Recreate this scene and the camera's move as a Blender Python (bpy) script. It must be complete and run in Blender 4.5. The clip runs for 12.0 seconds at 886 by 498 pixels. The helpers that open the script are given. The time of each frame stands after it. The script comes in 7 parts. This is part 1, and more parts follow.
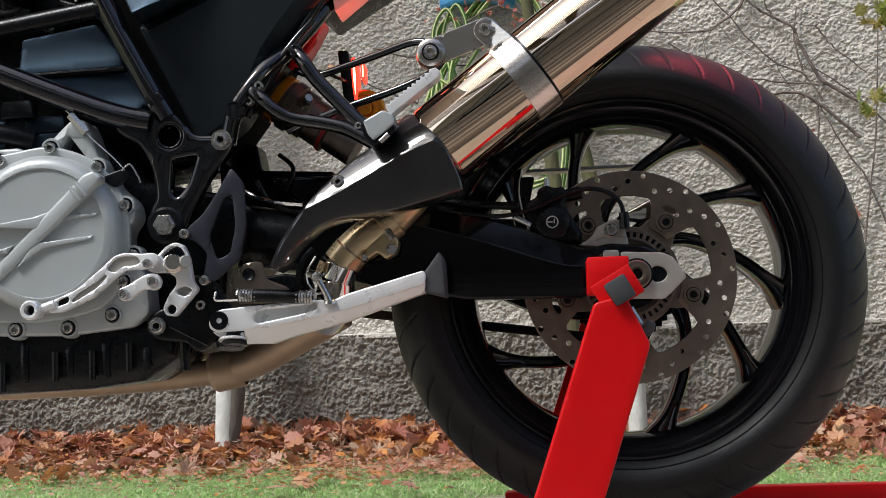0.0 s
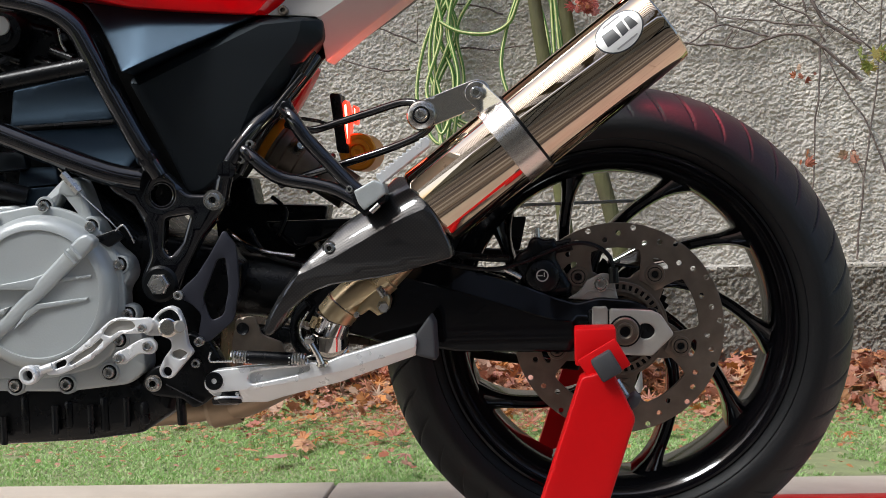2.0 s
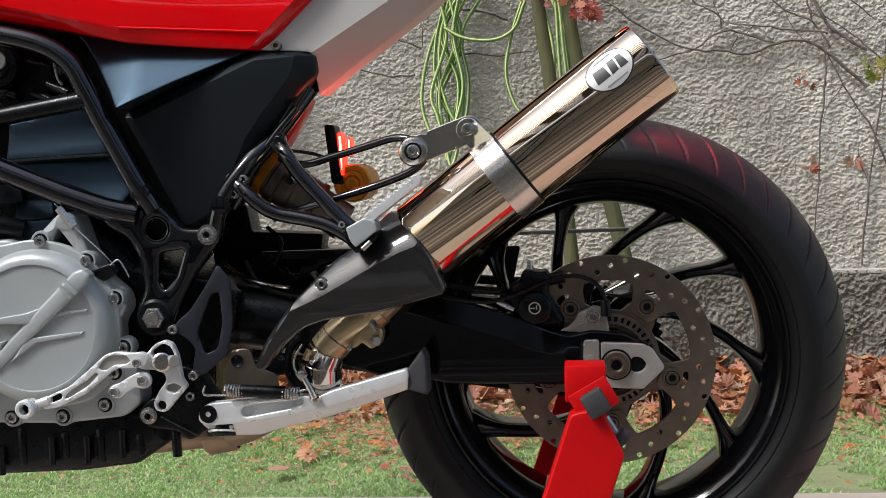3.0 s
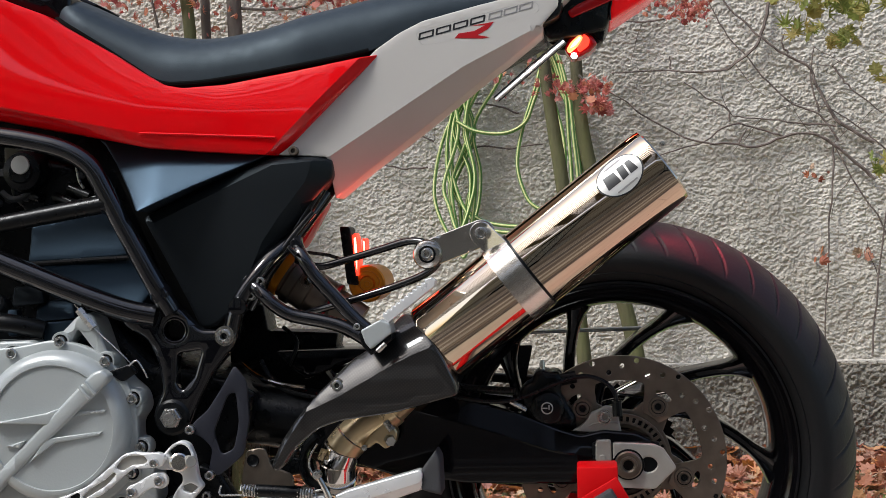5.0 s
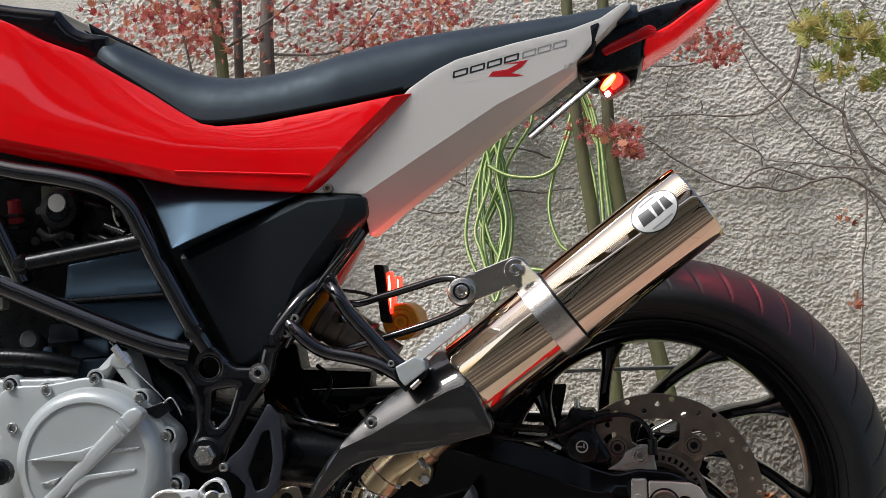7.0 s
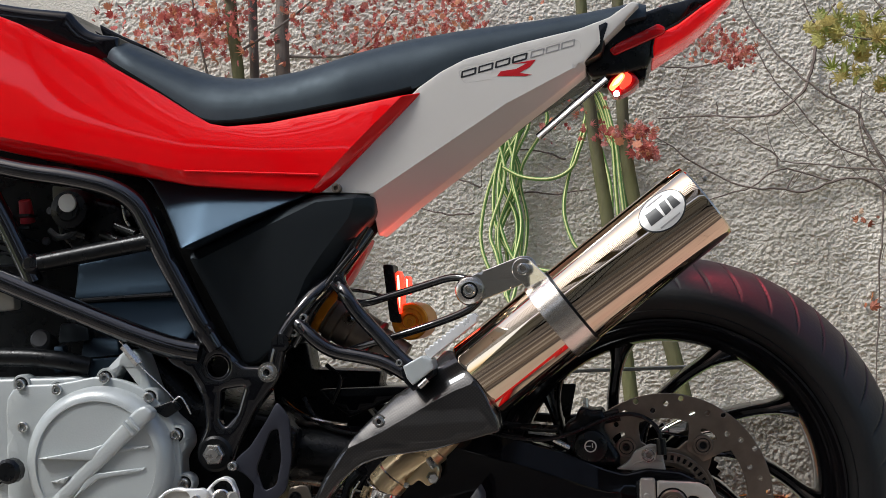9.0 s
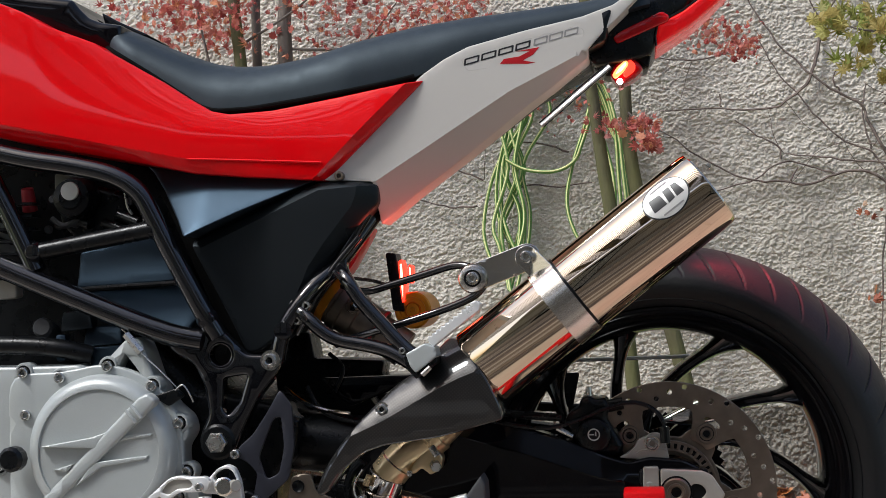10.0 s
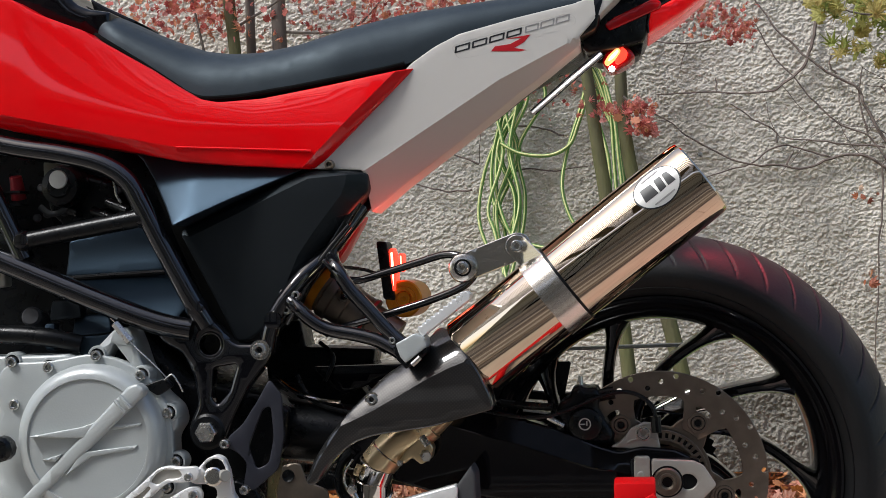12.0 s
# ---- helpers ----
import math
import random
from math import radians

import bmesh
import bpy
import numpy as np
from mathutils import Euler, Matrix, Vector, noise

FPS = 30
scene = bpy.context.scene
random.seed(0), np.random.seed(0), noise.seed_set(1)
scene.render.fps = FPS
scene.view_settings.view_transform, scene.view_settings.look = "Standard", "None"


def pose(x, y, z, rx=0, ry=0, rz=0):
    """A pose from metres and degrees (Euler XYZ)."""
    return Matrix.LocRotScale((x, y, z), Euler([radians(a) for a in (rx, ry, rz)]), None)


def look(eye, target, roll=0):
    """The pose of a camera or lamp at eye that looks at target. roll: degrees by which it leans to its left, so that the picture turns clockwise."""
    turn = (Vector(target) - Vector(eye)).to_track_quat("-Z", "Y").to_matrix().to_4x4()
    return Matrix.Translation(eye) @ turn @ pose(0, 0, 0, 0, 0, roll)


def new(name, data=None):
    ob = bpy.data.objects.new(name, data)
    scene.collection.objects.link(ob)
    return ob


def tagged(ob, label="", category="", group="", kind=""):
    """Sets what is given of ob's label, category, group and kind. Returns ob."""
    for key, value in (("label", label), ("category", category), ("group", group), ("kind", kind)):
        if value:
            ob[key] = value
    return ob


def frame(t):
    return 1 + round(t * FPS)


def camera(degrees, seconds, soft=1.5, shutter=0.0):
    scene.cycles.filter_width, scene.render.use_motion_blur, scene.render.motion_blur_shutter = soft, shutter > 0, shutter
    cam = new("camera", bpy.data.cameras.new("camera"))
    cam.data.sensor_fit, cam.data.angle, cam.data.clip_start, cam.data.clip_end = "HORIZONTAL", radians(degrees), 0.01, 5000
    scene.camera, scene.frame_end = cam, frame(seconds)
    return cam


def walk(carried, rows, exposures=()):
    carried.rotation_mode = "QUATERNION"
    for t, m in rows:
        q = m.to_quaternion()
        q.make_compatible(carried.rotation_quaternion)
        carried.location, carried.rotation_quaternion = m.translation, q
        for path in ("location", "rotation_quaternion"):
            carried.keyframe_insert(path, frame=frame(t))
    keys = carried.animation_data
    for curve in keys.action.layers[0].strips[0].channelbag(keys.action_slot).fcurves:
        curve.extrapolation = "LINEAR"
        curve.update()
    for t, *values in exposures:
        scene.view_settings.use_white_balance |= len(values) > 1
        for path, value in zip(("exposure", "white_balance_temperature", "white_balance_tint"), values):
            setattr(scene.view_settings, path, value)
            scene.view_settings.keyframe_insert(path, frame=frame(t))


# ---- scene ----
cam = camera(33.3, 12.0, soft=0.5)
PATH = [
    (0, (-0.108, -1.942, 0.243), (-0.247, 0.048, 0.387), -1.7),
    (0.5, (-0.103, -1.947, 0.289), (-0.24, 0.044, 0.418), -1.7),
    (1, (-0.11, -1.929, 0.424), (-0.244, 0.065, 0.488), -1.6),
    (1.5, (-0.108, -1.948, 0.48), (-0.249, 0.046, 0.46), -1.6),
    (2, (-0.08, -1.964, 0.521), (-0.234, 0.028, 0.433), -1.6),
    (2.5, (-0.065, -1.969, 0.554), (-0.233, 0.021, 0.437), -1.6),
    (3, (-0.047, -1.969, 0.59), (-0.225, 0.019, 0.472), -1.6),
    (3.2, (-0.042, -1.971, 0.6), (-0.22, 0.02, 0.489), -1.6),
    (4.8, (-0.039, -1.992, 0.619), (-0.228, -0.002, 0.596), -1.6),
    (5, (-0.047, -1.998, 0.618), (-0.237, -0.007, 0.608), -1.6),
    (5.5, (-0.057, -1.996, 0.612), (-0.251, -0.006, 0.631), -1.6),
    (6, (-0.061, -1.999, 0.605), (-0.265, -0.01, 0.646), -1.6),
    (6.5, (-0.059, -1.998, 0.598), (-0.275, -0.01, 0.652), -1.6),
    (7, (-0.054, -1.998, 0.601), (-0.281, -0.011, 0.661), -1.6),
    (9, (-0.037, -1.998, 0.595), (-0.293, -0.016, 0.661), -1.6),
    (9.5, (-0.041, -1.996, 0.586), (-0.3, -0.014, 0.652), -1.6),
    (10, (-0.038, -1.994, 0.583), (-0.298, -0.012, 0.646), -1.6),
    (10.5, (-0.021, -1.988, 0.592), (-0.284, -0.007, 0.653), -1.6),
    (11, (-0.024, -1.978, 0.589), (-0.286, 0.004, 0.643), -1.6),
    (11.5, (-0.025, -1.98, 0.593), (-0.286, 0.002, 0.636), -1.6),
    (12, (-0.028, -1.983, 0.595), (-0.288, 0.0, 0.63), -1.6),
]
walk(cam, [(t, look(eye, target, roll)) for t, eye, target, roll in PATH], exposures=[(0, 0.8), (12, 0.8)])

# ---- light: an overcast autumn day ----
world = bpy.data.worlds.new("sky")
scene.world = world
world.use_nodes = True
wn = world.node_tree
sky = wn.nodes.new("ShaderNodeTexSky")
sky.sky_type, sky.sun_disc = "NISHITA", False
sky.sun_elevation, sky.sun_rotation = radians(53.6), radians(231)
sky.dust_density, sky.ozone_density = 3.0, 1.5
wn.links.new(sky.outputs[0], wn.nodes["Background"].inputs[0])
wn.nodes["Background"].inputs[1].default_value = 0.13
sun = new("sun", bpy.data.lights.new("sun", "SUN"))
sun.data.energy, sun.data.angle, sun.data.color = 1.95, radians(14), (0.94, 0.98, 1.0)
sun.matrix_world = look((-2.3, -1.85, 4.0), (0, 0, 0))


# ---- materials ----
def mat(name, color, rough=0.5, metal=0.0, color2=None, scale=8.0, amount=0.5, rvar=0.0, bump=0.0, bscale=60.0,
        coat=0.0, emit=0.0, stretch=None, spec=0.5, detail=5.0, island=0.0, sky_tint=None):
    """A principled surface: two colours mixed by noise, roughness that varies, and a fine relief."""
    m = bpy.data.materials.new(name)
    m.use_nodes = True
    t = m.node_tree
    b = t.nodes["Principled BSDF"]
    b.inputs["Base Color"].default_value = (*color, 1)
    b.inputs["Roughness"].default_value, b.inputs["Metallic"].default_value = rough, metal
    b.inputs["Coat Weight"].default_value, b.inputs["Coat Roughness"].default_value = coat, 0.04
    b.inputs["Specular IOR Level"].default_value = spec
    # tints the highlights with the blue of reflected sky
    if sky_tint:
        b.inputs["Specular Tint"].default_value = (*sky_tint, 1)
    co = t.nodes.new("ShaderNodeTexCoord")
    mp = t.nodes.new("ShaderNodeMapping")
    mp.inputs["Scale"].default_value = stretch or (1, 1, 1)
    t.links.new(co.outputs["Object"], mp.inputs[0])

    def tex(sc):
        n = t.nodes.new("ShaderNodeTexNoise")
        n.inputs["Scale"].default_value, n.inputs["Detail"].default_value = sc, detail
        t.links.new(mp.outputs[0], n.inputs["Vector"])
        return n
    if color2:
        n = tex(scale)
        ramp = t.nodes.new("ShaderNodeValToRGB")
        ramp.color_ramp.elements[0].position, ramp.color_ramp.elements[1].position = 0.5 - 0.25 / max(amount, .1) * .5, 0.5 + 0.25 / max(amount, .1) * .5
        ramp.color_ramp.elements[0].color, ramp.color_ramp.elements[1].color = (*color, 1), (*color2, 1)
        t.links.new(n.outputs["Fac"], ramp.inputs[0])
        out = ramp.outputs[0]
        if island:
            g = t.nodes.new("ShaderNodeNewGeometry")
            hs = t.nodes.new("ShaderNodeHueSaturation")
            mr = t.nodes.new("ShaderNodeMapRange")
            mr.inputs[3].default_value, mr.inputs[4].default_value = 1 - island, 1 + island
            t.links.new(g.outputs["Random Per Island"], mr.inputs[0])
            t.links.new(mr.outputs[0], hs.inputs["Value"])
            t.links.new(out, hs.inputs["Color"])
            out = hs.outputs[0]
        t.links.new(out, b.inputs["Base Color"])
    if rvar:
        n = tex(scale * 2.3)
        mr = t.nodes.new("ShaderNodeMapRange")
        mr.inputs[1].default_value, mr.inputs[2].default_value = 0.3, 0.7
        mr.inputs[3].default_value, mr.inputs[4].default_value = max(rough - rvar, 0.0), min(rough + rvar, 1.0)
        t.links.new(n.outputs["Fac"], mr.inputs[0])
        t.links.new(mr.outputs[0], b.inputs["Roughness"])
    if bump:
        n = tex(bscale)
        bu = t.nodes.new("ShaderNodeBump")
        bu.inputs["Strength"].default_value, bu.inputs["Distance"].default_value = bump, 0.01
        t.links.new(n.outputs["Fac"], bu.inputs["Height"])
        t.links.new(bu.outputs[0], b.inputs["Normal"])
    if emit:
        b.inputs["Emission Color"].default_value = (*color, 1)
        b.inputs["Emission Strength"].default_value = emit
    return m


def leaf_mat(name, stops, rough=0.6, through_light=0.25):
    """Leaves: one colour a leaf, by the island, with darker veins."""
    m = mat(name, (0.2, 0.1, 0.05), rough, bump=0.3, bscale=90)
    t = m.node_tree
    b = t.nodes["Principled BSDF"]
    g = t.nodes.new("ShaderNodeNewGeometry")
    ramp = t.nodes.new("ShaderNodeValToRGB")
    while len(ramp.color_ramp.elements) < len(stops):
        ramp.color_ramp.elements.new(0.5)
    for i, c in enumerate(stops):
        ramp.color_ramp.elements[i].position = i / (len(stops) - 1)
        ramp.color_ramp.elements[i].color = (*c, 1)
    t.links.new(g.outputs["Random Per Island"], ramp.inputs[0])
    n = t.nodes.new("ShaderNodeTexNoise")
    n.inputs["Scale"].default_value = 70
    mx = t.nodes.new("ShaderNodeMix")
    mx.data_type, mx.blend_type = "RGBA", "MULTIPLY"
    mx.inputs[0].default_value = 0.35
    t.links.new(ramp.outputs[0], mx.inputs[6])
    t.links.new(n.outputs["Fac"], mx.inputs[7])
    t.links.new(mx.outputs[2], b.inputs["Base Color"])
    tr = t.nodes.new("ShaderNodeBsdfTranslucent")
    ms = t.nodes.new("ShaderNodeMixShader")
    ms.inputs[0].default_value = through_light
    t.links.new(mx.outputs[2], tr.inputs["Color"])
    t.links.new(b.outputs[0], ms.inputs[1])
    t.links.new(tr.outputs[0], ms.inputs[2])
    t.links.new(ms.outputs[0], t.nodes["Material Output"].inputs["Surface"])
    return m


RED = mat("red_paint", (0.76, 0.001, 0.004), 0.35, color2=(0.7, 0.001, 0.004), scale=3, coat=0.7, spec=0.05)
STAND_RED = mat("red_powder_coat", (0.62, 0.003, 0.005), 0.4, color2=(0.55, 0.003, 0.005), scale=9, rvar=0.06, bump=0.04, bscale=260, spec=0.25)
WHITE = mat("white_paint", (0.6, 0.57, 0.53), 0.35, color2=(0.56, 0.53, 0.49), scale=5, rvar=0.05, coat=0.2)
GLOSS = mat("gloss_black", (0.003, 0.003, 0.004), 0.08, color2=(0.005, 0.005, 0.006), scale=20, rvar=0.03, spec=0.28)
RIM_BLACK = mat("satin_gloss_black", (0.003, 0.003, 0.004), 0.1, color2=(0.005, 0.005, 0.006), scale=14, rvar=0.03, spec=0.55)
FRAME = mat("frame_enamel", (0.003, 0.003, 0.004), 0.06, color2=(0.005, 0.005, 0.006), scale=20, rvar=0.02, spec=0.85)
# sheenless near-black that stands in for shade in gaps and behind covers
GAP_SHADE = mat("dull_gap_shade", (0.003, 0.003, 0.003), 0.9, color2=(0.005, 0.005, 0.005), scale=30, spec=0.05)
# SATIN, MATTE and SEAT carry reflected sky blue in base colour and specular tint
SATIN = mat("satin_side_plastic", (0.009, 0.0105, 0.012), 0.42, color2=(0.012, 0.0135, 0.015), scale=4, rvar=0.04, bump=0.03, bscale=600, spec=0.26, sky_tint=(0.7, 0.88, 1.0))
BLACK = mat("satin_black", (0.0025, 0.003, 0.0037), 0.3, color2=(0.005, 0.0057, 0.0066), scale=25, rvar=0.08, bump=0.06, bscale=300, spec=0.25)
MATTE = mat("matte_black_plastic", (0.009, 0.012, 0.015), 0.46, color2=(0.011, 0.014, 0.018), scale=3, bump=0.03, bscale=700, spec=0.75, sky_tint=(0.42, 0.7, 1.0))
SEAT = mat("seat_vinyl", (0.009, 0.012, 0.015), 0.56, color2=(0.013, 0.017, 0.021), scale=30, rvar=0.06, bump=0.05, bscale=700, sky_tint=(0.7, 0.88, 1.0))
RUBBER = mat("tyre_rubber", (0.006, 0.0066, 0.0072), 0.48, color2=(0.01, 0.0108, 0.0115), scale=9, rvar=0.1, bump=0.06, bscale=220, spec=0.25)
SOFT = mat("grey_rubber", (0.035, 0.037, 0.04), 0.7, color2=(0.05, 0.05, 0.053), scale=20, bump=0.08, bscale=200)
CAST = mat("cast_alloy_paint", (0.45, 0.475, 0.47), 0.36, 0.2, color2=(0.4, 0.425, 0.42), scale=6, rvar=0.08, bump=0.05, bscale=420)
ALLOY = mat("milled_alloy", (0.86, 0.86, 0.85), 0.3, 0.35, color2=(0.79, 0.79, 0.78), scale=14, rvar=0.05, bump=0.02, bscale=600)
STEEL = mat("polished_steel", (0.68, 0.56, 0.43), 0.035, 1.0, color2=(0.62, 0.5, 0.37), scale=5, rvar=0.015)
BRUSHED = mat("brushed_steel", (0.72, 0.68, 0.62), 0.22, 1.0, color2=(0.64, 0.6, 0.54), scale=40, rvar=0.05, stretch=(1, 1, 8))
DISC = mat("disc_steel", (0.25, 0.205, 0.165), 0.42, 0.9, color2=(0.17, 0.14, 0.11), scale=50, rvar=0.1)
CHAIN = mat("oily_chain_steel", (0.06, 0.042, 0.03), 0.5, 0.6, color2=(0.03, 0.022, 0.017), scale=60, rvar=0.1)
BOLT = mat("bolt_steel", (0.62, 0.61, 0.58), 0.28, 0.95, color2=(0.48, 0.47, 0.44), scale=60, rvar=0.06)
CHROME = mat("bright_chrome", (0.86, 0.85, 0.83), 0.08, 1.0, color2=(0.8, 0.79, 0.77), scale=20, rvar=0.03)
BARE = mat("bare_casting", (0.45, 0.43, 0.385), 0.4, 0.4, color2=(0.35, 0.33, 0.295), scale=30, rvar=0.08, bump=0.05, bscale=400)
GOLD = mat("heat_tinted_steel", (0.78, 0.62, 0.38), 0.3, 0.85, color2=(0.62, 0.46, 0.26), scale=12, rvar=0.05)
DUSTY = mat("dusty_tan_steel", (0.5, 0.38, 0.26), 0.5, 0.5, color2=(0.4, 0.29, 0.19), scale=14, rvar=0.1, bump=0.05)
# amber anodising, its base raised to include glow from the marker lamp
AMBER = mat("amber_anodised", (0.85, 0.32, 0.02), 0.3, 0.5, color2=(0.7, 0.24, 0.015), scale=15)
ANOD = mat("grey_anodised", (0.022, 0.023, 0.033), 0.45, 0.4, color2=(0.028, 0.03, 0.041), scale=30, rvar=0.06)
LAMP_RED = mat("red_lens", (0.62, 0.003, 0.006), 0.12, color2=(0.45, 0.002, 0.005), scale=40, coat=0.2)
LENS_LIT = mat("lit_tail_lens", (0.8, 0.006, 0.008), 0.15, color2=(0.55, 0.003, 0.006), scale=45, coat=0.2, emit=0.18)
LED_RED = mat("lit_red_led", (1.0, 0.04, 0.02), 0.3, emit=1.4)
LED_AMBER = mat("lit_amber_led", (1.0, 0.3, 0.1), 0.3, emit=1.5)
LED_CORE = mat("lit_pale_led", (1.0, 0.6, 0.36), 0.3, emit=2.0)
LED_WHITE = mat("lit_white_led", (0.9, 0.95, 1.0), 0.3, emit=4.0)
INK = mat("black_print", (0.015, 0.015, 0.016), 0.4)
GREY_INK = mat("grey_print", (0.28, 0.27, 0.26), 0.4)
RED_INK = mat("red_print", (0.45, 0.01, 0.015), 0.35)
STICKER = mat("clear_sticker_edge", (0.56, 0.53, 0.49), 0.4, color2=(0.5, 0.47, 0.44), scale=30)
SILVER_INK = mat("silver_print", (0.62, 0.61, 0.58), 0.4, 0.3)


def carbon():
    """Twill-woven fibre under clear lacquer."""
    m = mat("carbon_fibre", (0.015, 0.015, 0.016), 0.35, coat=1.0, spec=0.3)
    t = m.node_tree
    b = t.nodes["Principled BSDF"]
    co = t.nodes.new("ShaderNodeTexCoord")
    facs = []
    for turn in (40, -50):
        mp = t.nodes.new("ShaderNodeMapping")
        mp.inputs["Rotation"].default_value = (0, radians(turn), 0)
        w = t.nodes.new("ShaderNodeTexWave")
        w.inputs["Scale"].default_value = 105
        t.links.new(co.outputs["Object"], mp.inputs[0])
        t.links.new(mp.outputs[0], w.inputs[0])
        facs.append(w)
    mx = t.nodes.new("ShaderNodeMath")
    mx.operation = "MULTIPLY"
    t.links.new(facs[0].outputs["Fac"], mx.inputs[0])
    t.links.new(facs[1].outputs["Fac"], mx.inputs[1])
    ramp = t.nodes.new("ShaderNodeValToRGB")
    ramp.color_ramp.elements[0].color, ramp.color_ramp.elements[1].color = (0.01, 0.01, 0.01, 1), (0.026, 0.025, 0.024, 1)
    t.links.new(mx.outputs[0], ramp.inputs[0])
    t.links.new(ramp.outputs[0], b.inputs["Base Color"])
    return m


CARBON = carbon()
STUCCO = mat("spatter_stucco", (0.45, 0.415, 0.36), 0.92, color2=(0.61, 0.57, 0.505), scale=3.2, amount=0.8, bump=0.5, bscale=190, spec=0.2)
# grey foot coat, its base also lowered for light occluded near the ground
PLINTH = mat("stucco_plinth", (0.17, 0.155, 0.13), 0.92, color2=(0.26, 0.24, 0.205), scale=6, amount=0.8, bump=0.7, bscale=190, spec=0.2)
TILE = mat("terrace_tile", (0.44, 0.37, 0.3), 0.5, color2=(0.54, 0.46, 0.38), scale=7, rvar=0.12, bump=0.06, bscale=120)
GROUT = mat("grout", (0.3, 0.26, 0.22), 0.9, color2=(0.22, 0.19, 0.16), scale=30, bump=0.2)
SOIL = mat("soil", (0.17, 0.17, 0.09), 0.95, color2=(0.24, 0.28, 0.12), scale=12, bump=0.6, bscale=40)
GRASS = leaf_mat("grass_blades", [(0.22, 0.46, 0.09), (0.46, 0.68, 0.25), (0.3, 0.58, 0.14), (0.72, 0.73, 0.46), (0.5, 0.71, 0.3), (0.36, 0.62, 0.18), (0.6, 0.62, 0.38)], through_light=0.35)
LITTER = leaf_mat("dry_leaves", [(0.6, 0.24, 0.08), (0.36, 0.11, 0.07), (0.7, 0.4, 0.2), (0.5, 0.18, 0.13), (0.6, 0.44, 0.3), (0.3, 0.11, 0.07), (0.68, 0.28, 0.07), (0.62, 0.3, 0.24), (0.46, 0.2, 0.1)])
MAPLE_RED = leaf_mat("maple_leaves_red", [(0.5, 0.09, 0.08), (0.72, 0.24, 0.19), (0.36, 0.07, 0.07), (0.75, 0.34, 0.18), (0.6, 0.18, 0.16), (0.68, 0.3, 0.26)], through_light=0.45)
MAPLE_GREEN = leaf_mat("maple_leaves_green", [(0.3, 0.36, 0.09), (0.42, 0.42, 0.12), (0.52, 0.4, 0.14), (0.26, 0.34, 0.1)], through_light=0.45)
BARK = mat("mossy_bark", (0.115, 0.12, 0.04), 0.85, color2=(0.065, 0.055, 0.032), scale=18, bump=0.4, bscale=70, stretch=(1, 1, 0.3))
BARK_DARK = mat("dark_bark", (0.09, 0.07, 0.06), 0.85, color2=(0.15, 0.13, 0.11), scale=18, bump=0.4, bscale=70, stretch=(1, 1, 0.3))
TIMBER = mat("oiled_timber", (0.23, 0.18, 0.135), 0.6, color2=(0.13, 0.1, 0.075), scale=9, stretch=(0.15, 1, 1))
BOARD = mat("pale_boards", (0.5, 0.46, 0.4), 0.6, color2=(0.3, 0.27, 0.23), scale=14, stretch=(0.1, 1, 1), amount=0.9)
LIME = mat("lime_wash", (0.6, 0.6, 0.57), 0.9, color2=(0.42, 0.42, 0.38), scale=20, bump=0.3, bscale=80)
VINE = mat("dry_vine", (0.08, 0.06, 0.052), 0.9, color2=(0.19, 0.15, 0.13), scale=30, bump=0.3, bscale=150)
HOSE = mat("green_hose", (0.1, 0.24, 0.06), 0.4, color2=(0.17, 0.34, 0.09), scale=10)
HOSE_Y = mat("yellow_hose_stripe", (0.82, 0.82, 0.42), 0.4, color2=(0.72, 0.74, 0.34), scale=10)
BLUE = mat("blue_plastic", (0.05, 0.28, 0.55), 0.45, color2=(0.06, 0.32, 0.6), scale=6)
HOUSE = mat("house_render", (0.6, 0.57, 0.52), 0.8, color2=(0.54, 0.51, 0.46), scale=3, bump=0.1, bscale=60)


# ---- mesh helpers ----
def part(name, bm, material, parent=None, label="", sharp=35):
    """Links a bmesh as one mesh object under a thing or a part."""
    me = bpy.data.meshes.new(name)
    bmesh.ops.recalc_face_normals(bm, faces=bm.faces[:])
    for f in bm.faces:
        f.smooth = True
    bm.to_mesh(me)
    bm.free()
    me.set_sharp_from_angle(angle=radians(sharp))
    me.materials.append(material)
    return linked(name, me, parent, label)


def linked(name, me, parent=None, label=""):
    ob = new(name, me)
    if parent is not None:
        ob.parent = parent
        if parent.type == "EMPTY":
            ob.matrix_parent_inverse = Matrix.Translation(parent.location).inverted()
    if label:
        ob["label"] = label
    return ob


def thing(name, at, label, category, group="", kind=""):
    ob = new(name)
    ob.location = at
    ob.empty_display_size = 0.1
    return tagged(ob, label, category, group, kind)


def catmull(pts, sub=6, closed=False):
    """A smooth line through the points."""
    p = [Vector(q) for q in pts]
    n = len(p)
    out = []
    for i in range(n if closed else n - 1):
        a, b, c, d = (p[(i + k) % n] if closed else p[min(max(i + k, 0), n - 1)] for k in (-1, 0, 1, 2))
        for j in range(sub):
            u = j / sub
            out.append(0.5 * ((2 * b) + (c - a) * u + (2 * a - 5 * b + 4 * c - d) * u * u + (3 * b - a - 3 * c + d) * u ** 3))
    if not closed:
        out.append(p[-1])
    return out


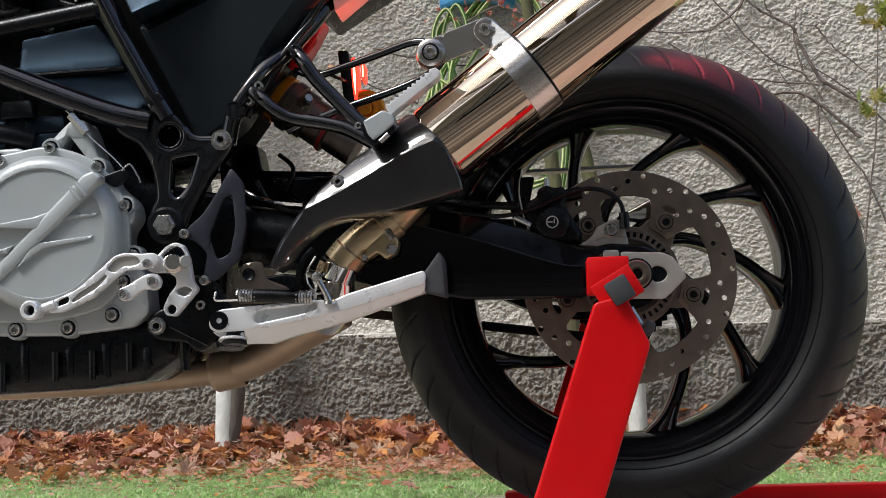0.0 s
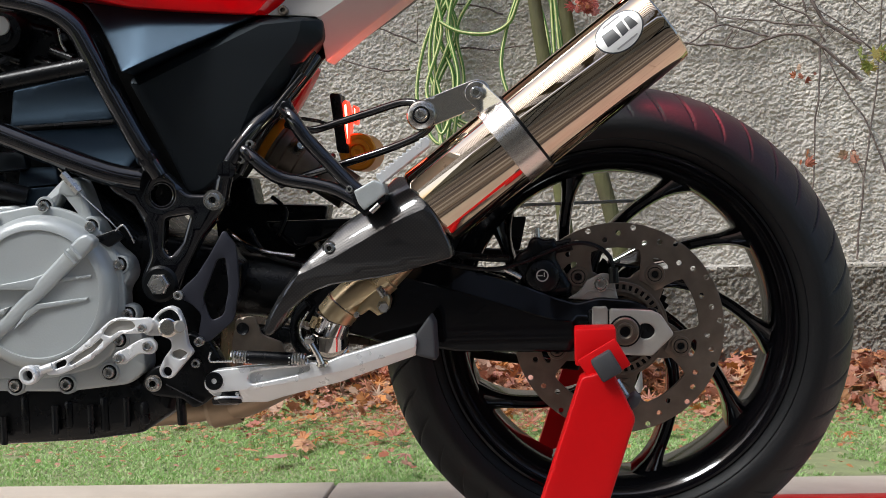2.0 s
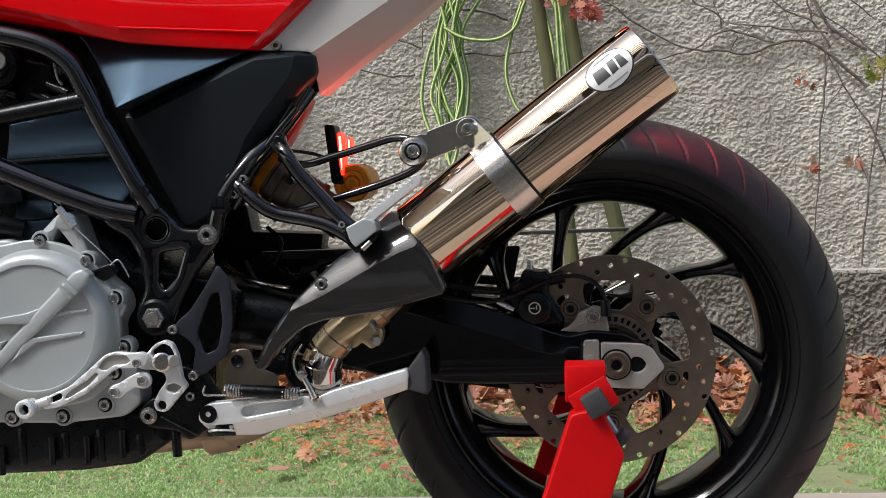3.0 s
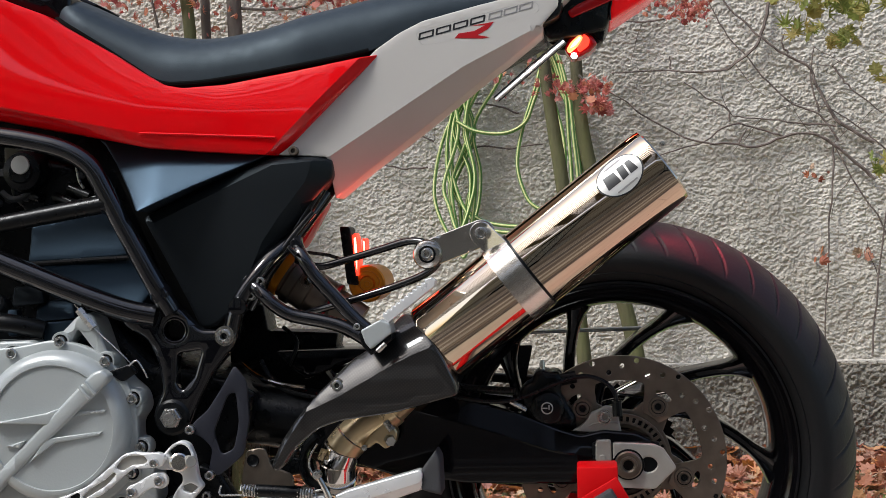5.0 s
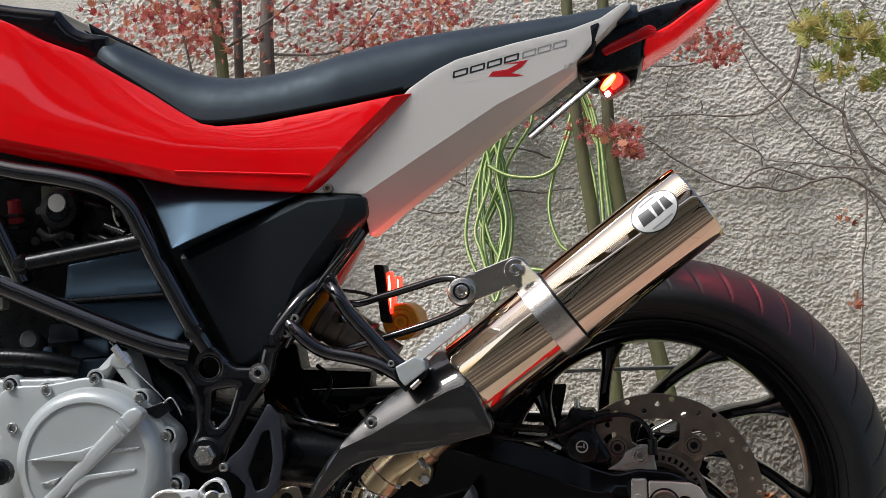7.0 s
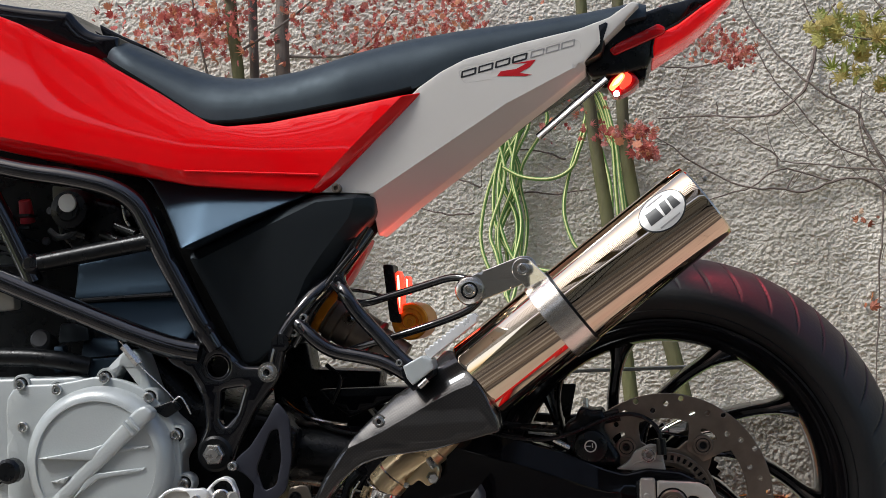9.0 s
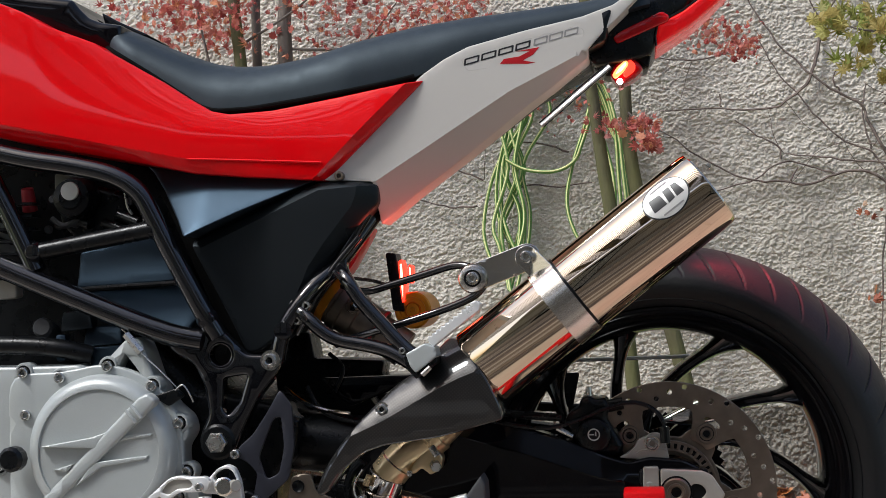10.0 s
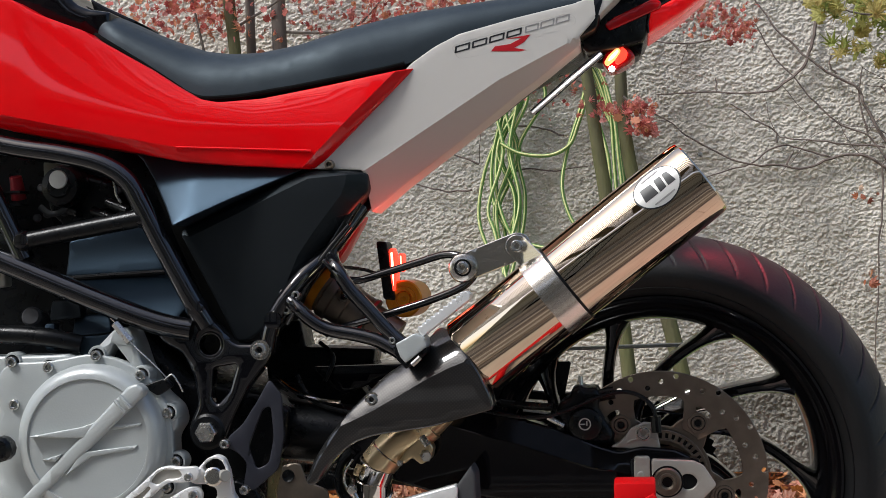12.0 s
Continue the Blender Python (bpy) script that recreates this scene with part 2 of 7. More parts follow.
def tube(pts, r, n=10, sub=6, bm=None, taper=None, closed=False, flat=1.0):
    """A swept tube through points in space; r may shrink to taper at the end; flat squeezes it front to back."""
    bm = bm or bmesh.new()
    line = catmull(pts, sub, closed) if sub > 1 else [Vector(q) for q in pts]
    m = len(line)
    up = None
    rings = []
    for i, p in enumerate(line):
        d = (line[(i + 1) % m] - line[i - 1]) if closed else (line[min(i + 1, m - 1)] - line[max(i - 1, 0)])
        d.normalize()
        if up is None:
            up = d.orthogonal().normalized()
        up = (up - d * up.dot(d)).normalized()
        side = d.cross(up)
        rr = r if taper is None else r + (taper - r) * i / (m - 1)
        ring = []
        for k in range(n):
            a = 2 * math.pi * k / n
            off = (up * math.cos(a) + side * math.sin(a)) * rr
            off.y *= flat
            ring.append(bm.verts.new(p + off))
        rings.append(ring)
    for i in range(m if closed else m - 1):
        a, b = rings[i], rings[(i + 1) % m]
        for k in range(n):
            bm.faces.new((a[k], a[(k + 1) % n], b[(k + 1) % n], b[k]))
    if not closed:
        bm.faces.new(rings[0])
        bm.faces.new(rings[-1])
    return bm


def lathe(profile, n=32, origin=(0, 0, 0), axis=(0, -1, 0), bm=None, closed=False, turn=0.0):
    """Turns a profile of (radius, height along the axis) round the axis."""
    bm = bm or bmesh.new()
    q = Vector(axis).normalized().to_track_quat("Z", "Y")
    o = Vector(origin)
    rings = []
    for r, h in profile:
        if r < 1e-6:
            rings.append([bm.verts.new(o + q @ Vector((0, 0, h)))])
        else:
            rings.append([bm.verts.new(o + q @ Vector((r * math.cos(2 * math.pi * k / n + turn), r * math.sin(2 * math.pi * k / n + turn), h))) for k in range(n)])
    pairs = list(zip(rings, rings[1:])) + ([(rings[-1], rings[0])] if closed else [])
    for a, b in pairs:
        for k in range(n):
            k2 = (k + 1) % n
            if len(a) == 1 and len(b) == 1:
                continue
            if len(a) == 1:
                bm.faces.new((a[0], b[k2], b[k]))
            elif len(b) == 1:
                bm.faces.new((a[k], a[k2], b[0]))
            else:
                bm.faces.new((a[k], a[k2], b[k2], b[k]))
    return bm


def box(c, s, bevel=0.002, m=None, bm=None, seg=2):
    """A bevelled block with centre c and size s, turned by the matrix m about its centre."""
    one = bmesh.new()
    bmesh.ops.create_cube(one, size=1, matrix=Matrix.Diagonal((*s, 1)))
    if bevel:
        bmesh.ops.bevel(one, geom=one.edges[:], offset=bevel, segments=seg, affect="EDGES", profile=0.5)
    bmesh.ops.transform(one, matrix=Matrix.Translation(c) @ (m or Matrix()), verts=one.verts[:])
    if bm is None:
        return one
    me = bpy.data.meshes.new("tmp")
    one.to_mesh(me)
    one.free()
    bm.from_mesh(me)
    bpy.data.meshes.remove(me)
    return bm


def inside(p, poly):
    x, z = p
    odd = False
    for i in range(len(poly)):
        (x1, z1), (x2, z2) = poly[i - 1], poly[i]
        if (z1 > z) != (z2 > z) and x < (x2 - x1) * (z - z1) / (z2 - z1) + x1:
            odd = not odd
    return odd


def edge_distance(pts, polys):
    """How far each point lies from the nearest outline."""
    pts = np.asarray(pts, float)
    best = np.full(len(pts), 1e9)
    for poly in polys:
        a = np.asarray(poly, float)
        b = np.roll(a, -1, 0)
        for p, q in zip(a, b):
            d = q - p
            u = np.clip(((pts - p) @ d) / max(d @ d, 1e-12), 0, 1)
            best = np.minimum(best, np.hypot(*(pts - p - u[:, None] * d).T))
    return best


def dense(poly, step):
    out = []
    for i, p in enumerate(poly):
        q = poly[(i + 1) % len(poly)]
        n = max(1, int(math.hypot(q[0] - p[0], q[1] - p[1]) / step))
        out += [(p[0] + (q[0] - p[0]) * k / n, p[1] + (q[1] - p[1]) * k / n) for k in range(n)]
    return out


def rounded(poly, r=0.005, seg=4):
    """The outline with its corners rounded."""
    out = []
    n = len(poly)
    for i in range(n):
        a, b, c = Vector(poly[i - 1]), Vector(poly[i]), Vector(poly[(i + 1) % n])
        u, v = a - b, c - b
        k = min(r, u.length * 0.45, v.length * 0.45)
        p, q = b + u.normalized() * k, b + v.normalized() * k
        for j in range(seg + 1):
            s = j / seg
            out.append(tuple((1 - s) ** 2 * p + 2 * s * (1 - s) * b + s * s * q))
    return out


def plate(outline, y, thick, r=0.002, crown=0.0, reach=0.05, step=0.0, holes=(), depth=None, both=False, corner=0.004, bm=None, smooth=False, creases=()):
    """A panel in the plane of x and z whose face lies at y, towards the camera's side: a rounded rim of radius r, a face that
    crowns towards its middle, holes through it, and a back; both makes it alike about the middle plane of the machine."""
    from_line = [tuple(v) for v in catmull([(a, b, 0) for a, b in outline], 4, True)] if smooth else None
    poly = [(v[0], v[1]) for v in from_line] if smooth else (rounded(outline, corner) if corner else list(outline))
    polys = [poly] + [list(h) for h in holes]
    xs, zs = [p[0] for p in poly], [p[1] for p in poly]
    size = max(max(xs) - min(xs), max(zs) - min(zs))
    step = step or min(size / 14, 0.009)
    rims = [dense(p, max(step, 0.004)) for p in polys]
    pts, edges = [], []
    for rim in rims:
        s = len(pts)
        pts += rim
        edges += [(s + i, s + (i + 1) % len(rim)) for i in range(len(rim))]
    for line in creases:
        s = len(pts)
        fine = []
        for p, q in zip(line, line[1:]):
            n = max(1, int(math.hypot(q[0] - p[0], q[1] - p[1]) / step))
            fine += [(p[0] + (q[0] - p[0]) * k / n, p[1] + (q[1] - p[1]) * k / n) for k in range(n)]
        fine.append(line[-1])
        pts += fine
        edges += [(s + i, s + i + 1) for i in range(len(fine) - 1)]
    extra = []
    for off in ([r * 0.12, r * 0.45, r] if r > 0.0011 else [r]):
        for rim in rims:
            n = len(rim)
            for i in range(n):
                a, b, c = Vector(rim[i - 1]), Vector(rim[i]), Vector(rim[(i + 1) % n])
                t = c - a
                if t.length < 1e-9:
                    continue
                nrm = Vector((-t.y, t.x)).normalized() * off
                extra += [(tuple(b + nrm), off), (tuple(b - nrm), off)]
    gx = np.arange(min(xs), max(xs), step)
    gz = np.arange(min(zs), max(zs), step)
    extra += [((x + (j % 2) * step / 2, z), r + step * 0.35) for j, z in enumerate(gz) for x in gx]
    if extra:
        d = edge_distance([e[0] for e in extra], rims)
        taken = set()
        for (p, need), dd in zip(extra, d):
            key = (round(p[0], 4), round(p[1], 4))
            if dd >= need * 0.97 and key not in taken and inside(p, poly) and not any(inside(p, h) for h in holes):
                taken.add(key)
                pts.append(p)
    from mathutils.geometry import delaunay_2d_cdt
    vs, _, fs, *_ = delaunay_2d_cdt([Vector(p) for p in pts], edges, [], 0, 1e-6)
    vs = [(v.x, v.y) for v in vs]
    d = edge_distance(vs, rims)
    bm = bm or bmesh.new()
    front, back = [], []
    for (x, z), dd in zip(vs, d):
        yy = y + (depth(x, z) if depth else 0.0)
        k = min(dd / r, 1.0) if r > 0 else 1.0
        yf = yy + r * (1 - math.sqrt(max(0.0, 1 - (1 - k) ** 2))) - crown * (1 - (1 - min(dd / reach, 1)) ** 2)
        front.append(bm.verts.new((x, yf, z)))
        back.append(bm.verts.new((x, -yf if both else yy + thick, z)))
    used = {}
    for f in fs:
        c = (sum(vs[i][0] for i in f) / 3, sum(vs[i][1] for i in f) / 3)
        if not inside(c, poly) or any(inside(c, h) for h in holes):
            continue
        bm.faces.new([front[i] for i in f])
        bm.faces.new([back[i] for i in reversed(f)])
        for i in range(3):
            e = (f[i], f[(i + 1) % 3])
            used[e] = used.get(e, 0) + 1
    for a, b in list(used):
        if (b, a) not in used:
            bm.faces.new((front[b], front[a], back[a], back[b]))
    bmesh.ops.delete(bm, geom=[v for v in bm.verts if not v.link_faces], context="VERTS")
    return bm


def loft(rings, bm=None, cap=True):
    bm = bm or bmesh.new()
    rows = [[bm.verts.new(p) for p in ring] for ring in rings]
    n = len(rows[0])
    for a, b in zip(rows, rows[1:]):
        for k in range(n):
            bm.faces.new((a[k], a[(k + 1) % n], b[(k + 1) % n], b[k]))
    if cap:
        bm.faces.new(rows[0])
        bm.faces.new(rows[-1])
    return bm


def circle(cx, cz, r, n=16, turn=0.0):
    return [(cx + r * math.cos(2 * math.pi * k / n + turn), cz + r * math.sin(2 * math.pi * k / n + turn)) for k in range(n)]


def lerp(x, table):
    return float(np.interp(x, [a for a, _ in table], [b for _, b in table]))


def bolt_mesh(name, r, material):
    """A socket-head screw that looks towards -y, its seat at the origin."""
    bm = lathe([(0, -1.2 * r), (0.48 * r, -1.2 * r), (0.5 * r, 0.8 * r), (0.56 * r, 0.86 * r), (0.84 * r, 0.86 * r), (r, 0.66 * r), (r, -1.3 * r)], 18)
    me = bpy.data.meshes.new(name)
    for f in bm.faces:
        f.smooth = True
    bmesh.ops.recalc_face_normals(bm, faces=bm.faces[:])
    bm.to_mesh(me)
    bm.free()
    me.set_sharp_from_angle(angle=radians(30))
    me.materials.append(material)
    return me


SCREW = {}


def screw(parent, x, y, z, r=0.007, material=None, label="", flange=0.0):
    material = material or BOLT
    key = (r, material.name)
    if key not in SCREW:
        SCREW[key] = bolt_mesh("bolt", r, material)
    ob = linked("bolt", SCREW[key], parent, label)
    ob.location = (x, y, z)
    if flange:
        part("washer", lathe([(r * 0.8, 0.001), (flange, 0.001), (flange, -0.002)], 24, (x, y, z)), BRUSHED, parent)
    return ob


# ---- the setting ----
EDGE = 0.612          # where the terrace ends and the lawn begins
WALL_Y = 1.70


def lawn_height(x, y):
    """The lawn lies flat and banks up softly towards the wall."""
    u = np.clip((y - 1.15) / 0.55, 0, 1)
    return -0.012 + 0.05 * u * u + 0.006 * np.sin(5 * x + 3 * y)


def value_noise(x, z, scale, seed):
    """Smooth noise on a grid, from 0 to 1."""
    rng = np.random.default_rng(seed)
    tab = rng.random((256, 256))
    u, v = x * scale + 1000, z * scale + 1000
    i, j = np.floor(u).astype(int), np.floor(v).astype(int)
    a, b = u - i, v - j
    a, b = a * a * (3 - 2 * a), b * b * (3 - 2 * b)
    g = lambda p, q: tab[p % 256, q % 256]
    return (g(i, j) * (1 - a) + g(i + 1, j) * a) * (1 - b) + (g(i, j + 1) * (1 - a) + g(i + 1, j + 1) * a) * b


def fill(me, P, F):
    """Fills a mesh with places P and four-cornered faces F."""
    me.vertices.add(len(P))
    me.vertices.foreach_set("co", P.astype(np.float32).ravel())
    me.loops.add(F.size)
    me.loops.foreach_set("vertex_index", F.astype(np.int32).ravel())
    me.polygons.add(len(F))
    me.polygons.foreach_set("loop_start", np.arange(0, F.size, 4, dtype=np.int32))
    me.update(calc_edges=True)
    me.shade_smooth()


def grid_mesh(name, xs, zs, fn, material, kind="structure", label="", category=""):
    """A sheet over two coordinates; fn gives the places."""
    X, Z = np.meshgrid(xs, zs)
    P = np.stack(fn(X, Z), -1).reshape(-1, 3)
    w, h = len(xs), len(zs)
    idx = np.arange(w * h).reshape(h, w)
    F = np.stack([idx[:-1, :-1], idx[:-1, 1:], idx[1:, 1:], idx[1:, :-1]], -1).reshape(-1, 4)
    me = bpy.data.meshes.new(name)
    fill(me, P, F)
    me.materials.append(material)
    return tagged(new(name, me), label, category, "", kind)


def step_up(v, lo, hi):
    v = np.clip((v - lo) / (hi - lo), 0, 1)
    return v * v * (3 - 2 * v)


def wall_face(X, Z):
    """Thrown plaster: crisp crumbs on a wavy bed."""
    wob = 0.006 * (value_noise(X, Z, 60, 12) - 0.5)
    coarse = value_noise((X + wob) * 0.66, Z + wob, 175, 1)
    fine = value_noise((X - wob) * 0.8, Z, 340, 2)
    lumps = 0.0021 * step_up(coarse, 0.38, 0.62) + 0.002 * step_up(fine, 0.38, 0.68) + 0.0025 * value_noise(X, Z, 34, 7) + 0.008 * value_noise(X, Z, 6, 3)
    return X, WALL_Y - lumps, Z


wall_north = grid_mesh("wall_north", np.linspace(-1.4, 0.95, 1240), np.linspace(0.3, 1.4, 580), wall_face, STUCCO,
                       label="rough grey spatter-stucco garden wall with dry creeper", category="wall")


def plinth_face(X, Z):
    lumps = 0.004 * step_up(value_noise(X, Z, 130, 4), 0.4, 0.65) + 0.003 * step_up(value_noise(X, Z, 260, 14), 0.4, 0.7) + 0.007 * value_noise(X, Z, 26, 5)
    return X, WALL_Y - 0.02 - lumps, Z


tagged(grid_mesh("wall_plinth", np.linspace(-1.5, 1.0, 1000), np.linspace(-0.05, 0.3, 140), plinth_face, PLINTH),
       "rough grey stucco foot of the garden wall, shade put into its darker colour", "wall", "", "structure")
tagged(part("plinth_ledge", box((-0.35, WALL_Y + 0.02, 0.297), (3.5, 0.095, 0.012), 0.003), STUCCO), "narrow ledge along the wall", "ledge", "", "structure")
bm = box((-0.35, WALL_Y + 0.12, 1.3), (12, 0.2, 2.8), 0.0)
tagged(part("wall_core", bm, STUCCO), "grey stucco garden wall beyond the creeper", "wall", "", "structure")

# one sheet of ground under everything
grid_mesh("ground", np.linspace(-30, 30, 90), np.linspace(-30, 30, 90), lambda X, Y: (X, Y, -0.08 + 0 * X), SOIL, label="bare soil under the lawn and terrace", category="ground")
grid_mesh("lawn_soil", np.linspace(-2.6, 2.0, 120), np.linspace(EDGE - 0.02, WALL_Y + 0.02, 50), lambda X, Y: (X, Y, lawn_height(X, Y)), SOIL,
          label="dark soil of the lawn, sloping up to the wall", category="lawn")

# terrace: a bed of mortar with tiles on it
terrace = tagged(part("terrace", box((-0.4, EDGE - 2.6, -0.045), (7.0, 5.2, 0.078), 0.002), GROUT), "pale sandy tiled terrace under the motorcycle", "terrace", "", "structure")


def closing_walls():
    """Unseen house wall, pergola and deck, added to be reflected and to bounce light."""
    house = thing("house", (-0.4, -5.0, 0), "plain rendered house wall with large dark windows, added unseen behind the camera", "house", kind="structure")
    part("wall", box((-0.4, -5.1, 1.25), (9, 0.2, 2.5), 0.0), HOUSE, house)
    for x in (-1.9, 2.6):
        door = part("glazed_door", box((x, -4.95, 1.1), (1.5, 0.04, 2.2), 0.01), GLOSS, house, "dark glazed door")
        for k in range(34):
            part("slat", box((x + (0.36 if k % 2 else -0.36), -4.91, 0.3 + 0.1 * (k // 2)), (0.6, 0.03, 0.06), 0.004), LIME, door, "pale shutter slat")
    # house boards, then unseen open timber slats over the terrace that shape the reflections
    rng = random.Random(6)
    for k in range(12):
        part("board", box((-0.4, -4.985, 0.16 + 0.165 * k), (9, 0.03, 0.14), 0.004), rng.choice((BOARD, TIMBER, BOARD)), house)
    pergola = thing("pergola", (-0.4, -1.5, 0), "brown timber pergola of parallel slats above the terrace", "pergola", kind="structure")
    y = -4.85
    while y < -1.15:
        gap = rng.uniform(0.115, 0.135) if y < -2.7 else rng.uniform(0.25, 0.3)
        share = lerp(y, [(-2.75, 0.54), (-2.6, 0.4), (-1.5, 0.28)])
        part("slat", box((-0.4, y, 2.7), (18, gap * share, 0.02), 0.003), TIMBER, pergola)
        y += gap
    # joists added to break up the slat lines mirrored in the tank
    for k in range(9):
        part("joist", box((-3.6 + 0.74 * k, -3.75, 2.73), (0.22 + 0.06 * (k % 3), 2.2, 0.035), 0.003), TIMBER, pergola)
    for x in (-8.6, 7.8):
        part("beam", box((x, -2.8, 2.61), (0.12, 4.2, 0.14), 0.004), BARK_DARK, pergola)
        part("post", box((x, -1.55, 1.27), (0.12, 0.12, 2.56), 0.004), BARK_DARK, pergola)
    # unseen deck, added so that brown board lines show in the silencer
    deck = thing("timber_deck", (-0.4, -3.0, 0), "brown timber deck boards, added unseen to streak the silencer's reflections", "deck", kind="structure")
    for k in range(48):
        part("board", box((-0.4, -0.64 - 0.09 * k, 0.006 + rng.uniform(-.002, .002)), (7, 0.074, 0.02), 0.004, Matrix.Rotation(rng.uniform(-.03, .03), 4, "X")), rng.choice((BOARD, TIMBER, BARK_DARK, TIMBER)), deck)
    return house


closing_walls()


# ---- grass, leaves ----
def scatter_mesh(name, verts, faces, material, label, category):
    me = bpy.data.meshes.new(name)
    me.from_pydata(verts, [], faces)
    me.materials.append(material)
    return tagged(new(name, me), label, category, "", "stuff")


def grass():
    rng = np.random.default_rng(5)
    n = 150000
    x = rng.uniform(-2.2, 1.5, n)
    y = EDGE + 0.005 + (1.45 - EDGE) * rng.random(n) ** 1.15
    keep = 0.5 * value_noise(x, y, 5, 8) + 0.5 * value_noise(x, y, 22, 18) > 0.24 + 0.2 * np.clip((x - 0.15) / 0.3, 0, 1)
    x, y = x[keep], y[keep]
    n = len(x)
    h = rng.uniform(0.004, 0.011, n) * (0.6 + 0.8 * value_noise(x, y, 7, 9))
    a = rng.uniform(0, 2 * np.pi, n)
    lean = rng.uniform(0.2, 1.6, n) * h
    b = rng.uniform(0, 2 * np.pi, n)
    w = rng.uniform(0.001, 0.002, n)
    z = lawn_height(x, y) - 0.002
    wx, wy = np.cos(a) * w, np.sin(a) * w
    mx, my = x + np.cos(b) * lean * 0.4, y + np.sin(b) * lean * 0.4
    v = np.stack([np.stack([x - wx, y - wy, z], -1), np.stack([x + wx, y + wy, z], -1),
                  np.stack([mx + wx * 0.8, my + wy * 0.8, z + h * 0.6], -1), np.stack([mx - wx * 0.8, my - wy * 0.8, z + h * 0.6], -1),
                  np.stack([x + np.cos(b) * lean, y + np.sin(b) * lean, z + h], -1)], 1).reshape(-1, 3)
    faces = []
    for i in range(n):
        k = 5 * i
        faces += [(k, k + 1, k + 2, k + 3), (k + 3, k + 2, k + 4)]
    scatter_mesh("grass", v.tolist(), faces, GRASS, "short green lawn grass with dry patches", "grass")


LOBES = [(0.0, -0.42), (0.2, -0.3), (0.42, -0.3), (0.4, -0.08), (0.62, 0.14), (0.38, 0.22), (0.38, 0.48), (0.17, 0.42), (0.0, 0.7),
         (-0.17, 0.42), (-0.38, 0.48), (-0.38, 0.22), (-0.62, 0.14), (-0.4, -0.08), (-0.42, -0.3), (-0.2, -0.3)]


FINGERS = [(0.0, -0.3), (0.12, -0.14), (0.52, -0.34), (0.2, -0.02), (0.72, 0.1), (0.2, 0.12), (0.5, 0.52), (0.11, 0.24), (0.0, 0.8),
           (-0.11, 0.24), (-0.5, 0.52), (-0.2, 0.12), (-0.72, 0.1), (-0.2, -0.02), (-0.52, -0.34), (-0.12, -0.14)]


def add_leaf(verts, faces, c, size, m, curl, outline=LOBES):
    """One lobed maple leaf, curled across its width."""
    k = len(verts)
    verts.append(tuple(c))
    for u, v in outline:
        p = m @ Vector((u * size, v * size, curl * size * (u * u + 0.6 * v * v)))
        verts.append(tuple(c + p))
    n = len(outline)
    faces += [(k, k + 1 + i, k + 1 + (i + 1) % n) for i in range(n)]


def litter():
    rng = random.Random(11)
    verts, faces = [], []
    for i in range(12500):
        x = rng.uniform(-2.1, 1.4)
        if i < 4300:
            y = WALL_Y - 0.02 - abs(rng.gauss(0, 0.13))
        elif i % 9 == 0:
            y = rng.uniform(0.85, 1.4)
        elif i % 7 == 0:
            # a drift of leaves that lies further out on the lawn
            x, y = rng.gauss(-0.36, 0.2), 1.18 + rng.gauss(0, 0.14)
        else:
            y = rng.uniform(0.66, 1.5) if i % 4 == 0 else 1.5 - abs(rng.gauss(0, 0.19))
        lift = 0.055 * max(0.0, (y - 1.3) / 0.4) * rng.random() + 0.012
        size = rng.uniform(0.016, 0.048) if i < 4300 or rng.random() < 0.025 else rng.uniform(0.007, 0.019) if i % 7 == 0 and i % 9 else rng.uniform(0.004, 0.014)
        z = float(lawn_height(x, y)) + lift + (0.012 if y < 1.3 else 0.0)
        tilt = rng.uniform(0, 1.1) if y > 1.25 else rng.uniform(0, 0.5)
        m = Euler((tilt * rng.choice((-1, 1)), tilt * rng.uniform(-1, 1), rng.uniform(0, 6.28))).to_matrix()
        add_leaf(verts, faces, Vector((x, y, z)), size, m, rng.uniform(-0.7, 0.9), FINGERS if i % 3 == 0 or i % 7 == 0 else LOBES)
    scatter_mesh("leaf_litter", verts, faces, LITTER, "fallen brown and rust-red maple leaves piled along the wall", "leaves")


grass()
litter()


# ---- plants on and before the wall ----
def foliage(parent, spots, material, seed, name="crown", leafy=1.5, outline=FINGERS):
    """Loose sprays of small lobed leaves round the spots (x, y, z, spread, count, size)."""
    rng = random.Random(seed)
    verts, faces = [], []
    for x, y, z, spread, count, size in spots:
        for _ in range(int(count * leafy * 1.7)):
            c = Vector((x + rng.gauss(0, spread), y + rng.gauss(0, 0.05), z + rng.gauss(0, spread * 0.6)))
            m = Euler((rng.uniform(0.6, 2.2), rng.uniform(-0.8, 0.8), rng.uniform(0, 6.28))).to_matrix()
            add_leaf(verts, faces, c, size * rng.uniform(0.24, 0.66), m, rng.uniform(-1.8, 2.0), outline if rng.random() < 0.55 else LOBES)
    me = bpy.data.meshes.new(name)
    me.from_pydata(verts, [], faces)
    me.materials.append(material)
    return linked(name, me, parent)


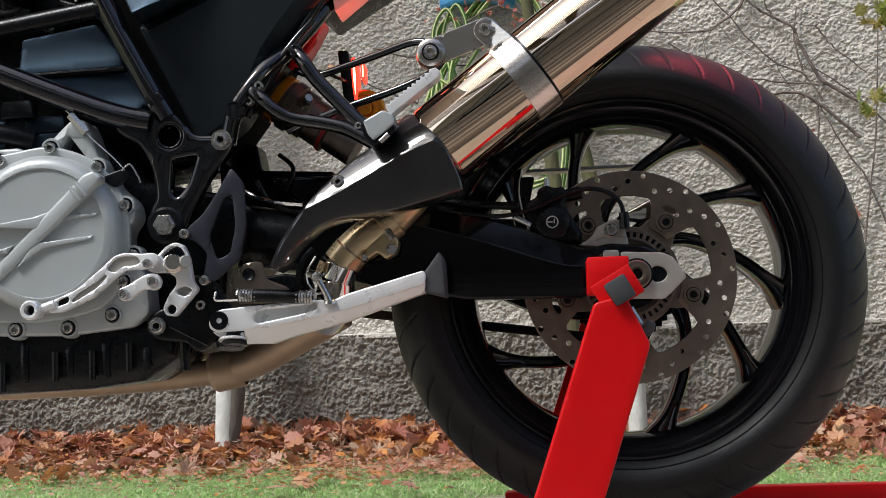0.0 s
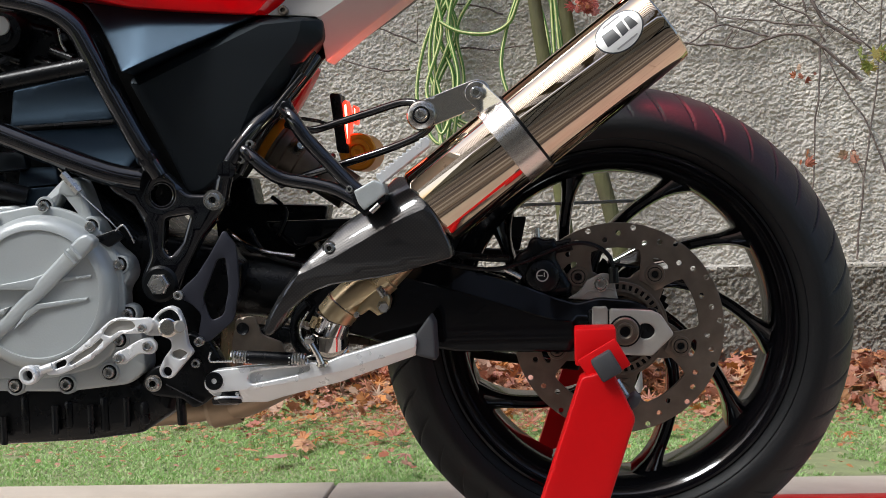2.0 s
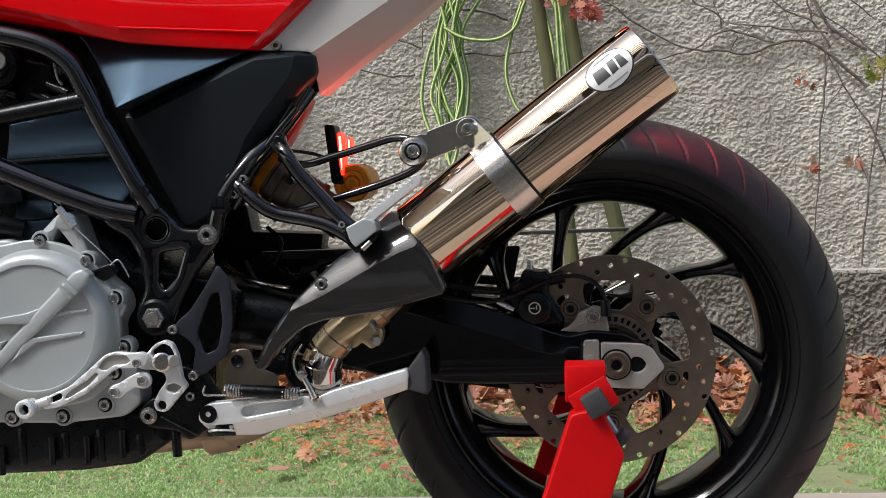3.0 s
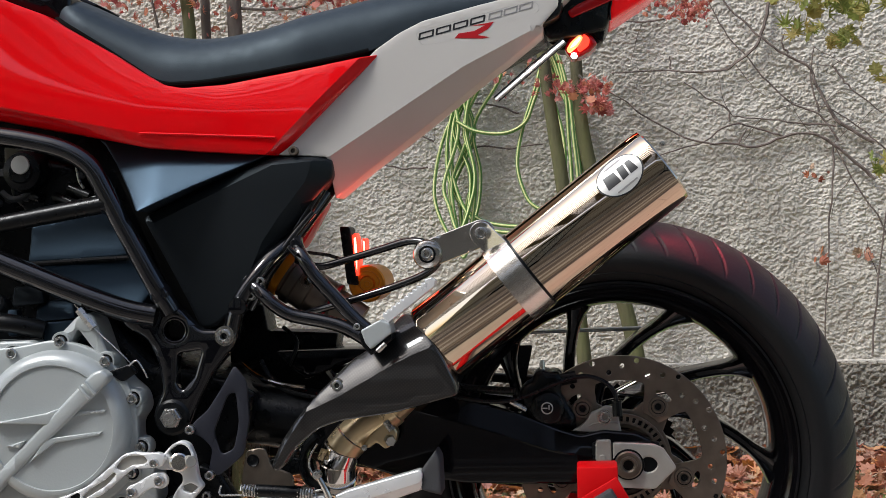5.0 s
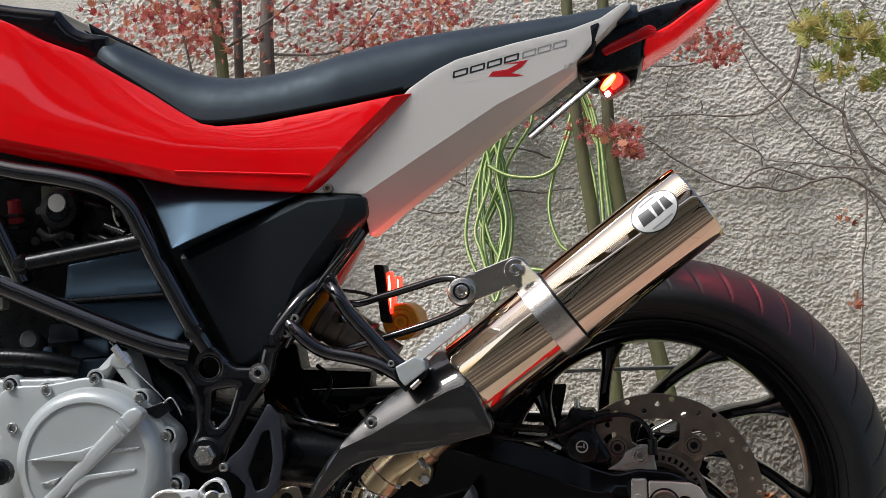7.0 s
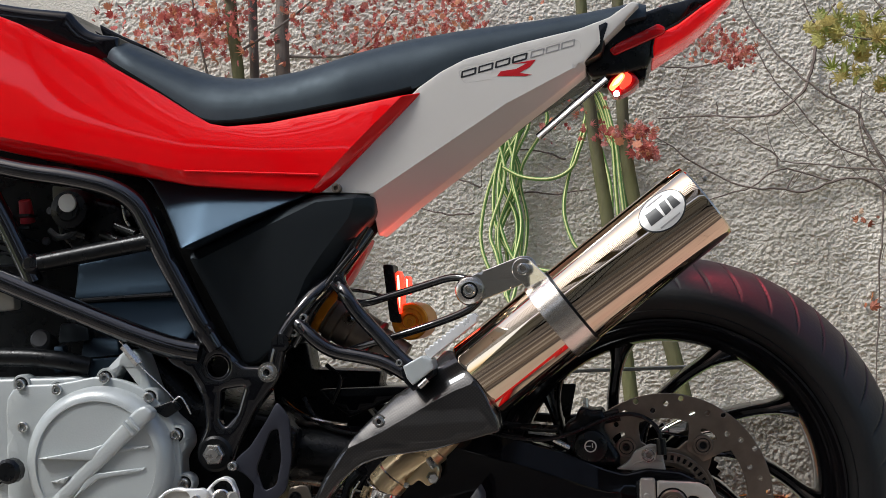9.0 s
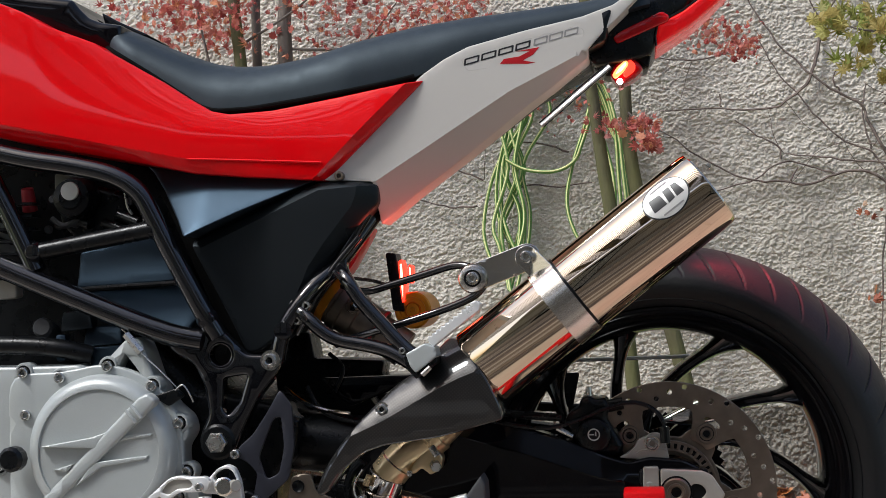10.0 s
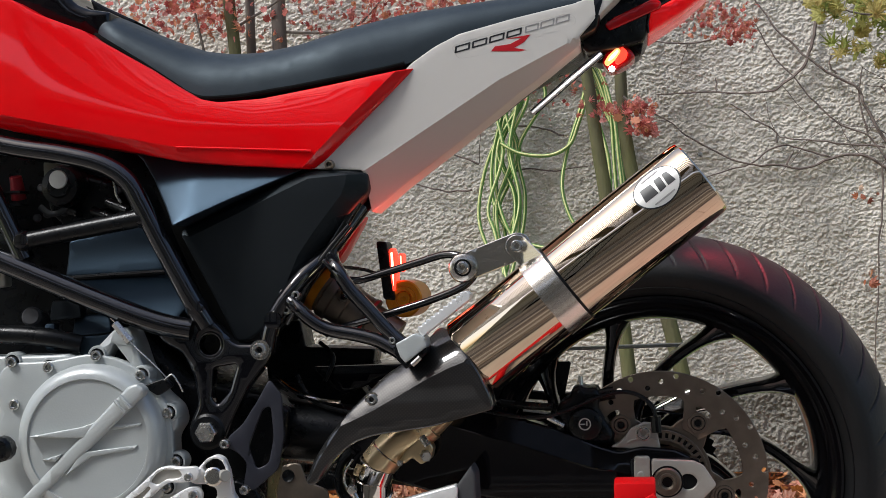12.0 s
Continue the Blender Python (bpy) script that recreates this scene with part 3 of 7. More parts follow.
def sapling(path, r0, r1, bark, label, twigs, spots, leaves, seed, white=0.0):
    x, y, z = path[0]
    tree = thing("maple_sapling", (x, y, z), label, "tree", "maple saplings by the wall")
    trunk = part("trunk", tube(path, r0, 16, 6, taper=r1), bark, tree)
    if white:
        part("lime_band", tube([path[0], (x + (path[1][0] - x) * white, y, z + white)], r0 * 1.12, 12, 3), LIME, trunk, "flaking white lime-wash on the foot")
    for t in twigs:
        part("twig", tube(t, 0.004, 6, 5, taper=0.0015), BARK_DARK, tree)
    if spots:
        foliage(tree, spots, leaves, seed)
    return tree


sapling([(-0.03, 1.5, 0.02), (-0.06, 1.5, 0.4), (-0.095, 1.5, 0.75), (-0.111, 1.5, 0.871), (-0.127, 1.5, 1.005), (-0.138, 1.5, 1.13), (-0.15, 1.5, 1.5)], 0.018, 0.013, BARK,
        "slim leaning maple sapling with mossy green bark", [[(-0.114, 1.5, 1.02), (-0.2, 1.5, 1.06), (-0.28, 1.52, 1.03)]],
        [(-0.2, 1.5, 1.03, 0.06, 20, 0.03), (-0.088, 1.46, 0.965, 0.018, 16, 0.03)], MAPLE_RED, 1)
sapling([(0.09, 1.52, 0.02), (0.075, 1.52, 0.3), (0.01, 1.52, 0.6), (-0.034, 1.52, 0.815), (-0.05, 1.52, 0.935), (-0.055, 1.52, 1.055), (-0.06, 1.52, 1.5)], 0.02, 0.013, BARK,
        "maple sapling with mossy bark, lime-washed foot and few red leaves", [[(-0.05, 1.5, 1.0), (-0.02, 1.5, 0.97), (0.02, 1.5, 0.93)]],
        [(-0.02, 1.46, 0.965, 0.02, 34, 0.036), (-0.005, 1.46, 0.92, 0.014, 18, 0.042), (0.1, 1.46, 1.2, 0.03, 40, 0.026), (0.16, 1.46, 1.165, 0.035, 50, 0.026), (0.215, 1.46, 1.135, 0.025, 44, 0.026)], MAPLE_RED, 2, 0.16)
sapling([(-0.876, 1.545, 0.0), (-0.866, 1.545, 0.2), (-0.88, 1.535, 0.4), (-0.94, 1.515, 0.72), (-0.972, 1.5, 1.0), (-0.979, 1.5, 1.152), (-0.994, 1.5, 1.316), (-1.0, 1.5, 1.6)], 0.016, 0.0145, BARK,
        "maple sapling with green bark and brown-red leaves above the seat", [[(-1.05, 1.48, 1.15), (-1.08, 1.48, 1.3), (-1.1, 1.48, 1.5)], [(-0.99, 1.5, 1.2), (-0.85, 1.5, 1.28), (-0.7, 1.5, 1.4)]],
        [(-1.05, 1.48, 1.27, 0.07, 110, 0.036), (-0.75, 1.5, 1.27, 0.13, 130, 0.032), (-1.2, 1.48, 1.25, 0.08, 60, 0.034)], MAPLE_RED, 3)
sapling([(-0.88, 1.555, 0.0), (-0.872, 1.56, 0.22), (-0.9, 1.56, 0.5), (-0.94, 1.56, 0.85), (-0.954, 1.56, 1.17), (-0.953, 1.56, 1.6)], 0.014, 0.011, BARK_DARK,
        "thin dark maple stem by the wall", [], [(-0.55, 1.55, 1.33, 0.12, 80, 0.03)], MAPLE_RED, 4)
sapling([(-0.882, 1.55, 0.02), (-0.852, 1.55, 0.21), (-0.86, 1.55, 0.6), (-0.88, 1.55, 1.18), (-0.877, 1.55, 1.32), (-0.86, 1.55, 1.6)], 0.023, 0.015, BARK_DARK,
        "maple stem with reddish bark and a thick lime-washed foot", [[(-0.88, 1.55, 1.2), (-0.7, 1.55, 1.2), (-0.6, 1.55, 1.3)]],
        [(-0.6, 1.55, 1.22, 0.07, 60, 0.03), (-0.46, 1.5, 1.27, 0.06, 50, 0.036)], MAPLE_RED, 5, 0.3)
sapling([(0.95, 1.35, 0.0), (0.97, 1.35, 0.8), (0.9, 1.32, 1.5)], 0.015, 0.008, BARK,
        "maple with yellow-green autumn leaves beside the wall", [[(0.96, 1.34, 1.1), (0.75, 1.32, 1.16), (0.5, 1.3, 1.13), (0.4, 1.3, 1.16)]],
        [(0.38, 1.3, 1.165, 0.014, 4, 0.058), (0.43, 1.3, 1.15, 0.03, 15, 0.061), (0.5, 1.3, 1.12, 0.03, 15, 0.065), (0.566, 1.3, 1.12, 0.03, 15, 0.065), (0.44, 1.3, 1.06, 0.018, 6, 0.058), (0.53, 1.3, 1.04, 0.02, 8, 0.058), (0.6, 1.3, 0.76, 0.02, 4, 0.072), (0.64, 1.3, 0.95, 0.02, 6, 0.072)], MAPLE_GREEN, 6)


def creeper():
    vine = thing("creeper", (0.5, WALL_Y - 0.02, 0.05), "leafless dry creeper stems spread over the stucco wall", "creeper")
    y = WALL_Y - 0.022
    lines = [[(0.66, 0.83), (0.6085, 0.8596), (0.5677, 0.8925), (0.5247, 0.9727), (0.5108, 1.0127), (0.4506, 1.0507), (0.3981, 1.0925), (0.3381, 1.1507), (0.286, 1.2207), (0.2492, 1.2863), (0.24, 1.36)],
             [(0.66, 0.74), (0.6059, 0.7892), (0.5654, 0.8259), (0.5129, 0.8553), (0.4437, 0.8499), (0.3813, 0.827), (0.3121, 0.8389), (0.2346, 0.8457), (0.1115, 0.9098), (0.0579, 0.9557), (0.0036, 0.9858)],
             [(0.4169, 1.1907), (0.4073, 1.1357), (0.382, 1.0734), (0.3302, 1.0321), (0.287, 1.0157), (0.1701, 1.0213), (0.0284, 1.0208)],
             [(0.5734, 0.8374), (0.5299, 0.9018), (0.4694, 0.9277), (0.4099, 0.9853), (0.358, 1.0507), (0.3059, 1.1164), (0.273, 1.1815)],
             [(0.4437, 0.8499), (0.3828, 0.8719), (0.3214, 0.886), (0.2501, 0.8451), (0.18, 0.826), (0.1, 0.8)],
             [(0.3138, 0.8902), (0.311, 0.922), (0.2615, 0.9517), (0.2083, 0.9935)],
             [(0.567, 0.8729), (0.4756, 0.8842), (0.3913, 0.8952), (0.3221, 0.9057)],
             [(0.198, 1.1571), (0.1113, 1.1451), (0.0089, 1.1538)],
             [(0.5942, 1.2059), (0.5877, 1.2378), (0.5588, 1.2866)],
             [(0.5301, 0.9096), (0.5138, 0.9889), (0.5204, 1.0674)],
             [(0.5617, 0.8299), (0.5584, 0.736), (0.5469, 0.6269), (0.536, 0.46), (0.529, 0.306)],
             [(0.4664, 1.2833), (0.4186, 1.2381), (0.3896, 1.2951)],
             [(0.1742, 1.0267), (0.1752, 1.0585)], [(0.3353, 0.8381), (0.3558, 0.8729)], [(0.4585, 1.0543), (0.4439, 1.0786), (0.4524, 1.102)],
             [(0.5646, 1.0183), (0.5937, 0.9778), (0.6134, 0.9535), (0.68, 0.9)],
             [(0.72, 0.5), (0.677, 0.621), (0.602, 0.748), (0.565, 0.83)],
             [(0.75, 0.75), (0.686, 0.813), (0.62, 0.87), (0.55, 0.92)],
             [(0.64, 0.31), (0.66, 0.5), (0.7, 0.8), (0.72, 1.2)],
             [(-0.411, 0.869), (-0.487, 0.9), (-0.598, 0.953)], [(-0.4283, 0.805), (-0.4843, 0.8027), (-0.5402, 0.8144), (-0.64, 0.85)],
             [(-0.347, 0.837), (-0.2947, 0.8517), (-0.2189, 0.8448), (-0.1429, 0.8531)], [(-0.33, 1.0), (-0.42, 0.985), (-0.52, 1.01)], [(-0.2, 0.93), (-0.27, 0.955), (-0.36, 0.96)]]
    rng = random.Random(3)
    for i, l in enumerate(lines):
        pts = [(x + rng.uniform(-.002, .002), y - rng.uniform(0, .005), z + rng.uniform(-.002, .002)) for x, z in catmull_flat(l, 4)]
        part("stem", tube(pts, 0.0048 if i < 3 else 0.0026, 6, 2, taper=0.0015), VINE, vine)
    # thin dead tendrils that branch off and cling to the plaster
    for _ in range(20):
        l = rng.choice(lines[:12] + lines[15:20])
        x, z = rng.choice(l)
        ang, pts = rng.uniform(0, 6.28), []
        for k in range(6):
            pts.append((x, y - rng.uniform(0, 0.004), z))
            ang += rng.uniform(-0.3, 0.3)
            x, z = x + 0.022 * math.cos(ang), z + 0.022 * math.sin(ang)
        part("tendril", tube(pts, 0.0011, 5, 2, taper=0.0006), VINE, vine)
    foliage(vine, [(0.613, 1.675, 0.56, 0.014, 7, 0.04), (0.52, 1.675, 0.555, 0.01, 3, 0.04), (-0.6, 1.675, 0.95, 0.02, 5, 0.035), (0.5, 1.675, 0.75, 0.02, 3, 0.03)], LITTER, 21, "dry_leaves", 1.0, LOBES)


def catmull_flat(l, sub):
    return [(v.x, v.y) for v in catmull([(a, b, 0) for a, b in l], sub)]


creeper()


def garden_hose():
    hose = thing("garden_hose", (-0.27, 1.62, 1.05), "green and yellow striped garden hose coiled on a wall hook", "hose")
    rng = random.Random(8)
    def run(pts, closed):
        c = part("coil", tube(pts, 0.0046, 8, 6, closed=closed), HOSE, hose)
        part("stripe", tube([(x - 0.001, yy - 0.0032, z + 0.001) for x, yy, z in pts], 0.0021, 6, 6, closed=closed), HOSE_Y, c, "yellow stripe along the hose")
    u = rng.uniform
    # long hanging loops that cross one another below the hanger
    for i in range(5):
        y = 1.648 - 0.009 * i
        top, left, right, low = u(-0.36, -0.29), u(-0.425, -0.36), u(-0.335, -0.29), u(0.565, 0.68)
        cross = u(-0.03, 0.03)
        run([(top - 0.01, y, 1.02), (top + 0.025, y - 0.015, 1.075 + u(-0.02, 0.02)), (top + 0.05, y - 0.01, 1.02), (right + cross, y - 0.004, 0.9), (right + 0.01, y, 0.78), (right - 0.005, y, low + 0.06),
             ((left + right) / 2, y - 0.006, low), (left + 0.012, y, low + 0.06), (left, y + 0.004, 0.76), (left + 0.03 - cross, y, 0.89)], True)
    # slack that sweeps over to the second bundle behind the saplings
    for i in range(2):
        y = 1.636 - 0.01 * i
        run([(-0.345 + 0.01 * i, y, 0.99), (-0.375 + 0.012 * i, y, 0.87), (-0.37 + 0.012 * i, y, 0.755), (-0.31, y, 0.675 - 0.014 * i), (-0.21, y, 0.65 - 0.016 * i), (-0.1, y, 0.665 - 0.01 * i), (-0.03, y, 0.72)], False)
    for i in range(7):
        y = 1.63 - 0.008 * (i % 4)
        a, b = u(-0.02, 0.02), u(-0.028, 0.03)
        run([(-0.27 + a, y, 1.07), (-0.2 + a, y - 0.02, 1.13), (-0.13 + a, y - 0.01, 1.09), (-0.095 + a + b * 0.4, y, 0.98), (-0.066 + b, y, 0.86), (-0.058 + b * 1.3, y, 0.74), (-0.07 + b, y, 0.64)], False)
    run([(-0.3488, 1.6, 0.91), (-0.3007, 1.6, 0.8838), (-0.2317, 1.6, 0.8771), (-0.1828, 1.6, 0.9002), (-0.1607, 1.6, 0.9478), (-0.13, 1.6, 1.03)], False)
    run([(-0.14, 1.61, 1.04), (-0.16, 1.61, 0.9713), (-0.1902, 1.61, 0.8825), (-0.2037, 1.61, 0.8), (-0.1879, 1.61, 0.7305), (-0.1615, 1.61, 0.6952), (-0.1, 1.61, 0.67)], False)
    hook = thing("hose_hook", (-0.25, 1.68, 1.12), "blue plastic hose hanger screwed to the wall", "hose hanger")
    part("back_plate", box((-0.255, 1.665, 1.16), (0.19, 0.03, 0.1), 0.008), BLUE, hook)
    part("mark", box((-0.23, 1.648, 1.165), (0.03, 0.003, 0.03), 0.001), INK, hook, "dark printed mark")
    part("cradle", tube([(-0.34, 1.64, 1.1), (-0.255, 1.6, 1.115), (-0.17, 1.64, 1.1)], 0.016, 10, 5), BLUE, hook)


garden_hose()


# ---- the motorcycle ----
BIKE = thing("motorcycle", (-0.4, 0, 0), "red, white and black motorcycle raised on a paddock stand", "motorcycle")
AX, AZ = -0.0065, 0.334      # rear axle


def rear_wheel():
    hub = part("rear_wheel", lathe([(0.02, 0.085), (0.045, 0.085), (0.05, 0.06), (0.056, 0.05), (0.056, -0.05), (0.06, -0.07), (0.02, -0.075)], 48, (AX, 0, AZ), closed=True), RIM_BLACK, BIKE,
               "black alloy rear wheel with ten swept spokes and a road tyre")
    # rim: a deep barrel with rolled lips
    lip = [(0.229, 0.0735), (0.2265, 0.0765), (0.2235, 0.0765), (0.2205, 0.072), (0.217, 0.069), (0.21, 0.064), (0.2025, 0.055), (0.1975, 0.042), (0.196, 0.025), (0.196, -0.025), (0.1975, -0.042), (0.2025, -0.055),
           (0.21, -0.064), (0.217, -0.069), (0.2205, -0.072), (0.2235, -0.0765), (0.2265, -0.0765), (0.229, -0.0735), (0.226, -0.066), (0.222, -0.05), (0.212, -0.02), (0.212, 0.02), (0.222, 0.05), (0.226, 0.066)]
    part("rim", lathe(lip, 120, (AX, 0, AZ), closed=True), RIM_BLACK, hub, "gloss black alloy rim")
    # ten swept spokes, in five pairs
    for k in range(10):
        base, sweep = (radians(66.5 - 36 * k), 0.95) if k % 2 == 0 else (radians(34 - 36 * (k - 1)), 0.66)
        rings = []
        for i in range(17):
            r = 0.05 + (0.2045 - 0.05) * i / 16
            a = base - sweep * math.log(r / 0.19)
            w = (0.0082 + 0.012 * max(0, (i - 12) / 4) ** 2.2 + 0.005 * max(0, (4 - i) / 4)) * math.hypot(1, sweep) / r
            dy = 0.03 + 0.014 * (i / 16)
            ring = []
            for u, v in ((-1, -0.5), (-0.86, -0.86), (-0.55, -1.0), (-0.3, -0.93), (0.3, -0.93), (0.55, -1.0), (0.86, -0.86), (1, -0.5), (0.85, 0.9), (-0.85, 0.9)):
                ring.append((AX + r * math.cos(a + u * w), v * dy, AZ + r * math.sin(a + u * w)))
            rings.append(ring)
        part("spoke", loft(rings), RIM_BLACK, hub, sharp=50)
    # tyre, with curved tread grooves cut into it
    prof = []
    for i in range(65):
        s = -1 + 2 * i / 64
        a = s * 1.18
        y = 0.0935 * math.sin(a) / math.sin(1.18) * (1.0 if abs(s) < 0.9 else 1 - 0.25 * (abs(s) - 0.9))
        r = 0.308 - 0.052 * (1 - math.cos(a)) / (1 - math.cos(1.18))
        prof.append((r, y))
    prof = [(0.226, -0.071), (0.231, -0.079), (0.24, -0.086), (0.25, -0.0912)] + prof + [(0.25, 0.0912), (0.24, 0.086), (0.231, 0.079), (0.226, 0.071)]
    n, m = 1500, len(prof)
    P = np.array(prof)
    th = np.arange(n) / n * 2 * np.pi
    R, Y = np.repeat(P[None, :, 0], n, 0), np.repeat(P[None, :, 1], n, 0)
    A = np.abs(Y)
    side = np.sign(Y)
    count = 42
    phase = (th[:, None] * count / (2 * np.pi) + side * 0.25 + 9.0 * (A - 0.02) + 90 * np.clip(A - 0.03, 0, 1) ** 2) % 1.0
    ends = np.clip((A - 0.012) / 0.008, 0, 1) * np.clip((0.088 - A) / 0.012, 0, 1)
    cut = np.clip(1.5 - np.abs(phase - 0.5) / 0.024, 0, 1) * ends * (R > 0.25)
    R = R - 0.005 * cut
    V = np.stack([AX + R * np.cos(th)[:, None], Y, AZ + R * np.sin(th)[:, None]], -1).reshape(-1, 3)
    idx = np.arange(n * m).reshape(n, m)
    nx = np.roll(idx, -1, 0)
    F = np.stack([idx[:, :-1], idx[:, 1:], nx[:, 1:], nx[:, :-1]], -1).reshape(-1, 4)
    me = bpy.data.meshes.new("tyre")
    me.from_pydata(V.tolist(), [], F.tolist())
    for p in me.polygons:
        p.use_smooth = True
    me.materials.append(RUBBER)
    linked("tyre", me, hub, "worn black road tyre with curved grooves")
    # moulded ring marks on the sidewall
    bm = bmesh.new()
    for r, y in ((0.2375, -0.0852),):
        lathe([(r - 0.001, y + 0.0008), (r, y - 0.0006), (r + 0.001, y + 0.0002)], 160, (AX, 0, AZ), (0, 1, 0), bm)
    part("sidewall_rib", bm, RUBBER, hub)
    # brake disc: a drilled ring, five tabs and the eared carrier behind them
    def at(r, deg):
        return (AX + r * math.cos(radians(deg)), AZ + r * math.sin(radians(deg)))
    tabs = [54.5 + 72 * k for k in range(5)]
    inner = []
    for k in range(180):
        a = 2 * k
        lobe = max(min(1.0, max(0.0, (19.0 - abs((a - c + 180) % 360 - 180)) / 9.0)) for c in tabs)
        lobe = lobe * lobe * (3 - 2 * lobe)
        inner.append(at(0.101 - 0.036 * lobe, a))
    holes = [inner]
    for g in range(14):
        for i in range(3):
            holes.append(circle(*at(0.1272 - 0.0078 * i, g * 360 / 14 + i * 8.5 + 3), 0.0034, 10))
    for c in tabs:
        ring = [(0.1, -5.5), (0.1015, 0), (0.1, 5.5), (0.0965, 7), (0.093, 4.5), (0.0945, 0), (0.093, -4.5), (0.0965, -7)]
        holes.append(rounded([at(r, c + 1 - t) for r, t in ring], 0.002, 2)[::-1])
    disc = part("brake_disc", plate(circle(AX, AZ, 0.1325, 120), -0.0955, 0.005, r=0.0006, step=0.012, holes=holes, corner=0), DISC, hub, "drilled steel brake disc, worn brown-grey")
    edge = []
    for k in range(120):
        a = 3 * k
        lobe = max(max(0.0, math.cos(radians(min(90, abs((a - c + 180) % 360 - 180) * 4.2)))) for c in tabs)
        edge.append(at(0.063 + 0.026 * lobe, a))
    part("disc_carrier", plate(edge, -0.0925, 0.01, r=0.001, step=0.012, holes=[circle(AX, AZ, 0.04, 40)], corner=0), DISC, disc, "eared grey carrier of the brake disc")
    for c in tabs:
        x, z = at(0.0815, c)
        part("bobbin", lathe([(0.0, 0.0965), (0.0042, 0.0965), (0.0055, 0.0995), (0.0078, 0.0995), (0.0085, 0.098)], 20, (x, 0, z)), DISC, disc)
        part("bobbin_ring", lathe([(0.0085, 0.098), (0.009, 0.0985), (0.0122, 0.0985), (0.0128, 0.0965), (0.0128, 0.09)], 24, (x, 0, z)), DISC, disc)
        part("bobbin_gap", lathe([(0.0083, 0.0982), (0.0093, 0.0988), (0.0093, 0.097)], 24, (x, 0, z)), BLACK, disc)
        # black disc stands in for the shade inside the bobbin
        part("bobbin_bore", lathe([(0, 0.0968), (0.0042, 0.0972), (0.0042, 0.096)], 18, (x, 0, z)), BLACK, disc)
    slots = []
    for k in range(40):
        a = 2 * math.pi * k / 40
        c, s = math.cos(a), math.sin(a)
        slots.append([(AX + r * c - t * s, AZ + r * s + t * c) for r, t in ((0.049, -0.0018), (0.0555, -0.0022), (0.0555, 0.0022), (0.049, 0.0018))])
    part("sensor_ring", plate(circle(AX, AZ, 0.059, 80), -0.103, 0.003, r=0.0004, step=0.02, holes=[circle(AX, AZ, 0.0455, 60)] + slots, corner=0), DISC, disc, "slotted grey sensor ring")
    part("sensor_back", lathe([(0.046, 0.0955), (0.0585, 0.0955), (0.0585, 0.094), (0.046, 0.094)], 60, (AX, 0, AZ), closed=True), BLACK, disc)
    part("hub_guard", plate([(0.035, 0.44), (0.06, 0.448), (0.068, 0.435), (0.062, 0.412), (0.02, 0.405), (-0.02, 0.412)], -0.045, 0.02, r=0.004, corner=0.008), CHROME, hub, "bright chain guard behind the hub")
    # sprocket and chain on the far side
    teeth = [(AX + (0.074 if k % 2 else 0.079) * math.cos(math.pi * k / 44), AZ + (0.074 if k % 2 else 0.079) * math.sin(math.pi * k / 44)) for k in range(88)]
    part("sprocket", plate(teeth, 0.093, 0.006, r=0.0005, step=0.05, holes=[circle(AX, AZ, 0.058, 40)], corner=0), BLACK, hub)
    return hub


def chain():
    links = [bmesh.new(), bmesh.new()]
    runs = [((-0.58, 0.455), (AX - 0.02, AZ + 0.078)), ((-0.58, 0.335), (AX - 0.04, AZ - 0.072))]
    for bm, ((x0, z0), (x1, z1)) in zip(links, runs):
        n = int(math.hypot(x1 - x0, z1 - z0) / 0.0159)
        for i in range(n):
            u = i / n
            c = (x0 + (x1 - x0) * u, 0.096 - 0.003 * (i % 2), z0 + (z1 - z0) * u)
            box(c, (0.019, 0.016 - 0.005 * (i % 2), 0.0125), 0.002, Matrix.Rotation(-math.atan2(z1 - z0, x1 - x0), 4, "Y"), bm, 1)
    run = part("drive_chain", links[0], CHAIN, BIKE, "oily steel drive chain")
    part("lower_run", links[1], CHAIN, run)


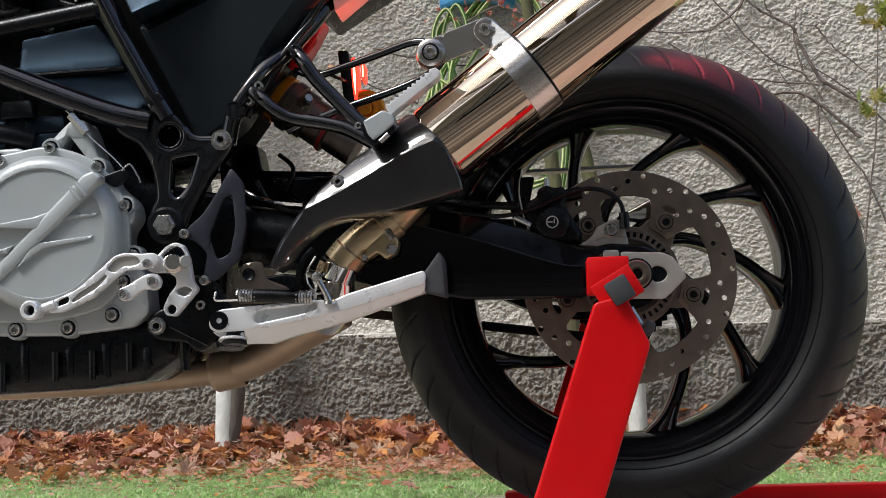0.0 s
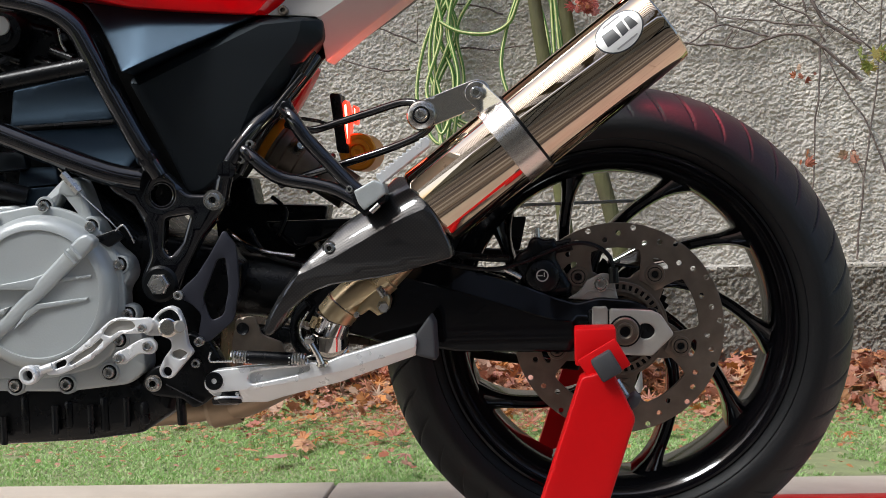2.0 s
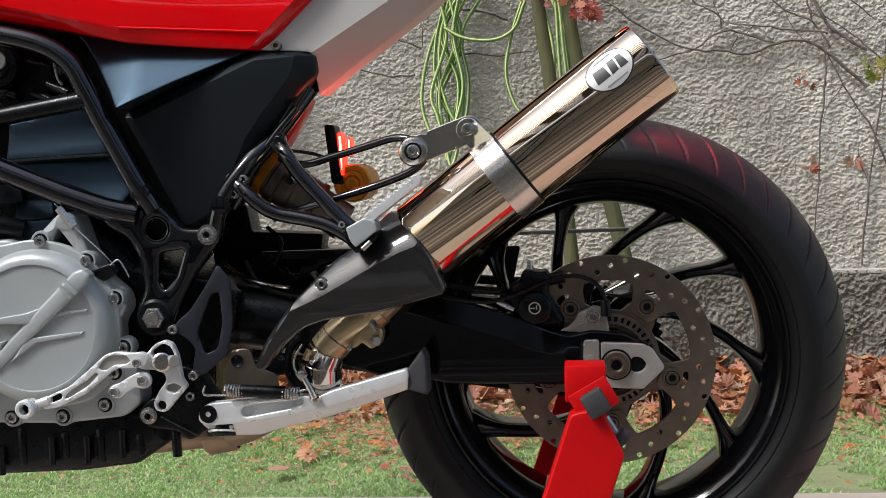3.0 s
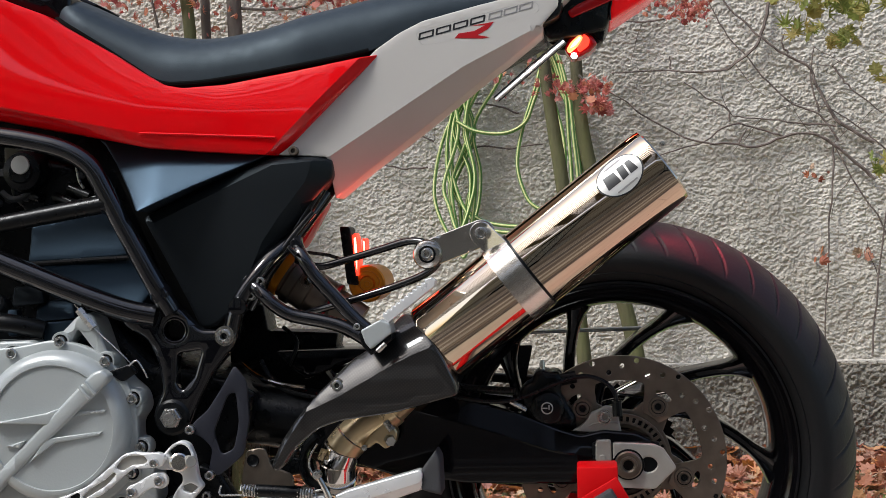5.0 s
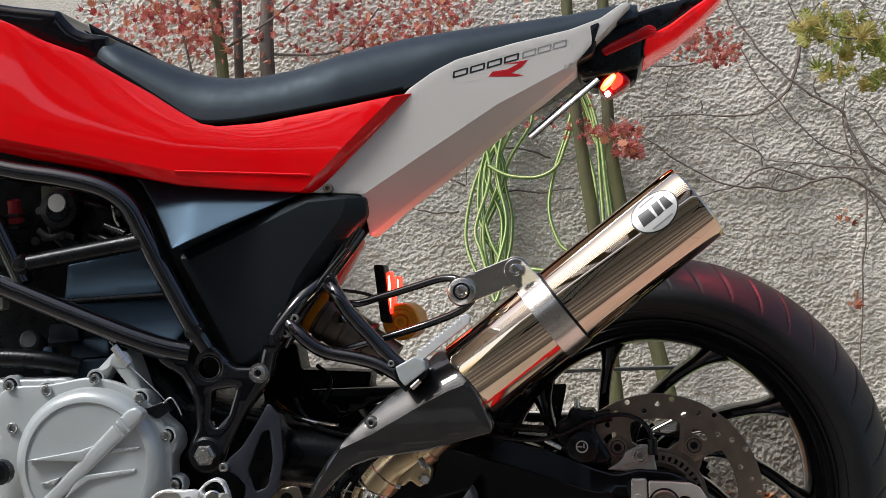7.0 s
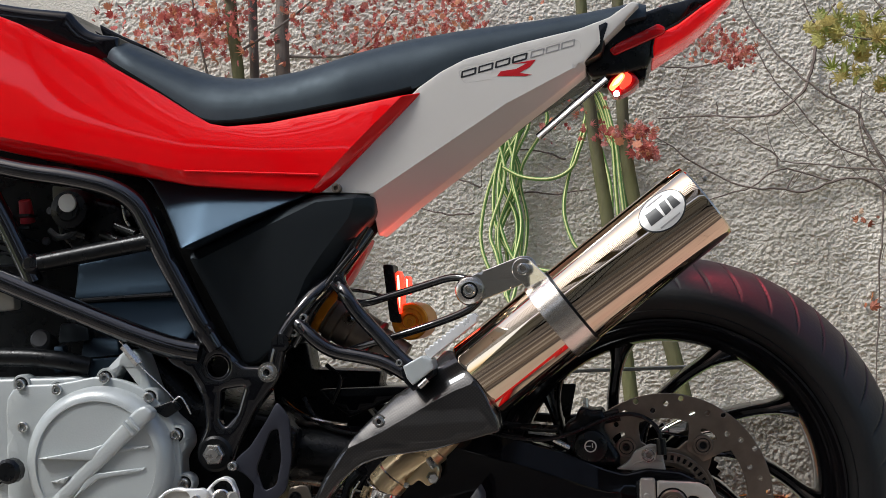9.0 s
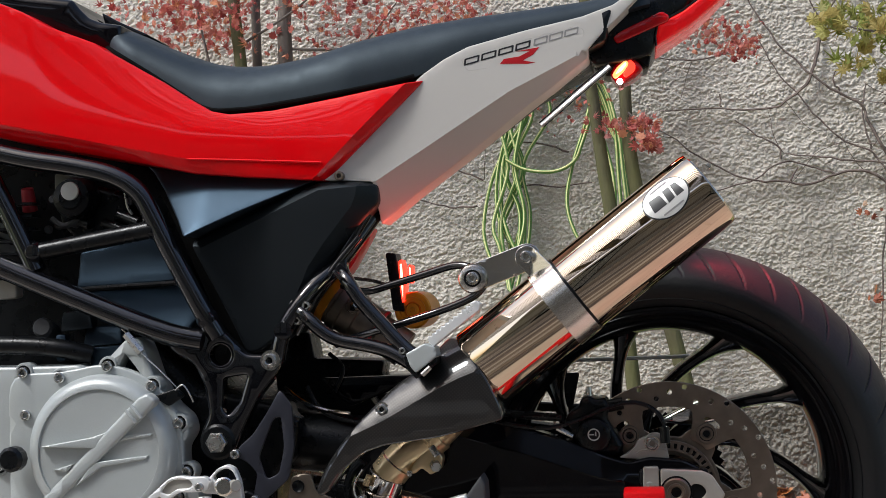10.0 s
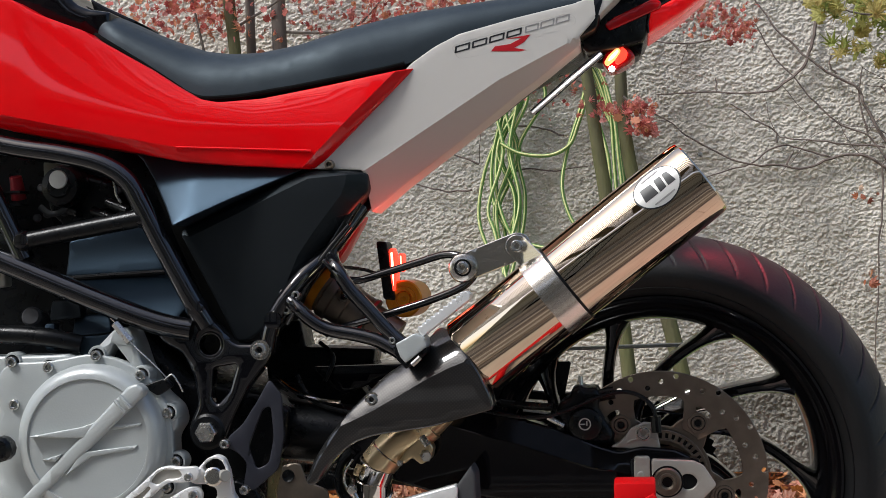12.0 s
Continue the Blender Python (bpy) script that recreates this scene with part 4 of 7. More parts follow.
def swingarm():
    def d(x, z):
        crease = lerp(x, [(-0.36, 0.43), (-0.292, 0.412), (-0.182, 0.38), (-0.096, 0.351), (-0.03, 0.345)])
        return 0.35 * max(0.0, z - crease) + 0.12 * max(0.0, 0.33 - z)
    arm = part("swingarm", plate([(-0.42, 0.40), (-0.364, 0.41), (-0.299, 0.425), (-0.25, 0.432), (-0.201, 0.419), (-0.139, 0.399), (-0.085, 0.377), (-0.058, 0.369),
                                  (-0.03, 0.375), (0.011, 0.371), (0.03, 0.362), (0.03, 0.356), (-0.034, 0.357), (-0.04, 0.333), (-0.063, 0.308), (-0.205, 0.311), (-0.232, 0.316), (-0.295, 0.322), (-0.337, 0.336), (-0.42, 0.36)],
                                 -0.132, 0.03, r=0.003, depth=d, step=0.012, corner=0.006, creases=[[(-0.36, 0.43), (-0.292, 0.412), (-0.182, 0.38), (-0.096, 0.351), (-0.066, 0.347)]]), GLOSS, BIKE, "deep black pressed-alloy swingarm", sharp=12)
    # thin bead added so that the crease shows a highlight line
    part("highlight_bead", tube([(-0.355, -0.1325, 0.4295), (-0.292, -0.1325, 0.412), (-0.182, -0.1325, 0.38), (-0.096, -0.1325, 0.351), (-0.066, -0.1325, 0.347)], 0.0012, 6, 3), GLOSS, arm)
    part("far_arm", box((-0.2, 0.12, 0.365), (0.42, 0.03, 0.075), 0.008, Matrix.Rotation(radians(8), 4, "Y")), BLACK, arm)
    part("cross_tube", tube([(-0.36, -0.12, 0.38), (-0.36, 0.12, 0.38)], 0.045, 20, 1), BLACK, arm)
    part("front_arm", tube([(-0.36, -0.09, 0.385), (-0.56, -0.09, 0.41)], 0.04, 16, 1), BLACK, arm)
    # axle carrier: adjuster plate with a slot and a big nut
    slot = rounded([(0.018, 0.3435), (0.0305, 0.3435), (0.038, 0.334), (0.0305, 0.3245), (0.018, 0.3245)], 0.008)
    plate_ob = part("axle_plate", plate([(-0.0185, 0.3625), (0.0332, 0.3595), (0.0445, 0.3535), (0.0598, 0.3295), (0.0325, 0.3035), (-0.01, 0.3055), (-0.0185, 0.32)], -0.146, 0.008, r=0.0015, holes=[slot]), BARE, arm, "bare alloy chain-adjuster plate")
    part("slot_floor", plate([(0.012, 0.35), (0.042, 0.348), (0.045, 0.325), (0.012, 0.32)], -0.1405, 0.006, r=0.0005), BLACK, plate_ob)
    part("axle_end", box((-0.002, -0.131, 0.333), (0.085, 0.02, 0.056), 0.004), BLACK, arm)
    part("axle_washer", lathe([(0, 0.1465), (0.0192, 0.1465), (0.02, 0.145)], 32, (0.0, 0, 0.3345)), BLACK, arm)
    part("axle_nut", lathe([(0.0065, 0.1475), (0.0065, 0.1535), (0.0085, 0.156), (0.0108, 0.156), (0.0112, 0.1515), (0.0155, 0.1515), (0.0172, 0.1495), (0.0172, 0.146)], 28, (0.0, 0, 0.3345)), DISC, arm, "steel axle nut")
    # the dark inside of the nut is put in as a black disc
    part("axle_bore", lathe([(0, 0.1495), (0.0062, 0.1495), (0.0062, 0.145)], 20, (0.0, 0, 0.3345)), BLACK, arm)
    part("adjuster_block", plate([(-0.0395, 0.365), (-0.0205, 0.365), (-0.0205, 0.3375), (-0.0405, 0.3385)], -0.143, 0.01, r=0.001), BARE, arm)
    part("adjuster_pad", plate([(-0.036, 0.347), (-0.0275, 0.347), (-0.0275, 0.334), (-0.036, 0.334)], -0.1445, 0.004, r=0.001), BARE, arm)
    return arm


def rear_caliper():
    cal = part("rear_caliper", plate([(-0.137, 0.421), (-0.128, 0.432), (-0.118, 0.436), (-0.116, 0.446), (-0.106, 0.452), (-0.096, 0.447), (-0.084, 0.449), (-0.078, 0.437), (-0.083, 0.424), (-0.072, 0.405), (-0.062, 0.388), (-0.066, 0.377), (-0.1, 0.374), (-0.124, 0.388)], -0.112, 0.06, r=0.008, corner=0.006), BLACK, BIKE, "black two-piston rear brake caliper")
    part("piston_cap", lathe([(0, 0.1205), (0.0165, 0.1205), (0.0205, 0.118), (0.022, 0.112), (0.022, 0.1)], 32, (-0.0995, 0, 0.4025)), BLACK, cal)
    part("badge_ring", plate(circle(-0.0995, 0.4035, 0.0078, 28), -0.1215, 0.001, r=0.0002, holes=[circle(-0.0995, 0.4035, 0.0062, 24)], corner=0), SILVER_INK, cal, "round white maker's mark")
    part("badge_bar", box((-0.1025, -0.1215, 0.4035), (0.007, 0.001, 0.0014), 0.0), SILVER_INK, cal)
    part("badge_bar", box((-0.097, -0.1215, 0.4045), (0.0014, 0.001, 0.0055), 0.0), SILVER_INK, cal)
    part("bracket", plate([(-0.069, 0.3735), (-0.058, 0.3795), (-0.05, 0.3865), (-0.045, 0.396), (-0.034, 0.4005), (-0.026, 0.4045), (-0.0165, 0.403), (-0.0105, 0.392), (-0.006, 0.3695), (-0.03, 0.3705)], -0.116, 0.01, r=0.0015, corner=0.003), BARE, cal, "bare alloy caliper bracket")
    part("bracket_rib", tube([(-0.047, -0.1165, 0.379), (-0.04, -0.117, 0.3825), (-0.02, -0.117, 0.3845), (-0.011, -0.1165, 0.383)], 0.0016, 6, 4), BARE, cal)
    screw(cal, -0.0275, -0.1175, 0.391, 0.0078, flange=0.0095)
    part("hose", tube([(-0.24, -0.12, 0.425), (-0.17, -0.123, 0.413), (-0.125, -0.122, 0.42), (-0.085, -0.12, 0.436), (-0.055, -0.12, 0.443), (-0.032, -0.12, 0.4385), (-0.016, -0.121, 0.425), (-0.0115, -0.121, 0.408)], 0.0028, 8, 6), BLACK, cal)
    part("hose_end", tube([(-0.0118, -0.121, 0.412), (-0.011, -0.122, 0.392)], 0.0062, 10, 1), BLACK, cal)
    part("bleed_nipple", lathe([(0, 0.012), (0.003, 0.012), (0.004, 0.0)], 10, (-0.105, -0.09, 0.45), (0, 0, 1)), BOLT, cal)
    part("slide_boot", tube([(-0.083, -0.1, 0.437), (-0.062, -0.1, 0.441)], 0.008, 12, 1), BLACK, cal)
    part("pad_pin", tube([(-0.146, -0.113, 0.412), (-0.126, -0.113, 0.401)], 0.0035, 8, 1), BOLT, cal)


def silencer():
    a, b = Vector((-0.268, -0.19, 0.465)), Vector((0.05, -0.19, 0.705))
    d = (b - a).normalized()
    L = (b - a).length
    can = part("silencer", lathe([(0.0485, 0.045), (0.0515, 0.05), (0.0515, L - 0.008), (0.0505, L - 0.002), (0.0485, L), (0.046, L - 0.001), (0.044, L - 0.012), (0.02, L - 0.014), (0.018, L - 0.014), (0.018, L - 0.08), (0, L - 0.08)], 96, a, d), STEEL, BIKE,
               "polished stainless-steel silencer with a round badge")
    # clamp band and its strap
    mid = a + d * ((Vector((-0.132, -0.19, 0.577)) - a).dot(d))
    part("clamp_band", lathe([(0.0517, -0.0165), (0.0532, -0.016), (0.0532, 0.016), (0.0517, 0.0165)], 80, mid, d), BRUSHED, can, "brushed steel clamp band")
    part("clamp_gap", lathe([(0.0516, -0.0195), (0.0522, -0.0192), (0.0522, -0.0168), (0.0516, -0.0165)], 80, mid + d * 0.036, d), BLACK, can)
    u = (Vector((-0.171, 0, 0.626)) - Vector((-0.237, 0, 0.602))).normalized()
    w = Vector((-u.z, 0, u.x))
    c1, c2 = Vector((-0.237, 0, 0.603)), Vector((-0.171, 0, 0.627))

    def pill(p, q, r):
        out = []
        ang = math.atan2(q.z - p.z, q.x - p.x)
        for k in range(13):
            t = ang + math.pi / 2 + math.pi * k / 12
            out.append((p.x + r * math.cos(t), p.z + r * math.sin(t)))
        for k in range(13):
            t = ang - math.pi / 2 + math.pi * k / 12
            out.append((q.x + r * math.cos(t), q.z + r * math.sin(t)))
        return out
    part("hanger", plate(pill(c1, c2, 0.0165), -0.203, 0.004, r=0.0008, corner=0), BRUSHED, can, "flat steel hanger bracket")
    tab = pill(c2, Vector((-0.148, 0, 0.604)), 0.014)
    part("clamp_tab", plate(tab, -0.208, 0.003, r=0.0008, corner=0, depth=lambda x, z: -0.5 * max(0, x + 0.165)), BRUSHED, can)
    screw(can, -0.171, -0.209, 0.627, 0.0075)
    part("bush", lathe([(0, 0.004), (0.012, 0.004), (0.0165, 0.002), (0.0185, -0.004), (0.0185, -0.02)], 32, (-0.237, -0.207, 0.603)), BRUSHED, can)
    part("bush_gap", lathe([(0.0085, 0.0046), (0.0105, 0.0046), (0.0105, 0.003)], 28, (-0.237, -0.2072, 0.603)), BLACK, can)
    screw(can, -0.237, -0.212, 0.603, 0.0075)
    # the badge lies on the skin of the can
    side = d.cross(Vector((0, 1, 0))).normalized()     # up and forwards
    if side.z < 0:
        side = -side
    centre = (Vector((-0.002, -0.23, 0.689)) - a).dot(d)

    def skin(u, v, lift):
        """u along the can, v round it from the camera's side upwards."""
        ang = v / 0.0515 + 0.42
        return a + d * (centre + u) + (Vector((0, -1, 0)) * math.cos(ang) + side * math.sin(ang)) * (0.0515 + lift)

    def patch(poly, lift):
        bm = plate(poly, 0.0, 0.0004, r=0.0001, corner=0.0006, step=0.003)
        for v in bm.verts:
            v.co = skin(v.co.x, v.co.z, lift - v.co.y)
        return bm

    def oval(sx, sy, lift, rings=5, n=40):
        bm = bmesh.new()
        rows = []
        for i in range(1, rings + 1):
            rows.append([bm.verts.new(skin(sx * i / rings * math.cos(6.2832 * k / n), sy * i / rings * math.sin(6.2832 * k / n), lift)) for k in range(n)])
        mid_v = bm.verts.new(skin(0, 0, lift))
        for k in range(n):
            bm.faces.new((mid_v, rows[0][k], rows[0][(k + 1) % n]))
            for p, q in zip(rows, rows[1:]):
                bm.faces.new((p[k], q[k], q[(k + 1) % n], p[(k + 1) % n]))
        return bm
    badge = part("badge", oval(0.031, 0.0245, 0.0004), INK, can, "oval badge with a dark emblem")
    part("badge_field", oval(0.0292, 0.0228, 0.0008), SILVER_INK, badge)
    for poly in ([(-0.0215, -0.008), (-0.003, -0.008), (-0.0035, 0.0075), (-0.0192, 0.0085)],
                 [(-0.0005, -0.0085), (0.009, -0.0075), (0.0105, 0.0085), (0.001, 0.0085)],
                 [(0.0115, -0.008), (0.0225, -0.008), (0.02, 0.008), (0.0128, 0.0085)]):
        part("emblem", patch(poly, 0.0012), INK, badge)
    for v0, w in ((0.0165, 0.012), (-0.0165, 0.0145)):
        part("small_print", patch([(-w, v0 - 0.0009), (w, v0 - 0.0009), (w, v0 + 0.0009), (-w, v0 + 0.0009)], 0.0012), GREY_INK, badge)
    part("rivet", lathe([(0, 0.0025), (0.003, 0.002), (0.0035, 0)], 12, skin(0.062, -0.003, 0), (0.0, -1, 0)), BOLT, can)
    return can


def carbon_guard():
    def d(x, z):
        crease = lerp(x, [(-0.43, 0.345), (-0.412, 0.379), (-0.385, 0.418), (-0.345, 0.436), (-0.278, 0.473), (-0.255, 0.484), (-0.2, 0.505)])
        up = max(0.0, z - crease)
        return 0.36 * up + 8.5 * up * up + 0.15 * max(0.0, crease - z)
    g = part("exhaust_guard", plate([(-0.43, 0.353), (-0.423, 0.346), (-0.414, 0.353), (-0.399, 0.375), (-0.372, 0.397), (-0.346, 0.406), (-0.28, 0.414), (-0.214, 0.431), (-0.202, 0.434),
                                     (-0.205, 0.45), (-0.219, 0.482), (-0.24, 0.512), (-0.256, 0.529), (-0.269, 0.532), (-0.284, 0.516), (-0.304, 0.494), (-0.331, 0.478), (-0.371, 0.44), (-0.399, 0.408), (-0.419, 0.379)],
                                    -0.247, 0.055, r=0.004, depth=d, step=0.01, corner=0.008, creases=[[(-0.427, 0.35), (-0.412, 0.379), (-0.385, 0.418), (-0.345, 0.436), (-0.278, 0.473), (-0.255, 0.484), (-0.224, 0.496)]]), CARBON, BIKE, "glossy carbon-fibre exhaust guard", sharp=22)
    screw(g, -0.347, -0.24, 0.449, 0.0065)
    part("washer", lathe([(0.005, 0.0), (0.0085, 0.0), (0.0085, -0.004)], 20, (-0.347, -0.24, 0.449)), BRUSHED, g)


def exhaust():
    ex = part("exhaust_pipe", tube([(-0.262, -0.15, 0.445), (-0.288, -0.15, 0.418), (-0.308, -0.15, 0.401), (-0.33, -0.149, 0.387), (-0.3475, -0.147, 0.3725)], 0.0225, 28, 6), GOLD, BIKE, "heat-tinted golden exhaust pipe")
    # mitred segments of the bright elbow, with weld lines between them
    turn = [((-0.345, -0.147, 0.375), (-0.3595, -0.145, 0.3585)), ((-0.3585, -0.145, 0.36), (-0.3665, -0.141, 0.342)), ((-0.366, -0.141, 0.3435), (-0.3675, -0.134, 0.324)), ((-0.3675, -0.134, 0.3255), (-0.372, -0.115, 0.307)), ((-0.3715, -0.116, 0.308), (-0.388, -0.085, 0.295))]
    for i, (p, q) in enumerate(turn):
        part("elbow", tube([p, q], 0.0232 + 0.0006 * (i % 2), 28, 1), GOLD if i == 0 else CHROME, ex, "bright mitred exhaust elbow")
        part("weld", lathe([(0.0232, -0.0012), (0.0246, 0.0), (0.0232, 0.0012)], 28, p, Vector(q) - Vector(p)), BRUSHED, ex)
    part("collector", tube([(-0.372, -0.06, 0.303), (-0.41, -0.05, 0.283), (-0.452, -0.04, 0.262), (-0.487, -0.035, 0.245), (-0.512, -0.03, 0.2365)], 0.0215, 20, 5, flat=1.6), DUSTY, ex, "dusty tan link pipe")
    part("collector_joint", lathe([(0.024, -0.022), (0.0262, -0.018), (0.0262, 0.016), (0.0215, 0.022)], 24, (-0.528, -0.03, 0.233), (-1, 0, -0.18)), DUSTY, ex)
    part("collector_front", tube([(-0.535, -0.03, 0.232), (-0.575, -0.03, 0.228), (-0.625, -0.03, 0.224), (-0.72, -0.03, 0.22), (-0.85, -0.03, 0.218)], 0.0165, 18, 4), DUSTY, ex)
    # hinged clamp above the elbow with its two bolts
    part("clamp", lathe([(0.0228, -0.009), (0.0246, -0.008), (0.0246, 0.008), (0.0228, 0.009)], 32, (-0.3, -0.15, 0.4075), Vector((-0.77, 0, -0.6))), GOLD, ex)
    part("clamp_lug", plate([(-0.3301, 0.3633), (-0.3227, 0.3757), (-0.3125, 0.3867), (-0.3038, 0.3977), (-0.2939, 0.3989), (-0.2846, 0.382), (-0.2879, 0.3681), (-0.3007, 0.3613), (-0.3116, 0.3699), (-0.3203, 0.3631)], -0.17, 0.024, r=0.003, corner=0.003), GOLD, ex)
    part("clamp_bolt", lathe([(0, 0.012), (0.006, 0.012), (0.0072, 0.01), (0.0072, 0)], 6, (-0.2955, -0.168, 0.3735), (0.3, -1, -0.1)), BOLT, ex)
    part("clamp_bolt", tube([(-0.2985, -0.17, 0.3965), (-0.291, -0.172, 0.385)], 0.0048, 10, 1), BOLT, ex)
    part("clamp_pin", lathe([(0, 0.004), (0.0035, 0.003), (0.004, 0)], 12, (-0.3265, -0.172, 0.364)), BOLT, ex)
    # the dark band that holds the elbow
    part("bracket", tube([(-0.3905, -0.15, 0.377), (-0.4025, -0.152, 0.364), (-0.408, -0.153, 0.347), (-0.405, -0.152, 0.327), (-0.3935, -0.148, 0.312), (-0.379, -0.142, 0.305)], 0.0058, 10, 5, flat=2.2), BLACK, ex)
    part("bracket_edge", tube([(-0.388, -0.16, 0.368), (-0.3975, -0.162, 0.352), (-0.398, -0.162, 0.337), (-0.3885, -0.158, 0.322)], 0.0014, 6, 5), BOLT, ex)
    part("heat_stain", tube([(-0.3785, -0.165, 0.3615), (-0.384, -0.165, 0.349)], 0.0042, 8, 2), GOLD, ex)
    part("mount_tab", plate([(-0.4775, 0.3615), (-0.4625, 0.3645), (-0.4535, 0.3635), (-0.447, 0.342), (-0.4205, 0.331), (-0.4175, 0.3125), (-0.4845, 0.3135), (-0.4845, 0.33)], -0.165, 0.004, r=0.001, holes=[circle(-0.4698, 0.349, 0.0052, 16)]), DISC, ex, "dull grey steel mounting tab")
    part("tab_bolt", lathe([(0, -0.001), (0.0045, -0.001), (0.0075, 0.001), (0.008, -0.001)], 18, (-0.4698, -0.166, 0.349)), BLACK, ex)


def frame_tubes():
    fr = part("frame", tube([(-0.99, -0.19, 0.82), (-0.935, -0.195, 0.805), (-0.815, -0.2, 0.773), (-0.741, -0.2, 0.759), (-0.69, -0.2, 0.745), (-0.658, -0.2, 0.724), (-0.64, -0.2, 0.693), (-0.619, -0.2, 0.651), (-0.578, -0.2, 0.573), (-0.56, -0.195, 0.54)], 0.0125, 16, 6), FRAME, BIKE, "gloss black trellis frame of welded tubes")
    t = lambda pts, r, lab="": part("frame_tube", tube(pts, r, 14, 5), FRAME, fr, lab)
    # satin black instead of frame enamel imitates the tank's shade on this tube
    part("cross_tube", tube([(-0.795, -0.198, 0.652), (-0.637, -0.2, 0.677)], 0.0115, 14, 5), BLACK, fr)
    t([(-0.98, -0.195, 0.7), (-0.937, -0.198, 0.679), (-0.818, -0.2, 0.625), (-0.643, -0.2, 0.552), (-0.58, -0.196, 0.535)], 0.0145)
    t([(-0.9, -0.19, 0.83), (-0.84, -0.192, 0.72), (-0.795, -0.195, 0.628)], 0.0125)
    t([(-0.99, 0.19, 0.82), (-0.815, 0.2, 0.773), (-0.69, 0.2, 0.745), (-0.64, 0.2, 0.693), (-0.56, 0.195, 0.54)], 0.0125)
    t([(-0.98, 0.195, 0.7), (-0.643, 0.2, 0.552), (-0.58, 0.196, 0.535)], 0.0145)
    # weld collars
    for x, z in ((-0.637, 0.677), (-0.795, 0.652), (-0.643, 0.552), (-0.572, 0.562)):
        part("weld", lathe([(0, 0.0135), (0.009, 0.012), (0.0135, 0.006), (0.0145, 0)], 18, (x, -0.198, z)), FRAME, fr)
    pl = part("pivot_plate", plate([(-0.63, 0.545), (-0.564, 0.552), (-0.55, 0.545), (-0.526, 0.517), (-0.499, 0.516), (-0.482, 0.522), (-0.476, 0.508), (-0.485, 0.492), (-0.51, 0.462), (-0.528, 0.428), (-0.539, 0.4),
                                    (-0.545, 0.392), (-0.562, 0.385), (-0.58, 0.392), (-0.587, 0.41), (-0.583, 0.424), (-0.573, 0.443), (-0.578, 0.478), (-0.592, 0.507), (-0.62, 0.523)], -0.2, 0.02, r=0.005,
                                   holes=[circle(-0.556, 0.517, 0.0135, 20), rounded([(-0.553, 0.488), (-0.523, 0.492), (-0.534, 0.458), (-0.549, 0.442), (-0.556, 0.45)], 0.004)], corner=0.008), FRAME, fr, "cast black swingarm pivot plate")
    part("hole_liner", lathe([(0.0125, -0.01), (0.0135, 0.0005), (0.0148, 0.001), (0.0148, -0.01)], 28, (-0.556, -0.2, 0.517), closed=True), FRAME, pl)
    part("pivot_boss", lathe([(0, 0.003), (0.019, 0.003), (0.0225, 0.0), (0.0225, -0.01)], 28, (-0.562, -0.2, 0.409)), BLACK, pl)
    part("pivot_nut", lathe([(0.0065, 0.0085), (0.0065, 0.009), (0.0118, 0.009), (0.0135, 0.007), (0.0135, 0)], 6, (-0.562, -0.203, 0.409)), BOLT, pl, "large steel pivot nut")
    part("pivot_bolt", lathe([(0, 0.012), (0.007, 0.012), (0.0078, 0.01), (0.0078, 0)], 18, (-0.562, -0.203, 0.409)), BOLT, pl)
    screw(fr, -0.492, -0.203, 0.509, 0.009, flange=0.0125)
    part("cover_plug", lathe([(0, 0.002), (0.011, 0.001), (0.012, -0.004)], 20, (-0.476, -0.2, 0.545)), FRAME, fr)
    # subframe
    t([(-0.487, -0.19, 0.507), (-0.476, -0.19, 0.548), (-0.446, -0.18, 0.592), (-0.41, -0.15, 0.632), (-0.365, -0.11, 0.7)], 0.0105)
    t([(-0.415, -0.12, 0.634), (-0.403, -0.18, 0.617), (-0.392, -0.198, 0.602), (-0.3775, -0.2, 0.58), (-0.351, -0.203, 0.551), (-0.329, -0.207, 0.5275), (-0.306, -0.212, 0.508)], 0.0088)
    t([(-0.466, -0.18, 0.577), (-0.445, -0.196, 0.5595), (-0.428, -0.2, 0.5445), (-0.407, -0.2, 0.5325), (-0.366, -0.203, 0.524), (-0.338, -0.207, 0.515), (-0.304, -0.214, 0.495)], 0.0086)
    t([(-0.41, -0.15, 0.6), (-0.379, -0.16, 0.591), (-0.34, -0.17, 0.5995), (-0.298, -0.18, 0.6105), (-0.262, -0.19, 0.6195), (-0.24, -0.198, 0.6165), (-0.232, -0.198, 0.606)], 0.0047)
    t([(-0.42, -0.15, 0.525), (-0.394, -0.16, 0.5335), (-0.34, -0.178, 0.5475), (-0.284, -0.185, 0.5635), (-0.243, -0.193, 0.5785), (-0.226, -0.198, 0.592), (-0.222, -0.198, 0.604)], 0.0047)
    for x, z, turn in ((-0.318, 0.5175, 50), (-0.403, 0.612, 50), (-0.448, 0.562, 60)):
        part("weld_bead", box((x, -0.208, z), (0.016, 0.012, 0.006), 0.0025, Matrix.Rotation(radians(turn), 4, "Y")), FRAME, fr)
    screw(fr, -0.3245, -0.214, 0.5175, 0.0045)
    t([(-0.385, -0.16, 0.66), (-0.424, -0.17, 0.611), (-0.466, -0.175, 0.54)], 0.005)
    t([(-0.375, -0.15, 0.69), (-0.44, -0.16, 0.59), (-0.49, -0.17, 0.53)], 0.007)
    part("cable", tube([(-0.41, -0.12, 0.61), (-0.38, -0.1, 0.605), (-0.365, -0.09, 0.6), (-0.357, -0.06, 0.6)], 0.0022, 6, 6), BLACK, fr)
